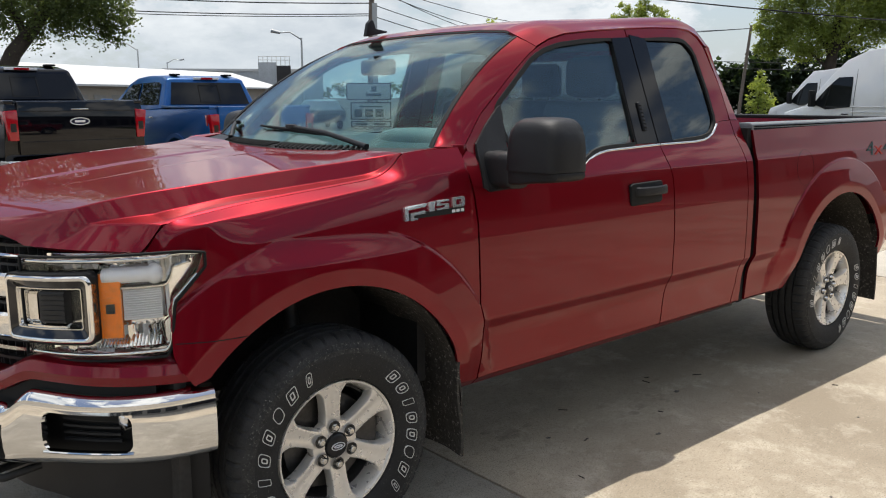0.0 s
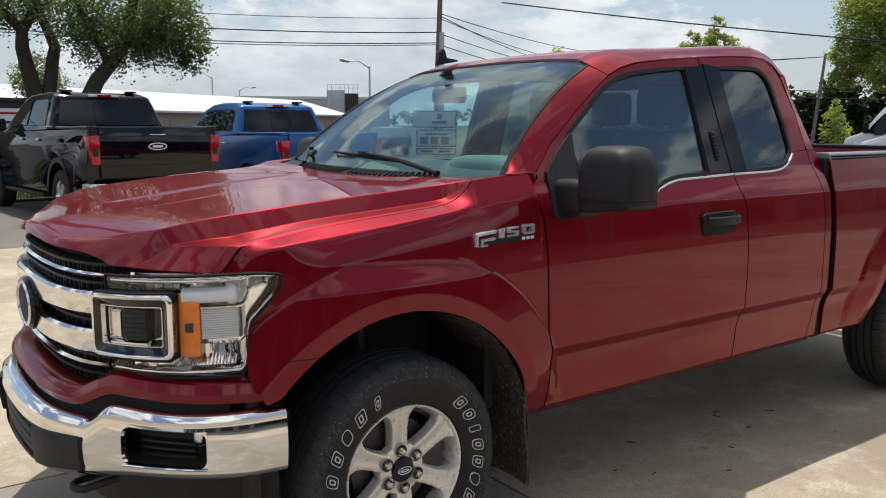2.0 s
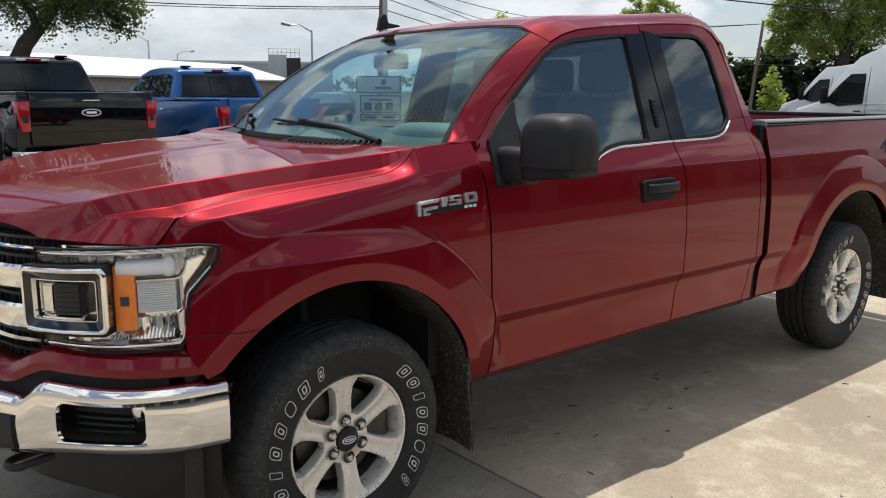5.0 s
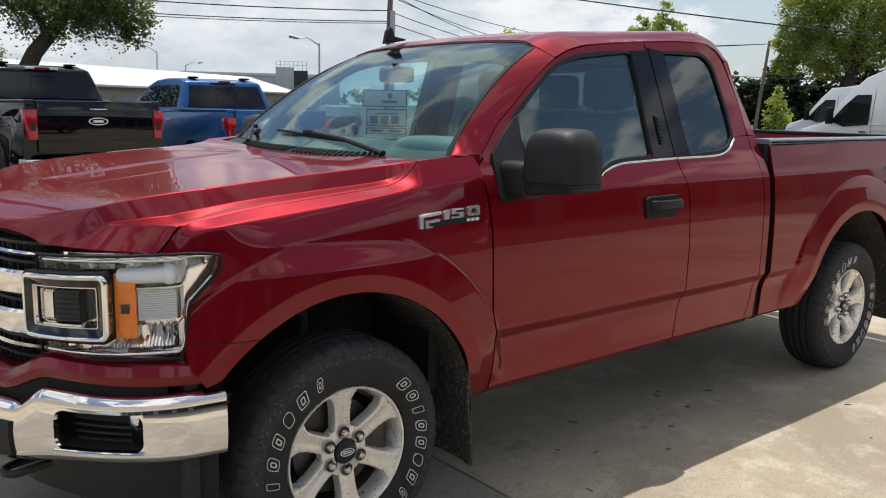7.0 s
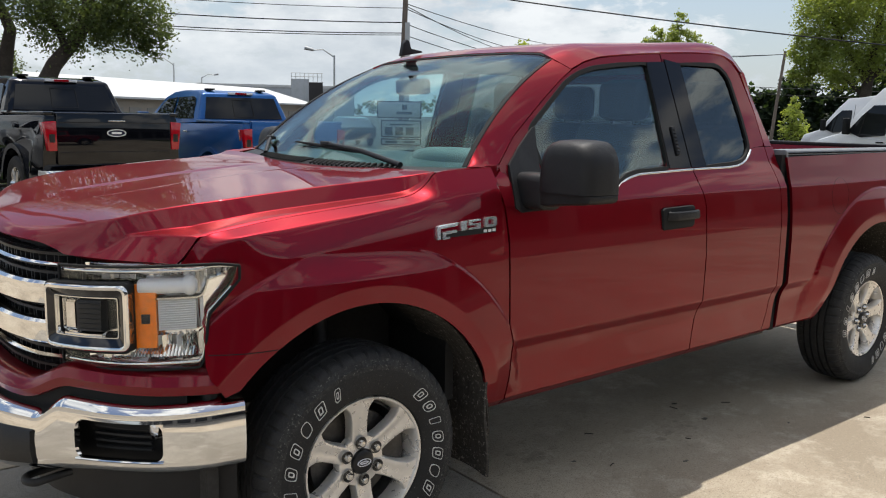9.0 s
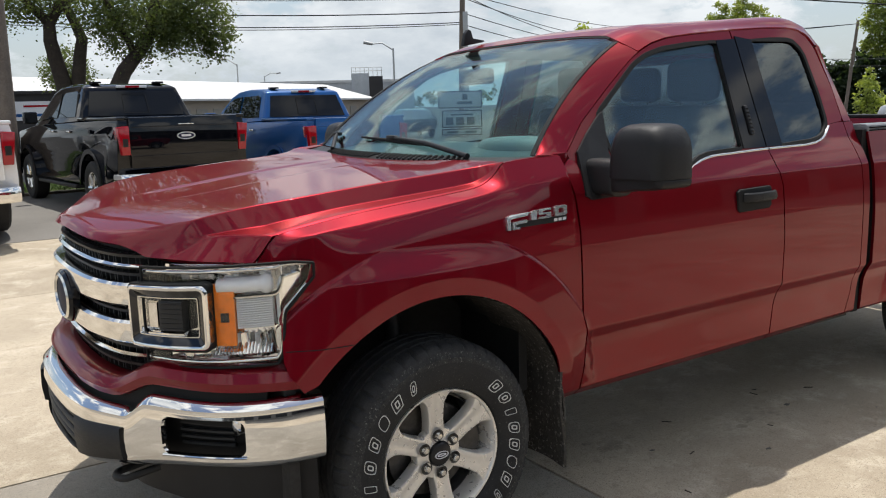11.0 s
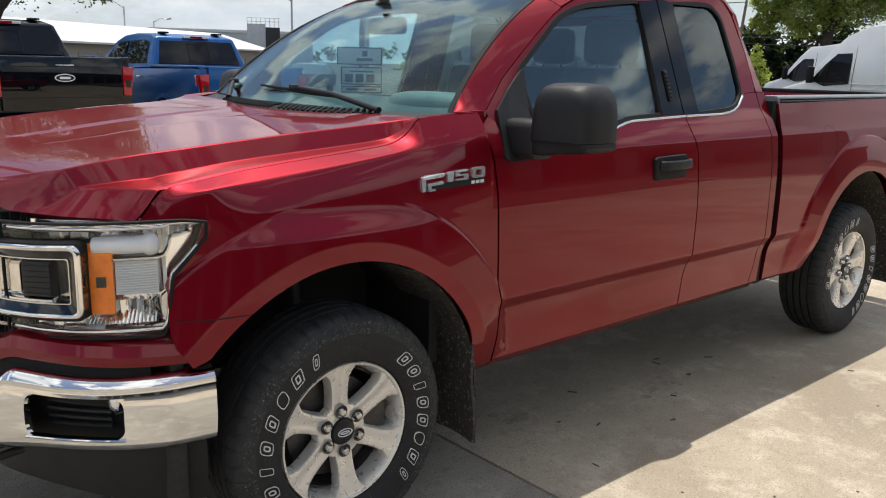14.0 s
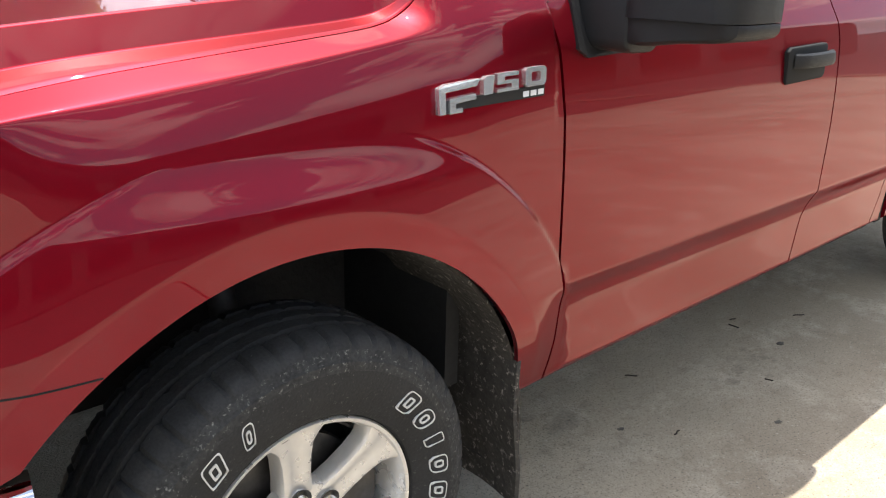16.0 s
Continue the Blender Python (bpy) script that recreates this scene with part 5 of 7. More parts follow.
    lathe("hub", [(0.046, 0.012), (0.060, 0.017), (0.088, 0.018), (0.094, 0.030), (0.094, 0.05)], ALLOY, w, (0, 0, 0), "y", 48)
    cap = lathe("centre_cap", [(0.0, -0.002), (0.034, 0.0), (0.041, 0.004), (0.044, 0.012), (0.044, 0.03)], BADGEBLK, w, (0, 0, 0), "y", 40, "black centre cap with oval emblem")
    ov = [(0.028 * math.cos(b), 0.0135 * math.sin(b)) for b in np.linspace(0, 2 * math.pi, 28, endpoint=False)]
    framed("cap_ring", ov, [(p * 0.86, q * 0.82) for p, q in ov], lambda p, q: -0.0042, 0.003, LENSWHITE, cap)
    framed("cap_script", [(p * 0.66, q * 0.40) for p, q in ov], [(p * 0.45, q * 0.15) for p, q in ov], lambda p, q: -0.004, 0.003, LENSWHITE, cap)


wheel(0.0, 0.052, 0.40, 0.0)
wheel(3.683, 0.052, 0.40, 0.0, turn=25)
wheel(0.0, 2 * CY - 0.052, 0.40, 0.0, True)
wheel(3.683, 2 * CY - 0.052, 0.40, 0.0, True)

# wheel housings and mud flaps
for cx, cz, r0, a0, a1 in ((-0.02, 0.40, 0.585, 142, -12), (3.675, 0.41, 0.61, 171, 4)):
    for m in (0, 1):
        ys = (0.055, 0.55) if not m else (2 * CY - 0.055, 2 * CY - 0.55)
        P = np.array([[(cx + r0 * math.cos(radians(a)), y, cz + r0 * math.sin(radians(a))) for a in np.linspace(a0, a1, 40)] for y in np.linspace(ys[0], ys[1], 8)])
        shell("wheelhouse_liner", P, LINER if cx < 1 else MUD, truck, (cx, CY, 2.5), 0.01, "black wheelhouse liner")
        wall = [(cx + (r0 + 0.02) * math.cos(radians(a)), cz + (r0 + 0.02) * math.sin(radians(a))) for a in np.linspace(a0, -20, 24)]
        prism("wheelhouse_wall", wall, "y", ys[1] - 0.01, ys[1] + 0.01, LINER, truck, "", smooth=0)
P = np.array([[(-0.02 + 0.572 * math.cos(radians(a)), y, 0.40 + 0.572 * math.sin(radians(a))) for a in np.linspace(62, -2, 30)] for y in np.linspace(0.03, 0.33, 10)])
shell("muddy_liner", P, MUD, truck, (0, CY, 2.5), 0.008, "mud-caked rear half of the liner")


for m in (0, 1):
    y0, y1 = (0.075, 0.56) if not m else (2 * CY - 0.56, 2 * CY - 0.075)
    box("splash_shield", -0.555, -0.515, y0, y1, 0.32, 0.78, LINER, truck, "black splash shield", bevel=0.008)


def mud_flap(x, y0, y1, z0, z1, lean):
    P = []
    for j in range(14):
        f = j / 13
        row = []
        for i in range(8):
            g = i / 7
            row.append((x + lean * (1 - f) + 0.020 * math.sin(math.pi * g) * (1 - f) + 0.006 * math.sin(7 * f), y0 + (y1 - y0) * g, z0 + (z1 - z0) * f))
        P.append(row)
    shell("mud_flap", np.array(P), MUD, truck, (x + 1, CY, 0.5), 0.012, "mud-splashed black rubber mud flap")


for m in (0, 1):
    a, b = (0.015, 0.30) if not m else (2 * CY - 0.30, 2 * CY - 0.015)
    mud_flap(0.515, a, b, 0.215, 0.60, 0.02)
    mud_flap(4.245, a, b, 0.235, 0.75, 0.02)

# chassis underneath
for y in (0.62, 1.41):
    box("chassis_rail", -0.80, 4.75, y - 0.05, y + 0.05, 0.50, 0.66, FRAME, truck, "", bevel=0.01)
box("underbody", 0.60, 4.60, 0.18, 2 * CY - 0.18, 0.50, 0.52, FRAME, truck, "black underbody")
for y0, m in ((0.10, 0), (1.90, 1)):
    box("rocker_panel", 0.66, 2.61, y0 + (0.0 if not m else 0.0), y0 + 0.03, 0.455, 0.56, FRAME, truck, "", bevel=0.005)
for x in (0.0, 3.683):
    tube("axle", [(x, 0.25, 0.40), (x, CY, 0.38), (x, 2 * CY - 0.25, 0.40)], [0.05, 0.06, 0.05], FRAME, truck)
box("gearbox", 0.3, 1.6, 0.8, 1.23, 0.38, 0.52, FRAME, truck, "", bevel=0.04)
box("engine_block", -0.55, 0.35, 0.62, 1.41, 0.50, 1.12, FRAME, truck, "", bevel=0.04)
box("firewall", 0.44, 0.48, 0.16, 2 * CY - 0.16, 0.50, 1.34, FRAME, truck, "")
tube("damper", [(0.05, 0.36, 0.45), (0.03, 0.42, 0.86)], [0.035, 0.03], STEEL, truck)

# cabin
cabin_floor = box("cabin_floor", 0.55, 2.58, 0.14, 2 * CY - 0.14, 0.62, 0.66, FRAME, truck, "")
sweep("dashboard", [(0.95, 0.20), (0.95, 2 * CY - 0.20)], [(0.0, 1.00), (0.06, 1.15), (0.05, 1.33), (0.0, 1.396), (-0.06, 1.416), (-0.15, 1.408), (-0.26, 1.392), (-0.42, 1.372), (-0.46, 1.352), (-0.46, 1.0)], DASH, truck, "grey dashboard")
# instrument hood: its sheen is put into a paler grey than the dash
dome = [(0.84 + 0.13 * math.cos(w), 0.60 + 0.30 * math.sin(w)) for w in np.linspace(0, 2 * math.pi, 40, endpoint=False)]
binnacle = link_mesh("instrument_hood", [(0.84 + (x - 0.84) * k, 0.60 + (y - 0.60) * k, z) for k, z in ((1.0, 1.38), (0.96, 1.415), (0.85, 1.436), (0.6, 1.448), (0.3, 1.452), (0.02, 1.453)) for x, y in dome], [(g * 40 + e, g * 40 + (e + 1) % 40, (g + 1) * 40 + (e + 1) % 40, (g + 1) * 40 + e) for g in range(5) for e in range(40)] + [tuple(200 + e for e in range(40))], mat("sheen_instrument_hood", (0.13, 0.135, 0.13), 0.6, var=0.08, scale=20), truck, "instrument hood, paler grey for the light it catches")
fix_normals(binnacle)
wheel_rim = [(1.10 + 0.06 * math.sin(t), 0.58 + 0.185 * math.cos(t), 1.22 + 0.175 * math.sin(t)) for t in np.linspace(0, 2 * math.pi, 32)]
st = tube("steering_wheel", wheel_rim, 0.016, SEAM, truck, "black steering wheel", n=10)
tube("steering_spoke", [(1.11, 0.40, 1.22), (1.08, 0.58, 1.20), (1.11, 0.76, 1.22)], 0.018, SEAM, st)
tube("steering_column", [(0.88, 0.58, 1.10), (1.09, 0.58, 1.21)], 0.04, SEAM, st)


def seat(y, x0=1.28, w=0.52):
    s = new("seat")
    s.parent = truck
    tagged(s, "dark grey cloth front seat")
    box("cushion", x0, x0 + 0.50, y - w / 2, y + w / 2, 0.86, 1.02, SEAT, s, bevel=0.05, segs=3)
    b = box("backrest", x0 + 0.44, x0 + 0.60, y - w / 2, y + w / 2, 0.98, 1.58, SEAT, s, bevel=0.06, segs=3)
    b.data.transform(Matrix.Translation((x0 + 0.5, 0, 1.0)) @ Matrix.Rotation(radians(14), 4, "Y") @ Matrix.Translation((-x0 - 0.5, 0, -1.0)))
    h = box("headrest", x0 + 0.62, x0 + 0.73, y - 0.15, y + 0.15, 1.58, 1.79, SEAT, s, bevel=0.05, segs=3)
    for q in (-0.07, 0.07):
        tube("headrest_post", [(x0 + 0.66, y + q, 1.50), (x0 + 0.67, y + q, 1.62)], 0.007, STEEL, s)


seat(0.60)
seat(1.43)
seat(0.55, 1.86, 0.62)
seat(1.48, 1.86, 0.62)
im = box("interior_mirror", 0.955, 1.00, CY - 0.02, CY + 0.23, 1.690, 1.765, SEAM, truck, "black interior mirror", bevel=0.018, segs=3)
tube("mirror_stalk", [(0.972, CY + 0.1, 1.782), (0.978, CY + 0.1, 1.735)], [0.022, 0.012], SEAM, im)
box("headliner", 1.22, 2.40, 0.34, 2 * CY - 0.34, 1.846, 1.856, DASH, truck, "")

# badges on the fender: plain chrome blocks on a black plate, and the rear decal
bp = lambda x, z: side_y(x, z)


def badge_block(loop_, h, material, parent, name="chrome_block"):
    n = len(loop_)
    verts = [(x, bp(x, z) - h, z) for x, z in loop_] + [(x, bp(x, z) + 0.004, z) for x, z in loop_]
    ob = link_mesh(name, verts, [tuple(range(n)), tuple(range(2 * n - 1, n - 1, -1))] + [(i, (i + 1) % n, n + (i + 1) % n, n + i) for i in range(n)], material, parent, "", smooth=False)
    fix_normals(ob)
    return ob


def slantq(x, z):
    """Badge coordinates: along and up, each 0 to 1, on the leaning plate."""
    return (0.278 + x * 0.278 + z * 0.004, 1.160 + z * 0.052 + x * 0.008)


plate = badge_block([slantq(*q) for q in ((0, 0.0), (0.22, -0.06), (0.23, 0.05), (1.0, 0.02), (1.0, 0.42), (0.0, 0.42))], 0.005, BADGEBLK, truck, "fender_badge")
tagged(plate, "chrome block badge on a black plate")
SHAPES = [
    [(0.0, 0.0), (0.055, 0.0), (0.055, 0.70), (0.33, 0.78), (0.36, 1.0), (0.06, 0.96), (0.0, 0.85)],
    [(0.09, -0.02), (0.20, -0.02), (0.20, 0.12), (0.14, 0.12), (0.14, 0.30), (0.32, 0.34), (0.32, 0.54), (0.09, 0.48)],
    [(0.39, 0.42), (0.47, 0.43), (0.49, 1.05), (0.42, 1.04), (0.39, 0.94)],
]
for s in SHAPES:
    badge_block([slantq(*q) for q in s], 0.011, BADGEMETAL, plate)
badge_block([slantq(0.515 + 0.20 * p, 0.43 + 0.65 * q) for p, q in ((0, 0), (1, 0), (1, 0.60), (0.34, 0.60), (0.34, 0.80), (1, 0.80), (1, 1), (0, 1), (0, 0.42), (0.66, 0.42), (0.66, 0.20), (0, 0.20))], 0.011, BADGEMETAL, plate)
o = [slantq(0.885 + 0.105 * c, 0.80 + 0.34 * d) for c, d in ((-0.8, -1), (0.8, -1), (1, -0.7), (1, 0.7), (0.8, 1), (-0.8, 1), (-1, 0.7), (-1, -0.7))]
i_ = [slantq(0.885 + 0.045 * c, 0.80 + 0.17 * d) for c, d in ((-0.8, -1), (0.8, -1), (1, -0.7), (1, 0.7), (0.8, 1), (-0.8, 1), (-1, 0.7), (-1, -0.7))]
framed("chrome_ring", o, i_, lambda x, z: bp(x, z) - 0.011, 0.012, BADGEMETAL, plate)
for k in range(3):
    badge_block([slantq(0.78 + 0.075 * k + dx, dz) for dx, dz in ((0, 0.10), (0.055, 0.10), (0.055, 0.30), (0, 0.30))], 0.0065, LENSWHITE, plate, "small_mark")
tw = bpy.data.curves.new("decal", "FONT")
tw.body, tw.size, tw.extrude, tw.shear = "4x4", 0.122, 0.0008, 0.12
tmp = new("decal_text", tw)
dg_ = bpy.context.evaluated_depsgraph_get()
me = bpy.data.meshes.new_from_object(tmp.evaluated_get(dg_))
bpy.data.objects.remove(tmp)
vs = [v.co.copy() for v in me.vertices]
xs = [v.x for v in vs]
sx = 0.37 / (max(xs) - min(xs))
me.transform(Matrix.Diagonal((sx, 1, 1, 1)))
for v in me.vertices:
    x, z = 3.98 + v.co.x, 1.216 + v.co.y
    v.co = Vector((x, side_y(x, z, True) - 0.0015 - v.co.z, z))
me.materials.clear()
me.materials.append(DECALG)
me.materials.append(DECALR)
for p in me.polygons:
    p.material_index = 1 if 4.128 < p.center.x < 4.232 else 0
dec = new("decal", me)
dec.parent = truck
tagged(dec, "grey and red drive decal")

# ---- ground: concrete slabs, grass strips, road ----


def concrete(name, base, dark, pale, speck, grain):
    """Weathered concrete: broad stains, trowel mottling, fine speckle of aggregate and pits."""
    m = bpy.data.materials.new(name)
    m.use_nodes = True
    nt = m.node_tree
    n, l = nt.nodes.new, nt.links.new
    b = nt.nodes["Principled BSDF"]
    b.inputs["Roughness"].default_value = 0.88
    co = n("ShaderNodeTexCoord")

    def noise_(scale, detail, rough, lo, hi):
        t, r = n("ShaderNodeTexNoise"), n("ShaderNodeMapRange")
        t.inputs["Scale"].default_value, t.inputs["Detail"].default_value, t.inputs["Roughness"].default_value = scale, detail, rough
        r.inputs["From Min"].default_value, r.inputs["From Max"].default_value = lo, hi
        l(co.outputs["Object"], t.inputs["Vector"])
        l(t.outputs["Fac"], r.inputs["Value"])
        return r.outputs["Result"]

    def blend(fac, a, c):
        x = n("ShaderNodeMixRGB")
        l(fac, x.inputs["Fac"])
        for sock, v in (("Color1", a), ("Color2", c)):
            if isinstance(v, tuple):
                x.inputs[sock].default_value = (*v, 1)
            else:
                l(v, x.inputs[sock])
        return x.outputs["Color"]
    c = blend(noise_(0.55, 8, 0.62, 0.38, 0.66), base, dark)
    c = blend(noise_(2.8, 9, 0.72, 0.51, 0.70), c, pale)
    c = blend(noise_(14.0, 6, 0.7, 0.54, 0.74), c, dark)
    c = blend(noise_(48.0, 4, 0.7, 0.53, 0.76), c, dark)
    c = blend(noise_(150.0, 3, 0.6, 0.55, 0.70), c, speck)
    c = blend(noise_(95.0, 3, 0.6, 0.60, 0.74), c, pale)
    l(c, b.inputs["Base Color"])
    bp_ = n("ShaderNodeBump")
    bp_.inputs["Distance"].default_value = grain
    t = n("ShaderNodeTexNoise")
    t.inputs["Scale"].default_value, t.inputs["Detail"].default_value = 130.0, 8.0
    l(co.outputs["Object"], t.inputs["Vector"])
    l(t.outputs["Fac"], bp_.inputs["Height"])
    l(bp_.outputs["Normal"], b.inputs["Normal"])
    return m


CONC = concrete("weathered_concrete", (0.485, 0.412, 0.308), (0.30, 0.246, 0.176), (0.585, 0.517, 0.405), (0.14, 0.118, 0.09), 0.0026)
CONC2 = concrete("pale_concrete_patch", (0.50, 0.46, 0.385), (0.42, 0.38, 0.31), (0.56, 0.52, 0.45), (0.3, 0.27, 0.22), 0.001)
CONC3 = concrete("rough_aggregate_concrete", (0.33, 0.295, 0.24), (0.20, 0.175, 0.14), (0.42, 0.385, 0.32), (0.09, 0.08, 0.068), 0.004)
ASPH = mat("asphalt", (0.060, 0.058, 0.055), 0.9, var=0.25, scale=1.5, bump=0.002, bscale=150)
DRIVE = mat("grey_drive_concrete", (0.17, 0.16, 0.145), 0.9, var=0.2, scale=0.8, bump=0.002, bscale=120)
SOIL = mat("turf_soil", (0.055, 0.075, 0.022), 0.95, var=0.35, scale=4, bump=0.01, bscale=40)
OIL = mat("oil_stain", (0.11, 0.098, 0.08), 0.7, var=0.3, scale=20)
BLADE = mat("grass_blades", (0.10, 0.165, 0.035), 0.8, var=0.45, scale=2.5)
gr = thing("ground", "pale concrete slabs with dark joints, asphalt and turf beyond", "ground", kind="structure")
link_mesh("asphalt_sheet", [(-900, -900, -0.03), (900, -900, -0.03), (900, 900, -0.03), (-900, 900, -0.03)], [(0, 1, 2, 3)], ASPH, gr, "dark asphalt reaching the horizon", smooth=False)
XS = [-14.0, -9.4, -4.8, 0.788, 6.2, 10.2, 13.9]
YS = [-7.0, -3.0, 1.70, 5.95, 9.54]
for i in range(len(XS) - 1):
    for j in range(len(YS) - 1):
        y1 = YS[j + 1] if not (i >= 4 and j == 1) else 1.25
        y0 = YS[j] if not (i >= 4 and j == 2) else 1.25
        box("slab", XS[i] + 0.006, XS[i + 1] - 0.006, y0 + 0.006, y1 - 0.006, -0.12, 0.0, CONC3 if (i, j) == (2, 1) else CONC, gr, "rough dark aggregate slab" if (i, j) == (2, 1) else "", bevel=0.005)
box("patch_slab", 6.21, 7.75, 0.55, 1.24, -0.05, 0.004, CONC2, gr, "newer pale concrete patch", bevel=0.003)
prism("drive_ramp", [(9.55, -0.1), (9.55, 0.002), (10.6, 0.10), (10.6, -0.1)], "x", -14.0, 3.70, DRIVE, gr, "grey concrete apron sloping up", smooth=0)
box("drive_slab", -14.0, 3.70, 10.61, 15.2, -0.12, 0.10, DRIVE, gr, "grey concrete drive", bevel=0.004)
box("drive_slab", 3.71, 13.9, 9.55, 15.2, -0.12, 0.0, DRIVE, gr, "grey concrete drive", bevel=0.004)
box("kerb", 13.92, 14.06, -18, 15.2, -0.12, 0.035, CONC, gr, "concrete kerb", bevel=0.02)
box("kerb", -14.0, 13.9, 15.21, 15.36, -0.12, 0.15, CONC, gr, "concrete kerb", bevel=0.02)


def turf(name, x0, x1, y0, y1, n, label, z=0.0):
    t = thing(name, label, "grass", kind="stuff")
    box("turf_bed", x0, x1, y0, y1, -0.1, z + 0.03, SOIL, t, "", bevel=0.02)
    rng = random.Random(5)
    verts, faces = [], []
    for _ in range(n):
        x, y = rng.uniform(x0 + 0.04, x1 - 0.04), rng.uniform(y0 + 0.04, y1 - 0.04)
        a, h, w = rng.uniform(0, 6.28), rng.uniform(0.04, 0.12), rng.uniform(0.006, 0.014)
        b, l = len(verts), rng.uniform(0, 0.06)
        verts += [(x - w * math.cos(a), y - w * math.sin(a), z + 0.02), (x + w * math.cos(a), y + w * math.sin(a), z + 0.02), (x + l * math.sin(a), y - l * math.cos(a), z + 0.02 + h)]
        faces.append((b, b + 1, b + 2))
    link_mesh("blades", verts, faces, BLADE, t, "", smooth=False)


turf("grass_strip", 14.08, 16.6, -4, 15.0, 26000, "mown green grass strip beside the kerb")
turf("grass_strip", -6.0, 13.8, 15.38, 17.6, 22000, "mown green grass strip before the road", 0.11)

# stones, leaf bits and stains on the slab
rng = random.Random(11)
for k in range(24):
    x, y = rng.uniform(0.9, 4.8), rng.uniform(-1.6, 0.2)
    r = rng.uniform(0.002, 0.006)
    bm = bmesh.new()
    bmesh.ops.create_icosphere(bm, subdivisions=1, radius=r)
    for v in bm.verts:
        v.co = Vector((v.co.x * rng.uniform(0.8, 2.0), v.co.y * rng.uniform(0.8, 1.4), v.co.z * 0.5 + r * 0.4))
    s = part("pebble", bm, OIL, None)
    s.matrix_world = Matrix.Translation((x, y, 0.0)) @ Matrix.Rotation(rng.uniform(0, 6), 4, "Z")
    tagged(s, "small dark bit of grit on the concrete", "grit", "grit on the slab")


def blot(x, y, r, seed):
    q = random.Random(seed)
    pts = [(x + r * (1 + 0.4 * q.uniform(-1, 1)) * math.cos(a), y + 0.6 * r * (1 + 0.4 * q.uniform(-1, 1)) * math.sin(a)) for a in np.linspace(0, 2 * math.pi, 22, endpoint=False)]
    s = prism("stain", pts, "z", 0.0005, 0.002, OIL, gr, "dark oil stain", smooth=0)


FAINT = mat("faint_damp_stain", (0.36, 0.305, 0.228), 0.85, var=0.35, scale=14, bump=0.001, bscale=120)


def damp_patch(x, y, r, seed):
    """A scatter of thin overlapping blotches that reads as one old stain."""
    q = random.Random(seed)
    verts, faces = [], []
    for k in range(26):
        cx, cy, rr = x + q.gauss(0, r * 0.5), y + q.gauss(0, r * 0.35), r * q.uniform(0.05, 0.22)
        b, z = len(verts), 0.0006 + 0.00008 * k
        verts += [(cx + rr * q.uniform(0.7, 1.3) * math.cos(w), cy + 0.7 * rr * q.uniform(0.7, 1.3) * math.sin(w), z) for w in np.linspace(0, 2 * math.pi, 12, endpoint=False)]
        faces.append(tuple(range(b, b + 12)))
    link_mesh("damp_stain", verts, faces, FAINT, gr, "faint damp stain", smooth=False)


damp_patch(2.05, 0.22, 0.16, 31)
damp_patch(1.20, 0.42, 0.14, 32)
TWIG = mat("dry_twig", (0.035, 0.026, 0.018), 0.9, var=0.3, scale=30)
pick = random.Random(17)
for tx, ty in ((2.30, 0.42), (2.36, 0.46), (1.62, 0.44), (1.98, 0.10), (1.42, 0.12), (3.05, -0.30), (1.10, -0.12), (2.62, 0.30)):
    w, h = pick.uniform(0, 3.1), pick.uniform(0.012, 0.026)
    pts = [(tx + h * u * math.cos(w), ty + h * u * math.sin(w) + 0.003 * math.sin(3 * u), 0.0026) for u in np.linspace(-1, 1, 5)]
    tagged(tube("twig", pts, 0.0024, TWIG, None, n=5), "short dry twig lying on the concrete", "twig", "twigs on the slab")
blot(1.735, -0.06, 0.015, 1)
blot(1.30, 0.25, 0.012, 2)
blot(2.3, 0.22, 0.018, 3)
# ---- parked vehicles further off ----
BLACKP = mat("black_car_paint", (0.0025, 0.003, 0.005), 0.04, 0.0, coat=0.0, spec=0.5, var=0.1, scale=3)
BLUEP = mat("blue_car_paint", (0.001, 0.072, 0.255), 0.30, 0.30, coat=0.40, var=0.1, scale=3)
WHITEP = mat("white_car_paint", (0.72, 0.73, 0.74), 0.3, coat=0.8, var=0.04, scale=3)
GREYP = mat("dark_grey_car_paint", (0.03, 0.034, 0.04), 0.25, 0.3, coat=1.0, var=0.1, scale=3)


def simple_wheel(parent, x, y, r=0.40, w=0.27, side=-1, bright=ALLOY, spokes=6):
    wh = new("wheel")
    wh.parent = parent
    lathe("tyre", [(0.60 * r, -w * 0.42), (0.72 * r, -w * 0.5), (0.92 * r, -w * 0.47), (r, -w * 0.34), (r, w * 0.34), (0.92 * r, w * 0.47), (0.6 * r, w * 0.5)], RUBBER, wh, (0, 0, 0), "x", 40)
    lathe("rim", [(0.0, -w * 0.30), (0.16 * r, -w * 0.32), (0.2 * r, -w * 0.26), (0.5 * r, -w * 0.2), (0.56 * r, -w * 0.38), (0.61 * r, -w * 0.42)], bright, wh, (0, 0, 0), "x", 32)
    for k in range(spokes):
        a = 2 * math.pi * k / spokes
        tube("spoke", [(-w * 0.33, 0.12 * r * math.cos(a), 0.12 * r * math.sin(a)), (-w * 0.36, 0.54 * r * math.cos(a), 0.54 * r * math.sin(a))], 0.085 * r, bright, wh, n=6)
    wh.matrix_local = Matrix.Translation((x, y, r)) @ Matrix.Rotation(0 if side < 0 else math.pi, 4, "Z")
    return wh


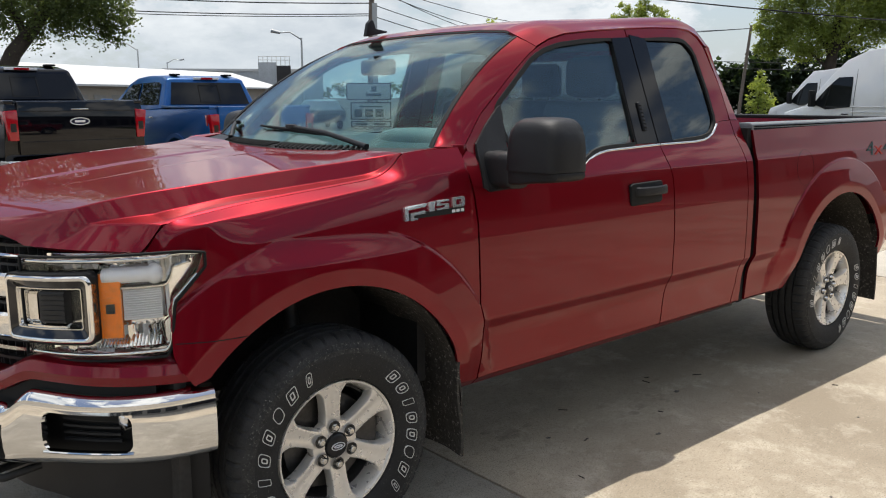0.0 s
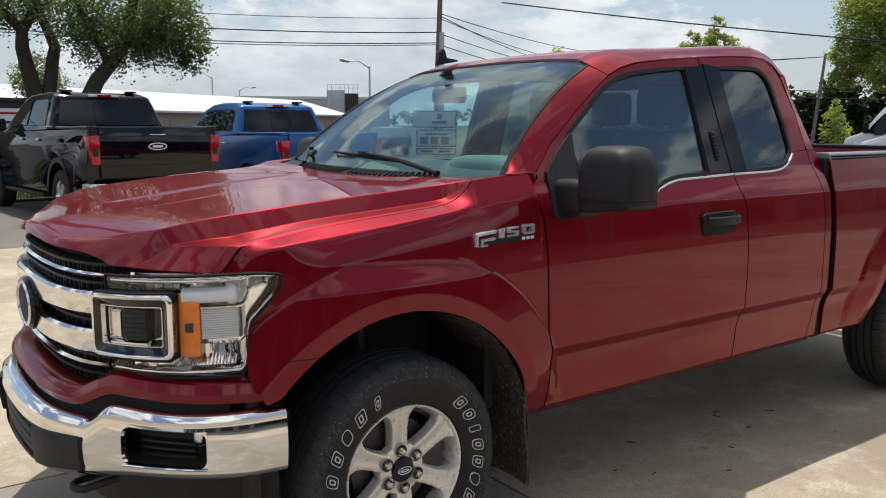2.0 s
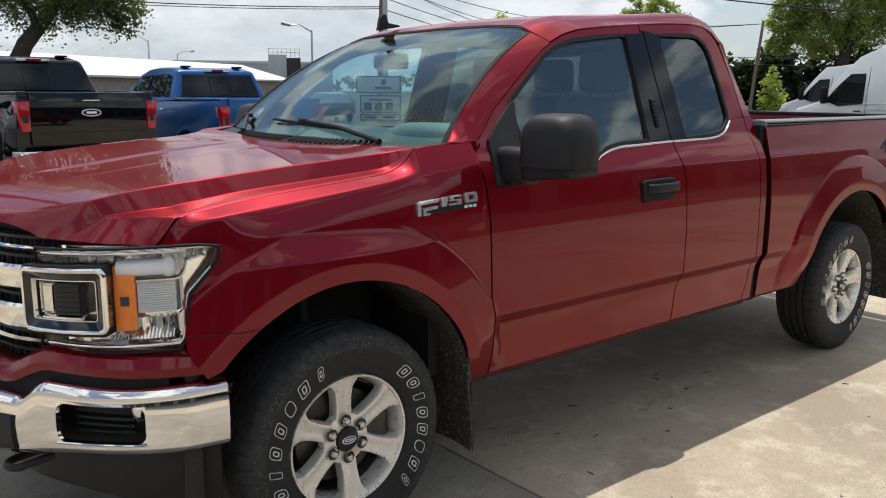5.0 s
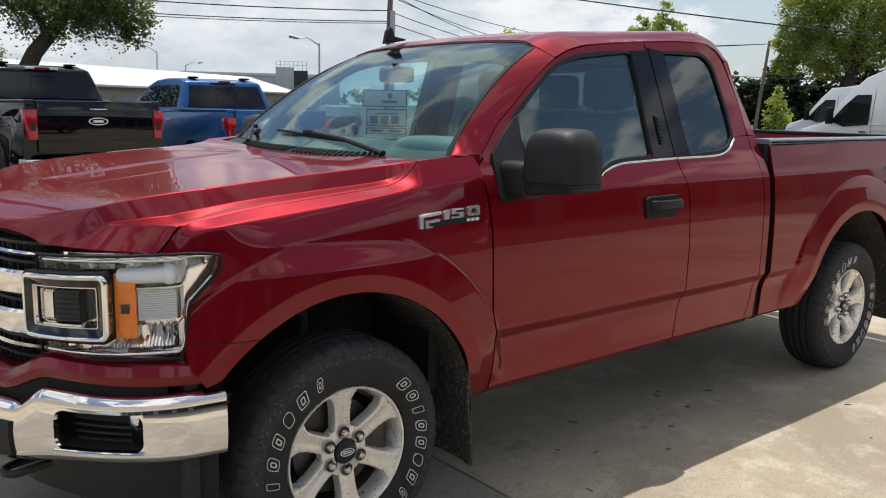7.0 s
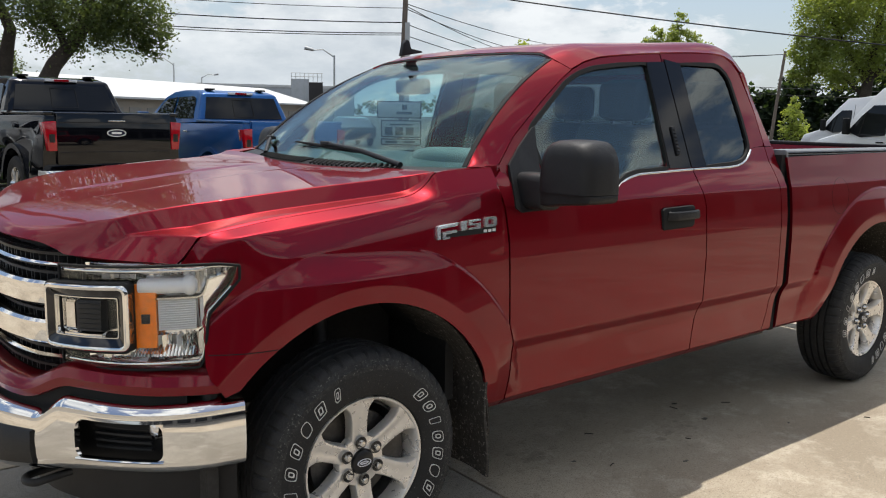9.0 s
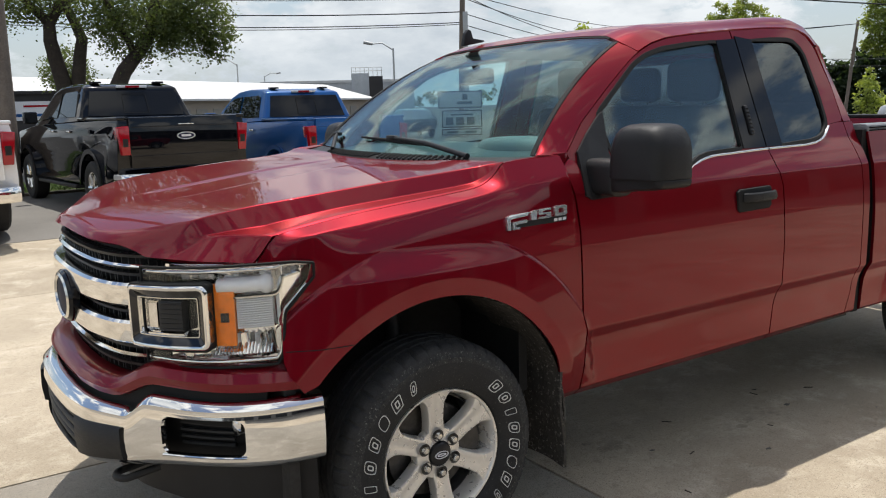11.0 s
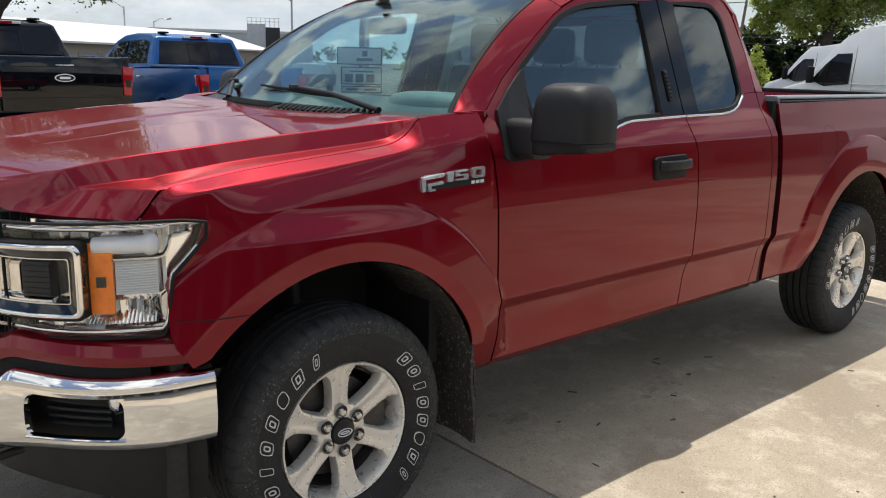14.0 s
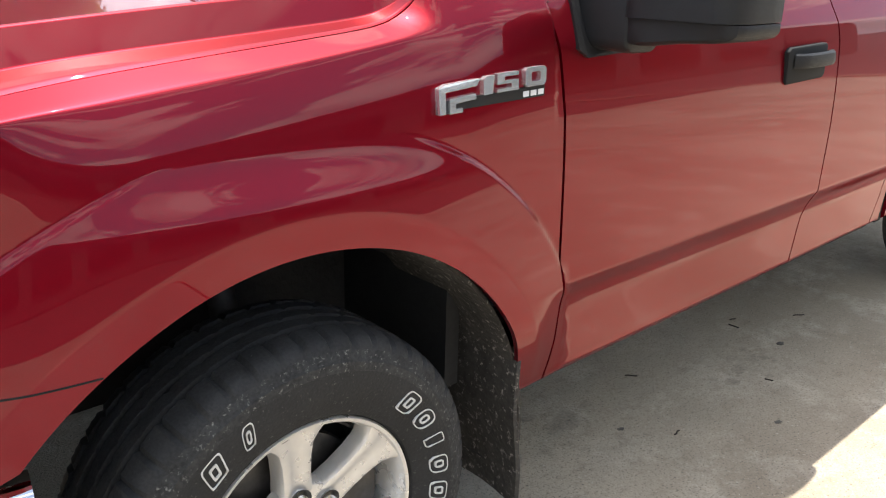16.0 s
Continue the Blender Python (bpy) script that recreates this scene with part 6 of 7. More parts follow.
def lot_pickup(label, paint, at, group):
    """A crew-cab pickup: tail at y = 0, nose at 5.9, x across."""
    p = thing("parked_pickup", label, "pickup truck", group, at=at)
    ax0, ax1, r = 1.22, 4.92, 0.52
    side = [(0.10, 0.62), (0.62, 0.50)] + arc(ax0, 0.42, r, 172, 8, 14) + [(1.80, 0.46), (4.34, 0.46)] + arc(ax1, 0.42, r, 172, 8, 14) + [(5.50, 0.50), (5.86, 0.60), (5.90, 0.95), (5.84, 1.12), (5.50, 1.22), (4.20, 1.33), (0.04, 1.42), (0.03, 1.30), (0.06, 0.75)]
    b = prism("body", side, "x", -0.98, 0.98, paint, p, "", bevel=0.02, smooth=30)
    for v in b.data.vertices:
        z, y = v.co.z, v.co.y
        v.co.x *= 1.0 - 0.05 * float(smooth01((z - 1.15) / 0.3)) - 0.10 * float(smooth01((y - 5.2) / 0.7)) - 0.015 * float(smooth01((0.5 - y) / 0.5))
    # black sheet as the load space's shade, seen over the rails, then tailgate
    box("bed_shade_sheet", -0.80, 0.80, 0.12, 1.76, 1.415, 1.424, SEAM, p)
    for s in (-1, 1):
        box("bed_rail", s * 0.87 - 0.07, s * 0.87 + 0.07, 0.02, 1.85, 1.40, 1.450, paint, p, "", bevel=0.02)
    tg = box("tailgate", -0.80, 0.80, -0.035, 0.05, 0.74, 1.440, paint, p, "", bevel=0.018)
    box("tailgate_handle", -0.11, 0.13, -0.042, -0.03, 1.325, 1.337, CHROME, tg, "bright tailgate handle", bevel=0.003)
    for z in (1.30, 0.90):
        box("tailgate_crease", -0.76, 0.76, -0.040, -0.03, z, z + 0.012, paint, tg, "", bevel=0.004)
    o = [(0.135 * math.cos(a), 1.165 + 0.052 * math.sin(a)) for a in np.linspace(0, 2 * math.pi, 28, endpoint=False)]
    e = prism("oval_emblem", o, "y", -0.046, -0.03, BLUEOVAL, tg, "dark oval emblem with a silver ring", smooth=30)
    framed("emblem_ring", o, [(x * 0.90, 1.165 + (z - 1.165) * 0.78) for x, z in o], lambda x, z: -0.049, 0.012, LENSWHITE, e)
    box("emblem_mark", -0.07, 0.07, -0.049, -0.04, 1.150, 1.180, LENSWHITE, e)
    for s in (-1, 1):
        q = [(s * 0.80, 0.925), (s * 0.915, 0.925), (s * 0.96, 1.31), (s * 0.80, 1.325)]
        tl = prism("tail_light", q, "y", -0.045, 0.16, LENSRED, p, "red tail light", bevel=0.012)
        box("reverse_lens", min(s * 0.83, s * 0.90), max(s * 0.83, s * 0.90), -0.052, -0.03, 1.04, 1.15, BADGEBLK, tl)
    bp_ = sweep("rear_bumper", smooth_line([(-0.97, 0.22), (-0.95, -0.02), (-0.85, -0.09), (-0.4, -0.11), (0.4, -0.11), (0.85, -0.09), (0.95, -0.02), (0.97, 0.22)], 30), [(0.0, 0.48), (0.012, 0.50), (0.012, 0.64), (0.0, 0.665), (-0.10, 0.665), (-0.10, 0.48)], CHROME, p, "chrome rear bumper")
    box("plate_recess", -0.17, 0.17, -0.128, -0.118, 0.51, 0.63, SEAM, bp_)
    # cab
    lo = [(-0.90, 1.90), (-0.90, 4.22), (0.90, 4.22), (0.90, 1.90)]
    prof = [(1.84, 1.40), (1.90, 1.60), (2.03, 1.90), (2.25, 1.955), (3.0, 1.965), (3.35, 1.93), (3.62, 1.84), (4.42, 1.32)]
    verts, faces = [], []
    for y, z in prof:
        k = float(np.interp(z, [1.32, 1.92, 1.97], [0.925, 0.735, 0.66]))
        for s in (-1.0, -0.9, 0.0, 0.9, 1.0):
            verts.append((k * s, y, z + (0.014 if abs(s) < 0.95 and z > 1.8 else 0)))
    for i in range(len(prof) - 1):
        for j in range(4):
            a = i * 5 + j
            faces.append((a, a + 1, a + 6, a + 5))
    n = len(prof)
    faces.append(tuple(i * 5 for i in range(n)))
    faces.append(tuple(i * 5 + 4 for i in range(n - 1, -1, -1)))
    cab = link_mesh("cab", verts, faces, paint, p, "", smooth=False)
    fix_normals(cab)
    bm = bmesh.new()
    bm.from_mesh(cab.data)
    bmesh.ops.bevel(bm, geom=[e for e in bm.edges if len(e.link_faces) == 2 and e.calc_face_angle(0) > 0.5], offset=0.035, segments=3, affect="EDGES", profile=0.5)
    bm.to_mesh(cab.data)
    bm.free()
    auto_smooth(cab, 40)
    rw = [(-0.76, 1.462), (0.76, 1.462), (0.665, 1.845), (-0.665, 1.845)]

    def on_back(x, z):
        return float(np.interp(z, [1.40, 1.60, 1.90], [1.84, 1.90, 2.03])) - 0.022
    rear = link_mesh("rear_window", [(x, on_back(x, z), z) for x, z in rw] + [(x, on_back(x, z) + 0.02, z) for x, z in rw], [(0, 1, 2, 3), (7, 6, 5, 4), (0, 4, 5, 1), (1, 5, 6, 2), (2, 6, 7, 3), (3, 7, 4, 0)], TINT, cab, "dark rear window", smooth=False)
    fix_normals(rear)
    slid = [(-0.20, 1.50), (0.20, 1.50), (0.19, 1.80), (-0.19, 1.80)]
    framed("sliding_pane", slid, [(x * 0.95, 1.65 + (z - 1.65) * 0.94) for x, z in slid], lambda x, z: on_back(x, z) - 0.004, 0.006, SEAM, rear)
    for s in (-1, 1):
        for q in ([(2.06, 1.46), (2.95, 1.45), (2.95, 1.84), (2.32, 1.855), (2.20, 1.82)], [(3.05, 1.45), (4.00, 1.42), (3.60, 1.74), (3.42, 1.815), (3.05, 1.84)]):
            n = len(q)
            xs = [s * (float(np.interp(z, [1.32, 1.92], [0.925, 0.735])) + 0.012) for y, z in q]
            w = link_mesh("side_window", [(x, y, z) for x, (y, z) in zip(xs, q)] + [(x - s * 0.02, y, z) for x, (y, z) in zip(xs, q)], [tuple(range(n)), tuple(range(2 * n - 1, n - 1, -1))] + [(a, (a + 1) % n, n + (a + 1) % n, n + a) for a in range(n)], TINT, cab, "dark side window", smooth=False)
            fix_normals(w)
        for y in (2.15, 3.05):
            box("door_handle", min(s * 0.955, s * 0.99), max(s * 0.955, s * 0.99), y, y + 0.16, 1.22, 1.25, CHROME, p, "chrome door handle", bevel=0.006)
        box("running_board", min(s * 0.84, s * 1.0), max(s * 0.84, s * 1.0), 2.0, 4.2, 0.36, 0.42, PLASTIC, p, "", bevel=0.015)
        mi = box("door_mirror", min(s * 0.98, s * 1.20), max(s * 0.98, s * 1.20), 3.90, 4.04, 1.36, 1.56, paint, p, "", bevel=0.03)
        box("mirror_glass", min(s * 1.0, s * 1.18), max(s * 1.0, s * 1.18), 3.892, 3.902, 1.38, 1.54, TINT, mi)
        for yy in (ax0, ax1):
            o = arc(yy, 0.42, r + 0.05, 178, 2, 16)
            i_ = arc(yy, 0.42, r - 0.02, 178, 2, 16)
            q = o + i_[::-1]
            prism("wheel_arch", q, "x", s * 0.965, s * 1.0, paint, p, "", smooth=30)
            simple_wheel(p, s * 0.855, yy, 0.405, 0.27, s, CHROME_DULL)
    box("underbody", -0.85, 0.85, 0.3, 5.5, 0.42, 0.60, FRAME, p)
    ws = [(-0.78, 4.30, 1.40), (0.78, 4.30, 1.40), (0.64, 3.66, 1.815), (-0.64, 3.66, 1.815)]
    w = link_mesh("windscreen", [(x, y + 0.02, z + 0.016) for x, y, z in ws] + [(x, y, z) for x, y, z in ws], [(0, 1, 2, 3), (7, 6, 5, 4), (0, 4, 5, 1), (1, 5, 6, 2), (2, 6, 7, 3), (3, 7, 4, 0)], TINT, cab, "", smooth=False)
    fix_normals(w)
    ch = box("high_brake_light", -0.24, 0.24, 1.985, 2.03, 1.895, 1.935, LENSWHITE, p, "red and white high brake light", bevel=0.006)
    box("brake_lens", -0.11, 0.11, 1.978, 2.0, 1.898, 1.932, LENSRED, ch)
    for s in (-0.5, 0.5):
        box("roof_fin", s - 0.07, s + 0.07, 2.12, 2.30, 1.97, 2.0, SEAM, p, "", bevel=0.012)
    return p


def stand(x, y, turn, z=0.0):
    return Matrix.Translation((x, y, z)) @ Matrix.Rotation(radians(turn), 4, "Z")


lot_pickup("black crew-cab pickup with chrome bumper, parked tail out", BLACKP, stand(2.22, 9.78, 5.0, 0.10), "parked pickups")
lot_pickup("bright blue crew-cab pickup with dark rear window", BLUEP, stand(5.27, 10.2, 1.0, 0.0), "parked pickups")
lot_pickup("white crew-cab pickup, parked tail out beside the black one", WHITEP, stand(-1.04, 8.85, 3.0, 0.10), "parked pickups")


def cargo_van(label, at, group, h=2.72, wb=3.3):
    """A high-roofed van: tail at y = 0, nose forward."""
    v = thing("cargo_van", label, "van", group, at=at)
    ra, fa = 1.15, 1.15 + wb
    L = fa + 1.0
    side = [(0.02, 0.55), (ra - 0.5, 0.42)] + arc(ra, 0.36, 0.42, 172, 8, 12) + [(ra + 0.6, 0.40), (fa - 0.6, 0.40)] + arc(fa, 0.36, 0.42, 172, 8, 12) + [(L - 0.15, 0.40), (L, 0.55), (L, 0.95), (L - 0.12, 1.18), (L - 0.80, 1.36), (L - 1.42, 2.10), (L - 1.75, 2.42), (L - 2.25, h - 0.10), (L - 3.0, h), (0.18, h - 0.03), (0.04, h - 0.30)]
    b = prism("body", side, "x", -1.02, 1.02, WHITEP, v, "", bevel=0.05, smooth=32)
    for q in b.data.vertices:
        z, y = q.co.z, q.co.y
        q.co.x *= 1.0 - 0.13 * float(smooth01((z - 1.3) / 1.4)) - 0.14 * float(smooth01((y - L + 0.9) / 0.9))
    for s in (-1, 1):
        def sx(y, z, o=0.006):
            return s * (1.02 * (1.0 - 0.13 * float(smooth01((z - 1.3) / 1.4)) - 0.14 * float(smooth01((y - L + 0.9) / 0.9))) + o)
        for q in ([(L - 1.02, 1.40), (L - 1.35, 1.79), (L - 1.60, 2.02), (L - 1.98, 2.03), (L - 1.98, 1.33), (L - 1.35, 1.27)],):
            q = [tuple(p) for p in resample(q + [q[0]], 25)[:-1]]
            n = len(q)
            w = link_mesh("door_window", [(sx(y, z), y, z) for y, z in q] + [(sx(y, z, -0.02), y, z) for y, z in q], [tuple(range(n)), tuple(range(2 * n - 1, n - 1, -1))] + [(a, (a + 1) % n, n + (a + 1) % n, n + a) for a in range(n)], TINT, v, "dark door window", smooth=False)
            fix_normals(w)
            tube("window_post", [(sx(L - 1.33, 1.30, 0.01), L - 1.33, 1.30), (sx(L - 1.45, 1.86, 0.01), L - 1.45, 1.86)], 0.016, SEAM, w)
        for y0, z0, z1 in ((L - 2.06, 0.5, 2.2), (L - 3.25, 0.5, 2.45), (0.25, 0.6, 2.45)):
            tube("door_seam", [(sx(y0, z, 0.0), y0, z) for z in np.linspace(z0, z1, 10)], 0.006, SEAM, v, n=5)
        for z in (1.22, 1.34):
            tube("swage_line", [(sx(y, z, -0.004), y, z) for y in np.linspace(0.25, L - 2.0, 8)], 0.014, WHITEP, v, n=6)
        tube("side_moulding", [(sx(y, 0.62, 0.0), y, 0.62) for y in np.linspace(ra + 0.55, fa - 0.55, 8)], 0.03, PLASTIC, v, n=6)
        box("door_handle", min(sx(L - 1.9, 1.16, 0), sx(L - 1.9, 1.16, 0.03)), max(sx(L - 1.9, 1.16, 0), sx(L - 1.9, 1.16, 0.03)), L - 1.95, L - 1.78, 1.15, 1.18, SEAM, v, "", bevel=0.006)
        mi = box("door_mirror", min(s * 1.06, s * 1.26), max(s * 1.06, s * 1.26), L - 1.12, L - 1.02, 1.33, 1.72, SEAM, v, "black door mirror", bevel=0.03)
        box("mirror_arm", min(s * 0.93, s * 1.10), max(s * 0.93, s * 1.10), L - 1.09, L - 1.04, 1.35, 1.42, SEAM, mi)
        for yy in (ra, fa):
            prism("wheel_arch", arc(yy, 0.36, 0.47, 178, 2, 14) + arc(yy, 0.36, 0.40, 178, 2, 14)[::-1], "x", s * 0.985, s * 1.03, PLASTIC, v, "black arch moulding", smooth=30)
            simple_wheel(v, s * 0.90, yy, 0.345, 0.235, s, ALLOY, 10)
        prism("head_light", [(L - 0.42, 0.98), (L - 0.06, 0.86), (L - 0.08, 1.05), (L - 0.40, 1.22)], "x", s * 0.80, s * 0.90, LENSWHITE, v, "", bevel=0.01)
    ws = [(-0.78, L - 0.86, 1.40), (0.78, L - 0.86, 1.40), (0.78, L - 1.42, 2.06), (-0.78, L - 1.42, 2.06)]
    w = link_mesh("windscreen", [(x, y + 0.03, z + 0.024) for x, y, z in ws] + [(x, y, z) for x, y, z in ws], [(0, 1, 2, 3), (7, 6, 5, 4), (0, 4, 5, 1), (1, 5, 6, 2), (2, 6, 7, 3), (3, 7, 4, 0)], TINT, v, "dark windscreen", smooth=False)
    fix_normals(w)
    box("underbody", -0.8, 0.8, 0.3, L - 0.3, 0.33, 0.55, FRAME, v)


cargo_van("white high-roofed cargo van with silver wheel covers", stand(19.02, 2.95, -9.0), "parked vans")
cargo_van("white cargo van parked behind the nearer van", stand(27.0, 7.6, -9.0), "parked vans", 2.55)


def far_car(label, paint, at):
    c = thing("parked_car", label, "car", at=at)
    side = [(0.0, 0.5), (0.45, 0.32)] + arc(0.85, 0.33, 0.36, 172, 8, 10) + [(1.3, 0.28), (3.2, 0.28)] + arc(3.65, 0.33, 0.36, 172, 8, 10) + [(4.2, 0.32), (4.5, 0.5), (4.45, 0.78), (4.2, 0.88), (3.3, 0.98), (2.6, 1.36), (1.9, 1.46), (1.0, 1.40), (0.35, 1.05), (0.03, 0.95)]
    b = prism("body", side, "x", -0.9, 0.9, paint, c, "", bevel=0.05, smooth=32)
    for q in b.data.vertices:
        q.co.x *= 1 - 0.22 * float(smooth01((q.co.z - 0.9) / 0.6))
    for s in (-1, 1):
        q = [(0.75, 1.02), (3.1, 1.0), (2.55, 1.30), (1.9, 1.38), (1.1, 1.33)]
        xs = [s * (0.9 * (1 - 0.22 * float(smooth01((z - 0.9) / 0.6))) + 0.006) for y, z in q]
        w = link_mesh("side_window", [(x, y, z) for x, (y, z) in zip(xs, q)] + [(x - 0.02 * s, y, z) for x, (y, z) in zip(xs, q)], [(0, 1, 2, 3, 4), (9, 8, 7, 6, 5)] + [(a, (a + 1) % 5, 5 + (a + 1) % 5, 5 + a) for a in range(5)], TINT, c, "", smooth=False)
        fix_normals(w)
        for yy in (0.85, 3.65):
            simple_wheel(c, s * 0.78, yy, 0.33, 0.22, s, ALLOY)
    return c

# ---- surroundings ----
EYE0 = (-1.48, -2.23, 1.59)


def spot(az, d, el=None):
    """A place at a bearing from the standing point, d metres off; el gives the height."""
    a = radians(az)
    z = 0.0 if el is None else EYE0[2] + d * math.tan(radians(el))
    return Vector((EYE0[0] + d * math.cos(a), EYE0[1] + d * math.sin(a), z))


far_car("dark grey parked car seen beyond the pickup", GREYP, stand(*spot(57.2, 42)[:2], -20))
WHITEROOF = mat("white_metal_roof", (0.60, 0.60, 0.59), 0.5, var=0.06, scale=0.3, bump=0.004, bscale=3)
TANWALL = mat("tan_block_wall", (0.30, 0.26, 0.21), 0.85, var=0.12, scale=0.6, bump=0.004, bscale=20)
DOORGREY = mat("grey_roller_door", (0.24, 0.225, 0.20), 0.6, var=0.1, scale=2)
STEELCLAD = mat("galvanised_cladding", (0.45, 0.47, 0.49), 0.45, 0.5, var=0.15, scale=1, bump=0.003, bscale=6)
DARKWALL = mat("dark_siding", (0.035, 0.033, 0.033), 0.7, var=0.2, scale=1)
WOOD = mat("weathered_pole_wood", (0.18, 0.145, 0.115), 0.9, var=0.25, scale=3, bump=0.006, bscale=30)
WIRE = mat("black_cable", (0.012, 0.012, 0.013), 0.6)
GALV = mat("galvanised_steel", (0.42, 0.43, 0.43), 0.4, 0.7, var=0.1, scale=4)


def long_shed(a, b, depth, eave, ridge, bays, label):
    """A low building from corner a to corner b, roof rising away from the road."""
    a, b = Vector((a.x, a.y, 0)), Vector((b.x, b.y, 0))
    s = thing("storage_building", label, "building", at=Matrix.Translation(a) @ Matrix.Rotation(math.atan2(b.y - a.y, b.x - a.x), 4, "Z"))
    L = (b - a).length
    box("wall", 0, L, 0, depth, 0, eave, TANWALL, s)
    prism("roof", [(-0.6, eave - 0.05), (depth * 0.5, ridge), (depth + 0.6, eave - 0.05), (depth + 0.6, eave + 0.12), (depth * 0.5, ridge + 0.18), (-0.6, eave + 0.12)], "x", -0.5, L + 0.5, WHITEROOF, s, "white metal roof", smooth=0)
    prism("gable", [(0, eave), (depth / 2, ridge), (depth, eave)], "x", -0.02, 0.2, TANWALL, s, "", smooth=0)
    for k in range(bays):
        x = 1.0 + k * (L - 2) / bays
        d = box("roller_door", x + 0.4, x + (L - 2) / bays - 0.4, -0.06, 0.05, 0.0, eave - 0.75, DOORGREY, s, "grey roller door")
    return s


long_shed(spot(83.5, 62), spot(60.5, 104), 13, 2.55, 4.35, 22, "long tan storage building with a white metal roof")
s2 = thing("low_dark_shop", "low dark-sided shop with a small white sign", "building", at=Matrix.Translation(spot(90, 50)) @ Matrix.Rotation(radians(-4), 4, "Z"))
box("wall", 0, 9.0, 0, 8, 0, 2.75, DARKWALL, s2)
box("roof", -0.2, 9.2, -0.2, 8.2, 2.75, 2.9, DARKWALL, s2)
sg = box("wall_sign", 6.2, 8.4, -0.08, 0.02, 1.35, 2.35, LENSWHITE, s2, "white sign with blue and red bars")
box("sign_bar", 6.5, 7.9, -0.10, -0.07, 1.55, 1.70, BLUEP, sg)
box("sign_bar", 6.9, 8.2, -0.10, -0.07, 2.05, 2.15, LENSRED, sg)
tw_ = thing("plant_tower", "galvanised rooftop plant housing with railings", "building", at=Matrix.Translation(spot(61.7, 112)) @ Matrix.Rotation(radians(-28), 4, "Z"))
box("housing", 0, 2.3, 0, 3, 0, 6.0, STEELCLAD, tw_)
box("louvre_housing", 2.3, 4.1, -0.1, 3, 0, 5.6, DARKWALL, tw_)
for k in range(8):
    tube("rail_post", [(0.05 + k * 0.56, 0, 5.6), (0.05 + k * 0.56, 0, 6.75)], 0.035, GALV, tw_, n=5)
for z in (6.3, 6.75):
    tube("rail", [(0, 0, z), (4.1, 0, z)], 0.035, GALV, tw_, n=5)
ru = thing("flat_roof_hall", "pale flat-roofed hall behind the tower", "building", at=Matrix.Translation(spot(67.6, 125)) @ Matrix.Rotation(radians(-28), 4, "Z"))
box("wall", 0, 22, 0, 10, 0, 5.2, STEELCLAD, ru)
box("roof", -0.3, 22.3, -0.3, 10.3, 5.2, 5.55, WHITEROOF, ru)
# the plain showroom behind the standing point closes the lot
sr = thing("showroom_building", "plain grey-brown showroom wall behind the lot", "building", at=Matrix.Translation((-34, -15.5, 0)))
SHOW = mat("showroom_wall", (0.10, 0.095, 0.09), 0.7, var=0.15, scale=0.4)
box("wall", 0, 74, -6, 0, 0, 4.6, SHOW, sr)
box("roof", -0.5, 74.5, -6.5, 0.5, 4.6, 4.9, DARKWALL, sr)
for k in range(14):
    box("shop_window", 2 + k * 5, 5.6 + k * 5, -0.1, 0.05, 0.5, 3.4, TINT, sr, "dark shop window")


def utility_pole(at, h, r, label, lean=(0, 0), arms=True):
    p = thing("utility_pole", label, "utility pole", "utility poles", at=Matrix.Translation(at))
    tube("pole", [(0, 0, -0.2), (lean[0] / 2, lean[1] / 2, h / 2), (lean[0], lean[1], h)], [r * 1.15, r, r * 0.8], WOOD, p, n=12)
    if arms:
        tube("crossarm", [(-0.8, -0.5, h - 0.5), (0.8, 0.5, h - 0.5)], 0.06, WOOD, p, n=6)
        for k in (-0.7, 0.0, 0.7):
            tube("insulator", [(k, k * 0.62, h - 0.45), (k, k * 0.62, h - 0.25)], [0.05, 0.03], GALV, p, n=8)
    return p


P1 = spot(54.4, 46)
utility_pole(P1, 11.0, 0.15, "weathered wooden utility pole with cables", (0.25, -0.2))
P0 = spot(83.25, 17.5)
utility_pole(P0, 11.0, 0.17, "thick weathered wooden utility pole", (0.1, 0), False)
P2 = spot(30.1, 60)
utility_pole(P2, 6.2, 0.105, "leaning wooden service pole", (0.4, -0.35), False)


def cable(name, pts, r, label):
    c = tagged(tube(name, pts, r, WIRE, None, label, n=5), label, "cable", "overhead cables")
    return c


def sag(a, b, s, n=16):
    return [tuple(a.lerp(b, t) - Vector((0, 0, s * 4 * t * (1 - t)))) for t in np.linspace(0, 1, n)]


PL = spot(83.5, 46)
for z0, z1, r in ((7.25, 7.45, 0.018), (6.5, 6.75, 0.03), (5.95, 6.1, 0.026), (5.85, 5.95, 0.02)):
    cable("overhead_cable", sag(P1 + Vector((0.15, -0.1, z0)), PL + Vector((0, 0, z1)), 0.3), r, "black overhead cable between poles")
    cable("overhead_cable", sag(PL + Vector((0, 0, z1)), spot(115, 60) + Vector((0, 0, z1)), 0.3), r, "black overhead cable between poles")
utility_pole(spot(115, 60), 9.0, 0.15, "wooden utility pole further along the road", (0, 0))
utility_pole(PL, 9.0, 0.13, "wooden utility pole behind the trees", (0, 0))
for z0, az, el in ((7.25, 43, 4.2), (6.45, 42, 3.6), (5.85, 42, 3.2), (7.5, 40, 4.6), (7.4, 44, 3.9)):
    cable("overhead_cable", sag(P1 + Vector((0.15, -0.1, z0)), spot(az, 110, el), 0.9), 0.025, "black overhead cable running along the road")
cable("overhead_cable", sag(spot(50, 27, 8.0), spot(14, 33, 3.4), 0.15), 0.022, "thick black overhead cable over the lot")
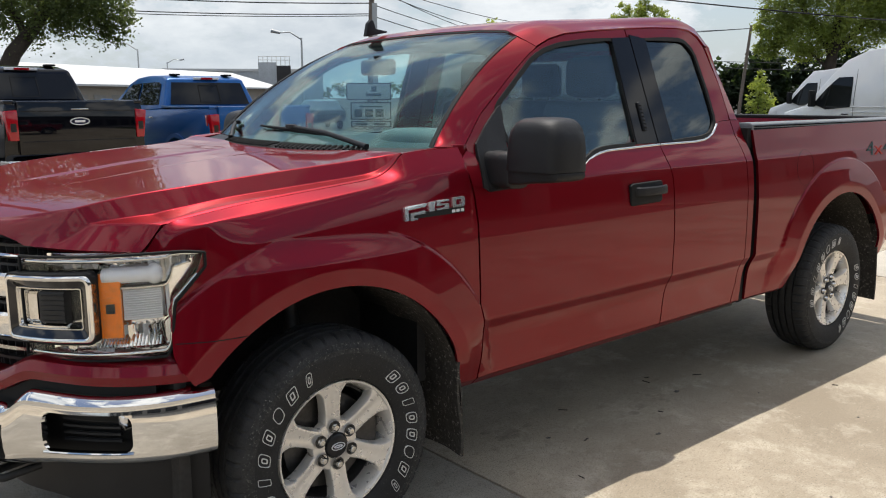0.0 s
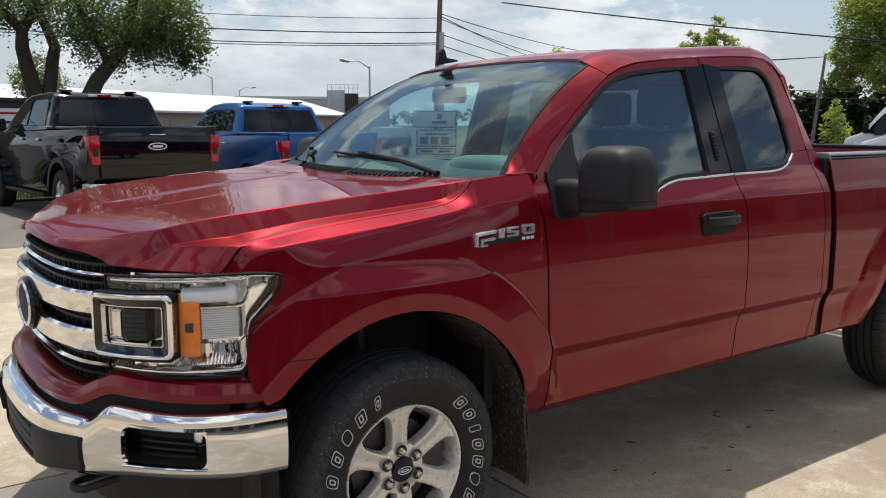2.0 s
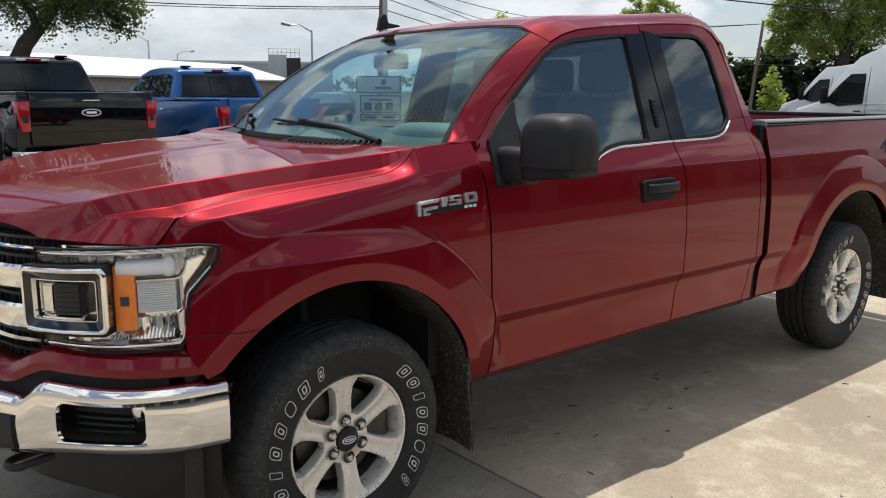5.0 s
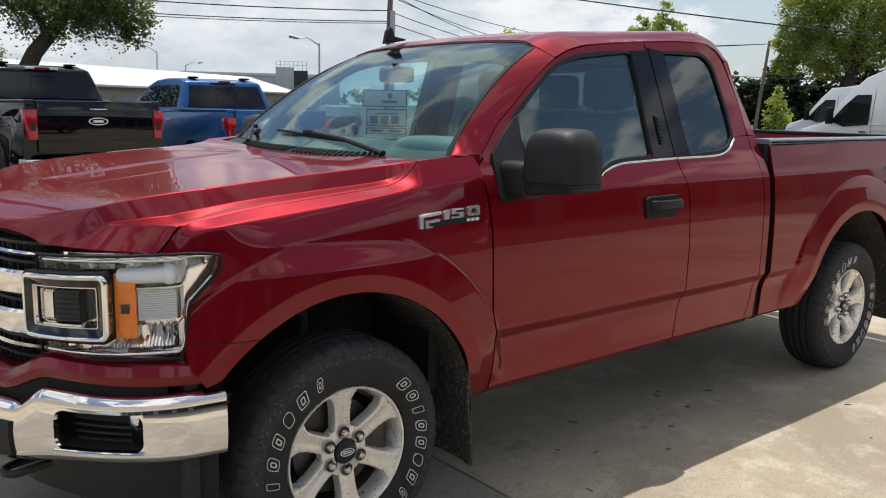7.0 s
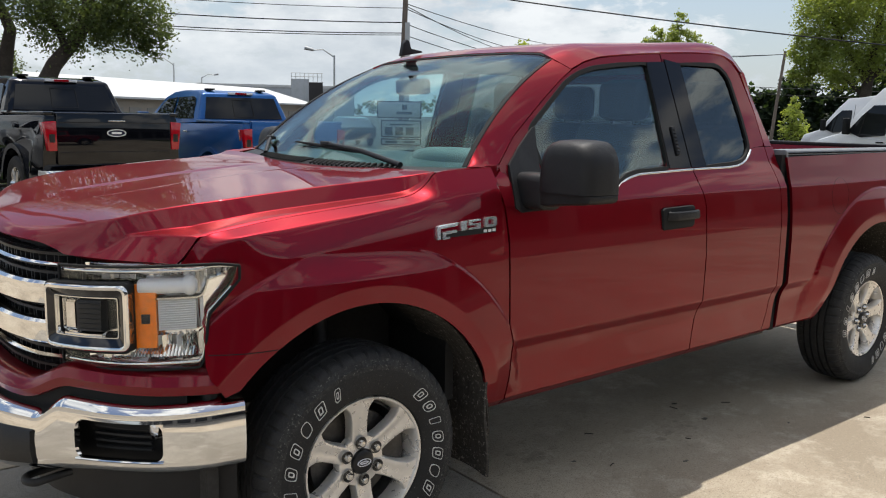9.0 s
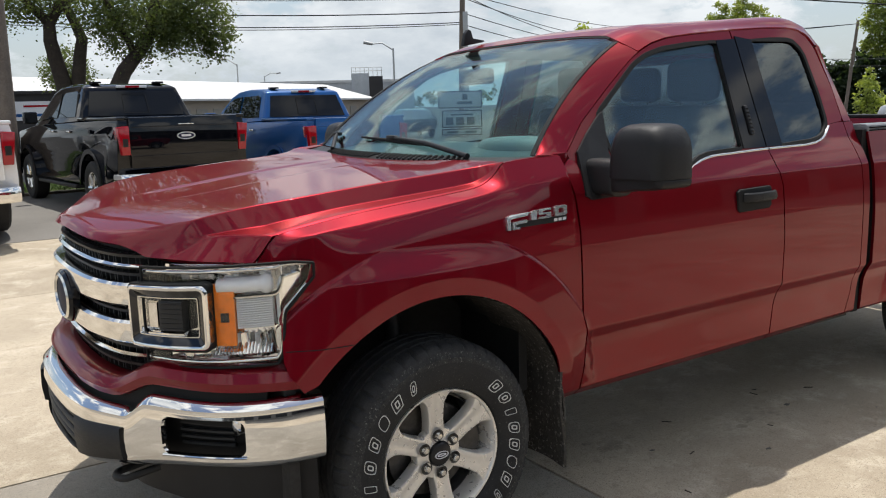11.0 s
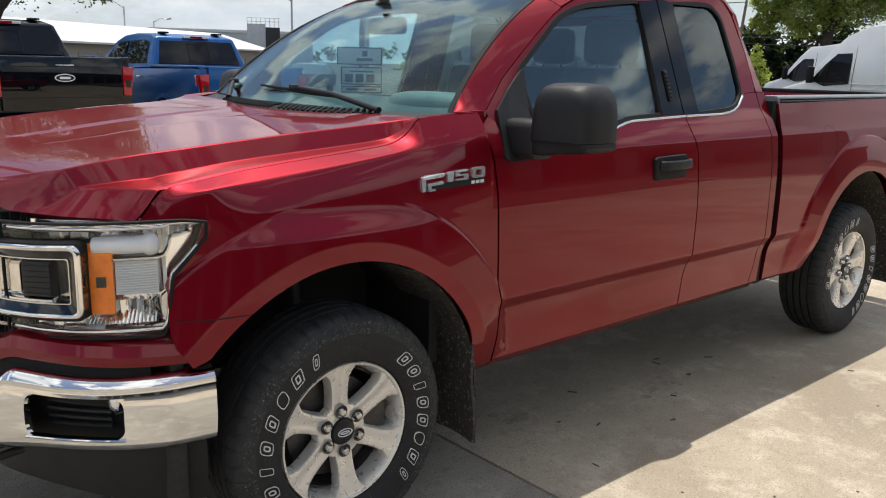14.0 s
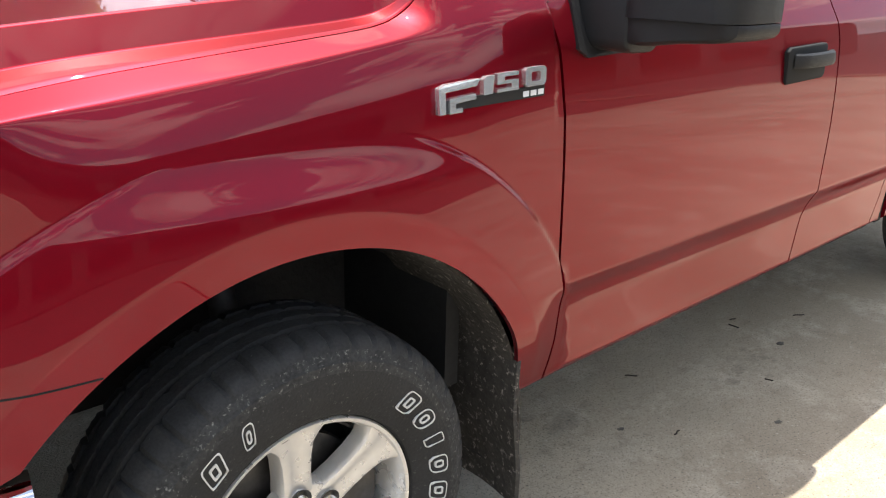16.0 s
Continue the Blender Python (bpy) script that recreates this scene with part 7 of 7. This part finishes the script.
for el, e2 in ((4.55, 4.35), (4.35, 4.1)):
    cable("overhead_cable", sag(P2 + Vector((0.4, -0.35, 6.0)), spot(45, 80, e2), 0.3), 0.022, "thin cable to the service pole")
for el in (2.3, 1.9):
    cable("overhead_cable", sag(spot(40, 75, el + 0.4), spot(12, 50, el - 0.6), 0.3), 0.02, "thin cable before the trees")


def street_lamp(az, d, top_el, head_az, head_el, label):
    base = spot(az, d)
    t = spot(az, d, top_el) - base
    h = spot(head_az, d, head_el) - base
    p = thing("street_lamp", label, "street lamp", "street lamps", at=Matrix.Translation(base))
    tube("pole", [(0, 0, 0), tuple(t)], [0.11, 0.075], GALV, p, n=10)
    m = t.lerp(h, 0.55) + Vector((0, 0, 0.14 * (h - t).length))
    tube("arm", [tuple(t - Vector((0, 0, 0.15))), tuple(m), tuple(h)], [0.06, 0.05, 0.045], GALV, p, n=8)
    hd = tube("lamp_head", [tuple(h), tuple(h + (h - t).normalized() * 0.75)], [0.11, 0.16], GALV, p, "grey lamp head", n=8)


street_lamp(58.84, 70, 3.85, 60.2, 4.15, "galvanised street lamp with a curved arm")
street_lamp(69.15, 100, 3.0, 70.3, 3.3, "galvanised street lamp with a curved arm")
street_lamp(67.42, 150, 2.2, 66.65, 2.35, "galvanised street lamp, far off")
# roadside sign, seen through the cabin glass
SIGNW = mat("faded_sign_white", (0.50, 0.50, 0.48), 0.6, var=0.08, scale=2)
sn = thing("roadside_sign", "white roadside sign boards on a grey post", "sign", at=Matrix.Translation(spot(54.2, 44)) @ Matrix.Rotation(radians(54.5 - 90), 4, "Z"))
box("post", 0.05, 0.30, 0.05, 0.25, -0.1, 6.3, GALV, sn)
for z0, z1, x0, x1 in ((1.42, 2.30, -1.35, 0.95), (0.42, 1.32, -1.15, 0.95), (0.02, 0.36, -1.15, 0.95)):
    bd = box("sign_board", x0, x1, -0.10, 0.04, z0, z1, SIGNW, sn, "white sign board", bevel=0.01)
    fr_ = [(x0, z0), (x1, z0), (x1, z1), (x0, z1)]
    framed("board_frame", fr_, [(x0 + 0.05, z0 + 0.05), (x1 - 0.05, z0 + 0.05), (x1 - 0.05, z1 - 0.05), (x0 + 0.05, z1 - 0.05)], lambda x, z: -0.12, 0.06, SEAM, bd)
for k in range(3):
    box("picture_panel", -0.95 + k * 0.55, -0.55 + k * 0.55, -0.115, -0.09, 0.55, 0.95, DECALG, sn)
box("text_bar", -0.7, 0.5, -0.115, -0.09, 1.05, 1.12, DECALG, sn)
box("text_bar", -0.35, 0.45, -0.115, -0.09, 1.62, 1.76, DECALG, sn)
box("crest", -0.06, 0.20, -0.115, -0.09, 1.85, 2.12, DECALG, sn)
for k in range(2):
    box("text_bar", -0.9 + k * 0.95, -0.3 + k * 0.95, -0.115, -0.09, 0.13, 0.24, DECALG, sn)

# ---- trees ----
BARK = mat("bark", (0.060, 0.047, 0.038), 0.95, var=0.3, scale=4, bump=0.02, bscale=25)


def leaf_mat(name, c):
    m = mat(name, c, 0.55, var=0.0)
    nt = m.node_tree
    b = nt.nodes["Principled BSDF"]
    g = nt.nodes.new("ShaderNodeNewGeometry")
    h = nt.nodes.new("ShaderNodeHueSaturation")
    r = nt.nodes.new("ShaderNodeMapRange")
    r.inputs["To Min"].default_value, r.inputs["To Max"].default_value = 0.55, 1.55
    nt.links.new(g.outputs["Random Per Island"], r.inputs["Value"])
    nt.links.new(r.outputs["Result"], h.inputs["Value"])
    h.inputs["Color"].default_value = (*c, 1)
    nt.links.new(h.outputs["Color"], b.inputs["Base Color"])
    out = nt.nodes["Material Output"]
    tr = nt.nodes.new("ShaderNodeBsdfTranslucent")
    tr.inputs["Color"].default_value = (min(c[0] * 2.4, 0.6), min(c[1] * 2.3, 0.7), c[2] * 1.0, 1)
    mx = nt.nodes.new("ShaderNodeMixShader")
    mx.inputs["Fac"].default_value = 0.52
    nt.links.new(b.outputs["BSDF"], mx.inputs[1])
    nt.links.new(tr.outputs["BSDF"], mx.inputs[2])
    nt.links.new(mx.outputs["Shader"], out.inputs["Surface"])
    return m


LEAF = leaf_mat("dull_green_leaves", (0.072, 0.096, 0.044))
LEAF2 = leaf_mat("bright_green_leaves", (0.175, 0.215, 0.066))
LEAF3 = leaf_mat("dark_fir_needles", (0.020, 0.034, 0.017))


def leaves(name, blobs, per, size, material, parent, seed, droop=0.0):
    """Many small leaf blades, in clumps scattered through the blobs (centre, radii)."""
    q = np.random.RandomState(seed)
    V, F = [], []
    for (c, rad), n in zip(blobs, per):
        c, rad = np.array(c), np.array(rad)
        clumps = max(6, n // 26)
        for _ in range(clumps):
            d = q.normal(size=3)
            d /= np.linalg.norm(d)
            cc = c + d * rad * (0.25 + 0.75 * q.rand() ** 0.45)
            cr = rad.mean() * q.uniform(0.10, 0.24)
            m = n // clumps
            o = q.normal(size=(m, 3)) * cr * 0.75
            o[:, 2] -= droop * np.abs(q.normal(size=m)) * cr
            for p in o + cc:
                a, b = q.uniform(0, 2 * math.pi), q.uniform(-0.9, 0.9)
                s = size * q.uniform(0.6, 1.3)
                u = np.array([math.cos(a) * math.cos(b), math.sin(a) * math.cos(b), math.sin(b)])
                w = np.cross(u, q.normal(size=3))
                w /= max(np.linalg.norm(w), 1e-6)
                k = len(V)
                V += [p, p + u * s * 0.5 + w * s * 0.28, p + u * s, p + u * s * 0.5 - w * s * 0.28]
                F.append((k, k + 1, k + 2, k + 3))
    return link_mesh(name, V, F, material, parent, "", smooth=False)


def tree(label, at, limbs, blobs, per, size, material, seed, droop=0.0):
    t = thing("tree", label, "tree", "trees", at=Matrix.Translation(at))
    for k, (pts, r0, r1) in enumerate(limbs):
        n = len(pts)
        tube("trunk" if k == 0 else "limb", pts, [r0 + (r1 - r0) * i / (n - 1) for i in range(n)], BARK, t, n=10)
    leaves("crown", blobs, per, size, material, t, seed, droop)
    return t


def side_at(az, d, el, base):
    """A point of a tree, at a bearing and height, relative to its base."""
    return tuple(spot(az, d, el) - base)


B = spot(79.8, 26)


def L(az, el, dd=0.0):
    return side_at(az, 26 + dd, el, B)


tree("old tree with two leaning trunks and hanging foliage", B,
     [([L(79.5, -3.4), L(79.73, 1.8), L(80.0, 3.1), L(80.25, 4.5), L(80.2, 5.5), L(79.6, 6.5), L(78.6, 7.2)], 0.24, 0.12),
      ([L(78.95, -3.4), L(78.9, 1.95), L(78.68, 3.5), L(78.45, 4.6), L(78.75, 5.5), L(79.1, 6.3), L(79.7, 9.0)], 0.21, 0.10),
      ([L(80.2, 5.5), L(81.6, 7.0), L(82.6, 9.0)], 0.14, 0.06)],
     [(L(82.5, 9.5), (2.6, 2.2, 1.5)), (L(85, 7.0), (1.6, 1.6, 1.2)), (L(80.8, 6.9), (0.9, 0.9, 0.6)), (L(79.6, 2.9, 4), (0.75, 0.75, 0.75)), (L(79.0, 2.4, 4), (0.6, 0.6, 0.6)), (L(86.5, 4.6), (1.0, 1.0, 1.1))],
     [12000, 3800, 2000, 2200, 1500, 1900], 0.095, LEAF, 3, 0.8)
B = spot(76.9, 24.5)


def L(az, el, dd=0.0):
    return side_at(az, 24.5 + dd, el, B)


tree("old leaning tree with drooping foliage", B,
     [([L(77.6, -3.6), L(77.0, 0.9), L(76.2, 2.6), L(74.6, 4.6), L(73.8, 7.5), L(73.5, 10)], 0.27, 0.10),
      ([L(74.6, 4.6), L(72.8, 6.2), L(71.0, 7.0)], 0.12, 0.05),
      ([L(75.4, 3.6), L(76.4, 6.0), L(77.5, 8.0)], 0.10, 0.05)],
     [(L(74.2, 8.0), (1.7, 1.7, 1.35)), (L(75.2, 5.3), (1.05, 1.1, 0.75)), (L(71.6, 6.7), (1.05, 1.1, 0.9)), (L(72.6, 4.9), (0.8, 0.9, 0.4)), (L(70.6, 5.0), (0.6, 0.7, 0.65)), (L(77.3, 6.6), (0.8, 0.9, 0.9)), (L(70.4, 4.0), (0.28, 0.4, 0.35))],
     [10000, 4000, 4800, 1700, 1900, 2700, 600], 0.092, LEAF, 4, 1.0)
B = spot(36.3, 42)


def L(az, el, dd=0.0):
    return side_at(az, 42 + dd, el, B)


tree("young bright green tree", B, [([L(36.3, -2.1), L(36.3, 3), L(36.2, 6.0)], 0.14, 0.04), ([L(36.3, 3.2), L(37.6, 4.9)], 0.06, 0.03), ([L(36.3, 3.0), L(34.9, 4.5)], 0.06, 0.03)],
     [(L(36.3, 3.8), (1.5, 1.5, 0.8)), (L(36.2, 5.3), (0.5, 0.6, 0.55)), (L(37.7, 4.7), (0.6, 0.6, 0.45)), (L(34.9, 4.5), (0.75, 0.7, 0.35)), (L(36.8, 4.6), (0.5, 0.6, 0.3)), (L(36.1, 6.2), (0.30, 0.35, 0.55)), (L(37.5, 5.5), (0.28, 0.3, 0.45)), (L(35.2, 5.3), (0.30, 0.3, 0.35))], [5200, 1300, 1300, 1400, 900, 500, 400, 400], 0.12, LEAF2, 5)
B = spot(46.5, 60)
tree("bright green treetop beyond the roof", B, [([(0, 0, 0), (0, 0, 6)], 0.18, 0.05)], [((0, 0, 5.6), (1.1, 1.1, 1.1))], [900], 0.25, LEAF2, 6)
B = spot(24.5, 38)


def L(az, el, dd=0.0):
    return side_at(az, 38 + dd, el, B)


tree("large leafy tree with a broad green crown", B,
     [([L(24.8, -2.4), L(24.9, 2.0), L(24.6, 5.0), L(24.4, 8.5)], 0.28, 0.10), ([L(24.9, 2.5), L(26.8, 5.5), L(27.6, 7.5)], 0.13, 0.05), ([L(24.8, 2.6), L(22.5, 5.0), L(21.0, 7.5)], 0.13, 0.05), ([L(24.9, 1.6), L(26.4, 2.9)], 0.09, 0.03)],
     [(L(24.6, 7.8), (3.0, 2.6, 1.8)), (L(27.2, 6.6), (1.0, 1.4, 1.5)), (L(28.2, 4.3), (0.55, 0.9, 0.9)), (L(26.5, 3.6), (1.3, 1.3, 0.9)), (L(21.5, 6.0), (1.8, 1.8, 1.6)), (L(23.5, 4.4), (1.7, 1.5, 1.0)), (L(19.3, 6.8), (1.6, 1.8, 1.6)), (L(28.6, 2.9), (0.4, 0.6, 0.35))],
     [24000, 9500, 4200, 7200, 12000, 8000, 9000, 1400], 0.115, LEAF2, 7)
B = spot(28.9, 33)
tree("small young tree by the service pole", B, [([(0, 0, 0), (0, 0, 1.9)], 0.06, 0.02)], [((0, 0, 1.55), (0.42, 0.42, 0.75)), ((0.1, -0.2, 1.2), (0.5, 0.5, 0.45)), ((0, 0, 2.25), (0.14, 0.14, 0.3))], [900, 600, 120], 0.12, LEAF2, 8)

fw = thing("far_woods", "dark line of distant conifers and bushes", "woods", kind="stuff")
q = random.Random(9)
bl, pr = [], []
for k in range(34):
    az = 9 + k * 0.75
    h = q.uniform(2.2, 3.6) if az < 31.2 else q.uniform(2.0, 3.3)
    p = spot(az, 66)
    top = 1.59 + 66 * math.tan(radians(h))
    bl.append(((p.x, p.y, top * 0.45), (1.0, 1.0, top * 0.5)))
    pr.append(620)
leaves("foliage", bl, pr, 0.5, LEAF3, fw, 12)
bl, pr = [], []
for k in range(70):
    x = -62 + k * 1.8
    hh = 4.2 + 1.6 * math.sin(k * 1.3) + q.uniform(-0.8, 0.8)
    bl.append(((x, -34 + q.uniform(-1, 1), hh * 0.5 + 1.0), (1.3, 1.3, hh * 0.5)))
    pr.append(200)
leaves("foliage", bl, pr, 0.7, LEAF3, tagged(thing("tree_row", "dark row of trees behind the showroom", "woods", kind="stuff")), 13)
bl, pr = [], []
for k in range(60):
    az = 31 + k * 0.95
    p = spot(az, 190)
    bl.append(((p.x, p.y, 2.4), (2.4, 2.4, q.uniform(1.6, 3.2))))
    pr.append(110)
leaves("foliage", bl, pr, 0.9, LEAF, tagged(thing("far_hedge", "low hazy line of far trees", "woods", kind="stuff")), 14)
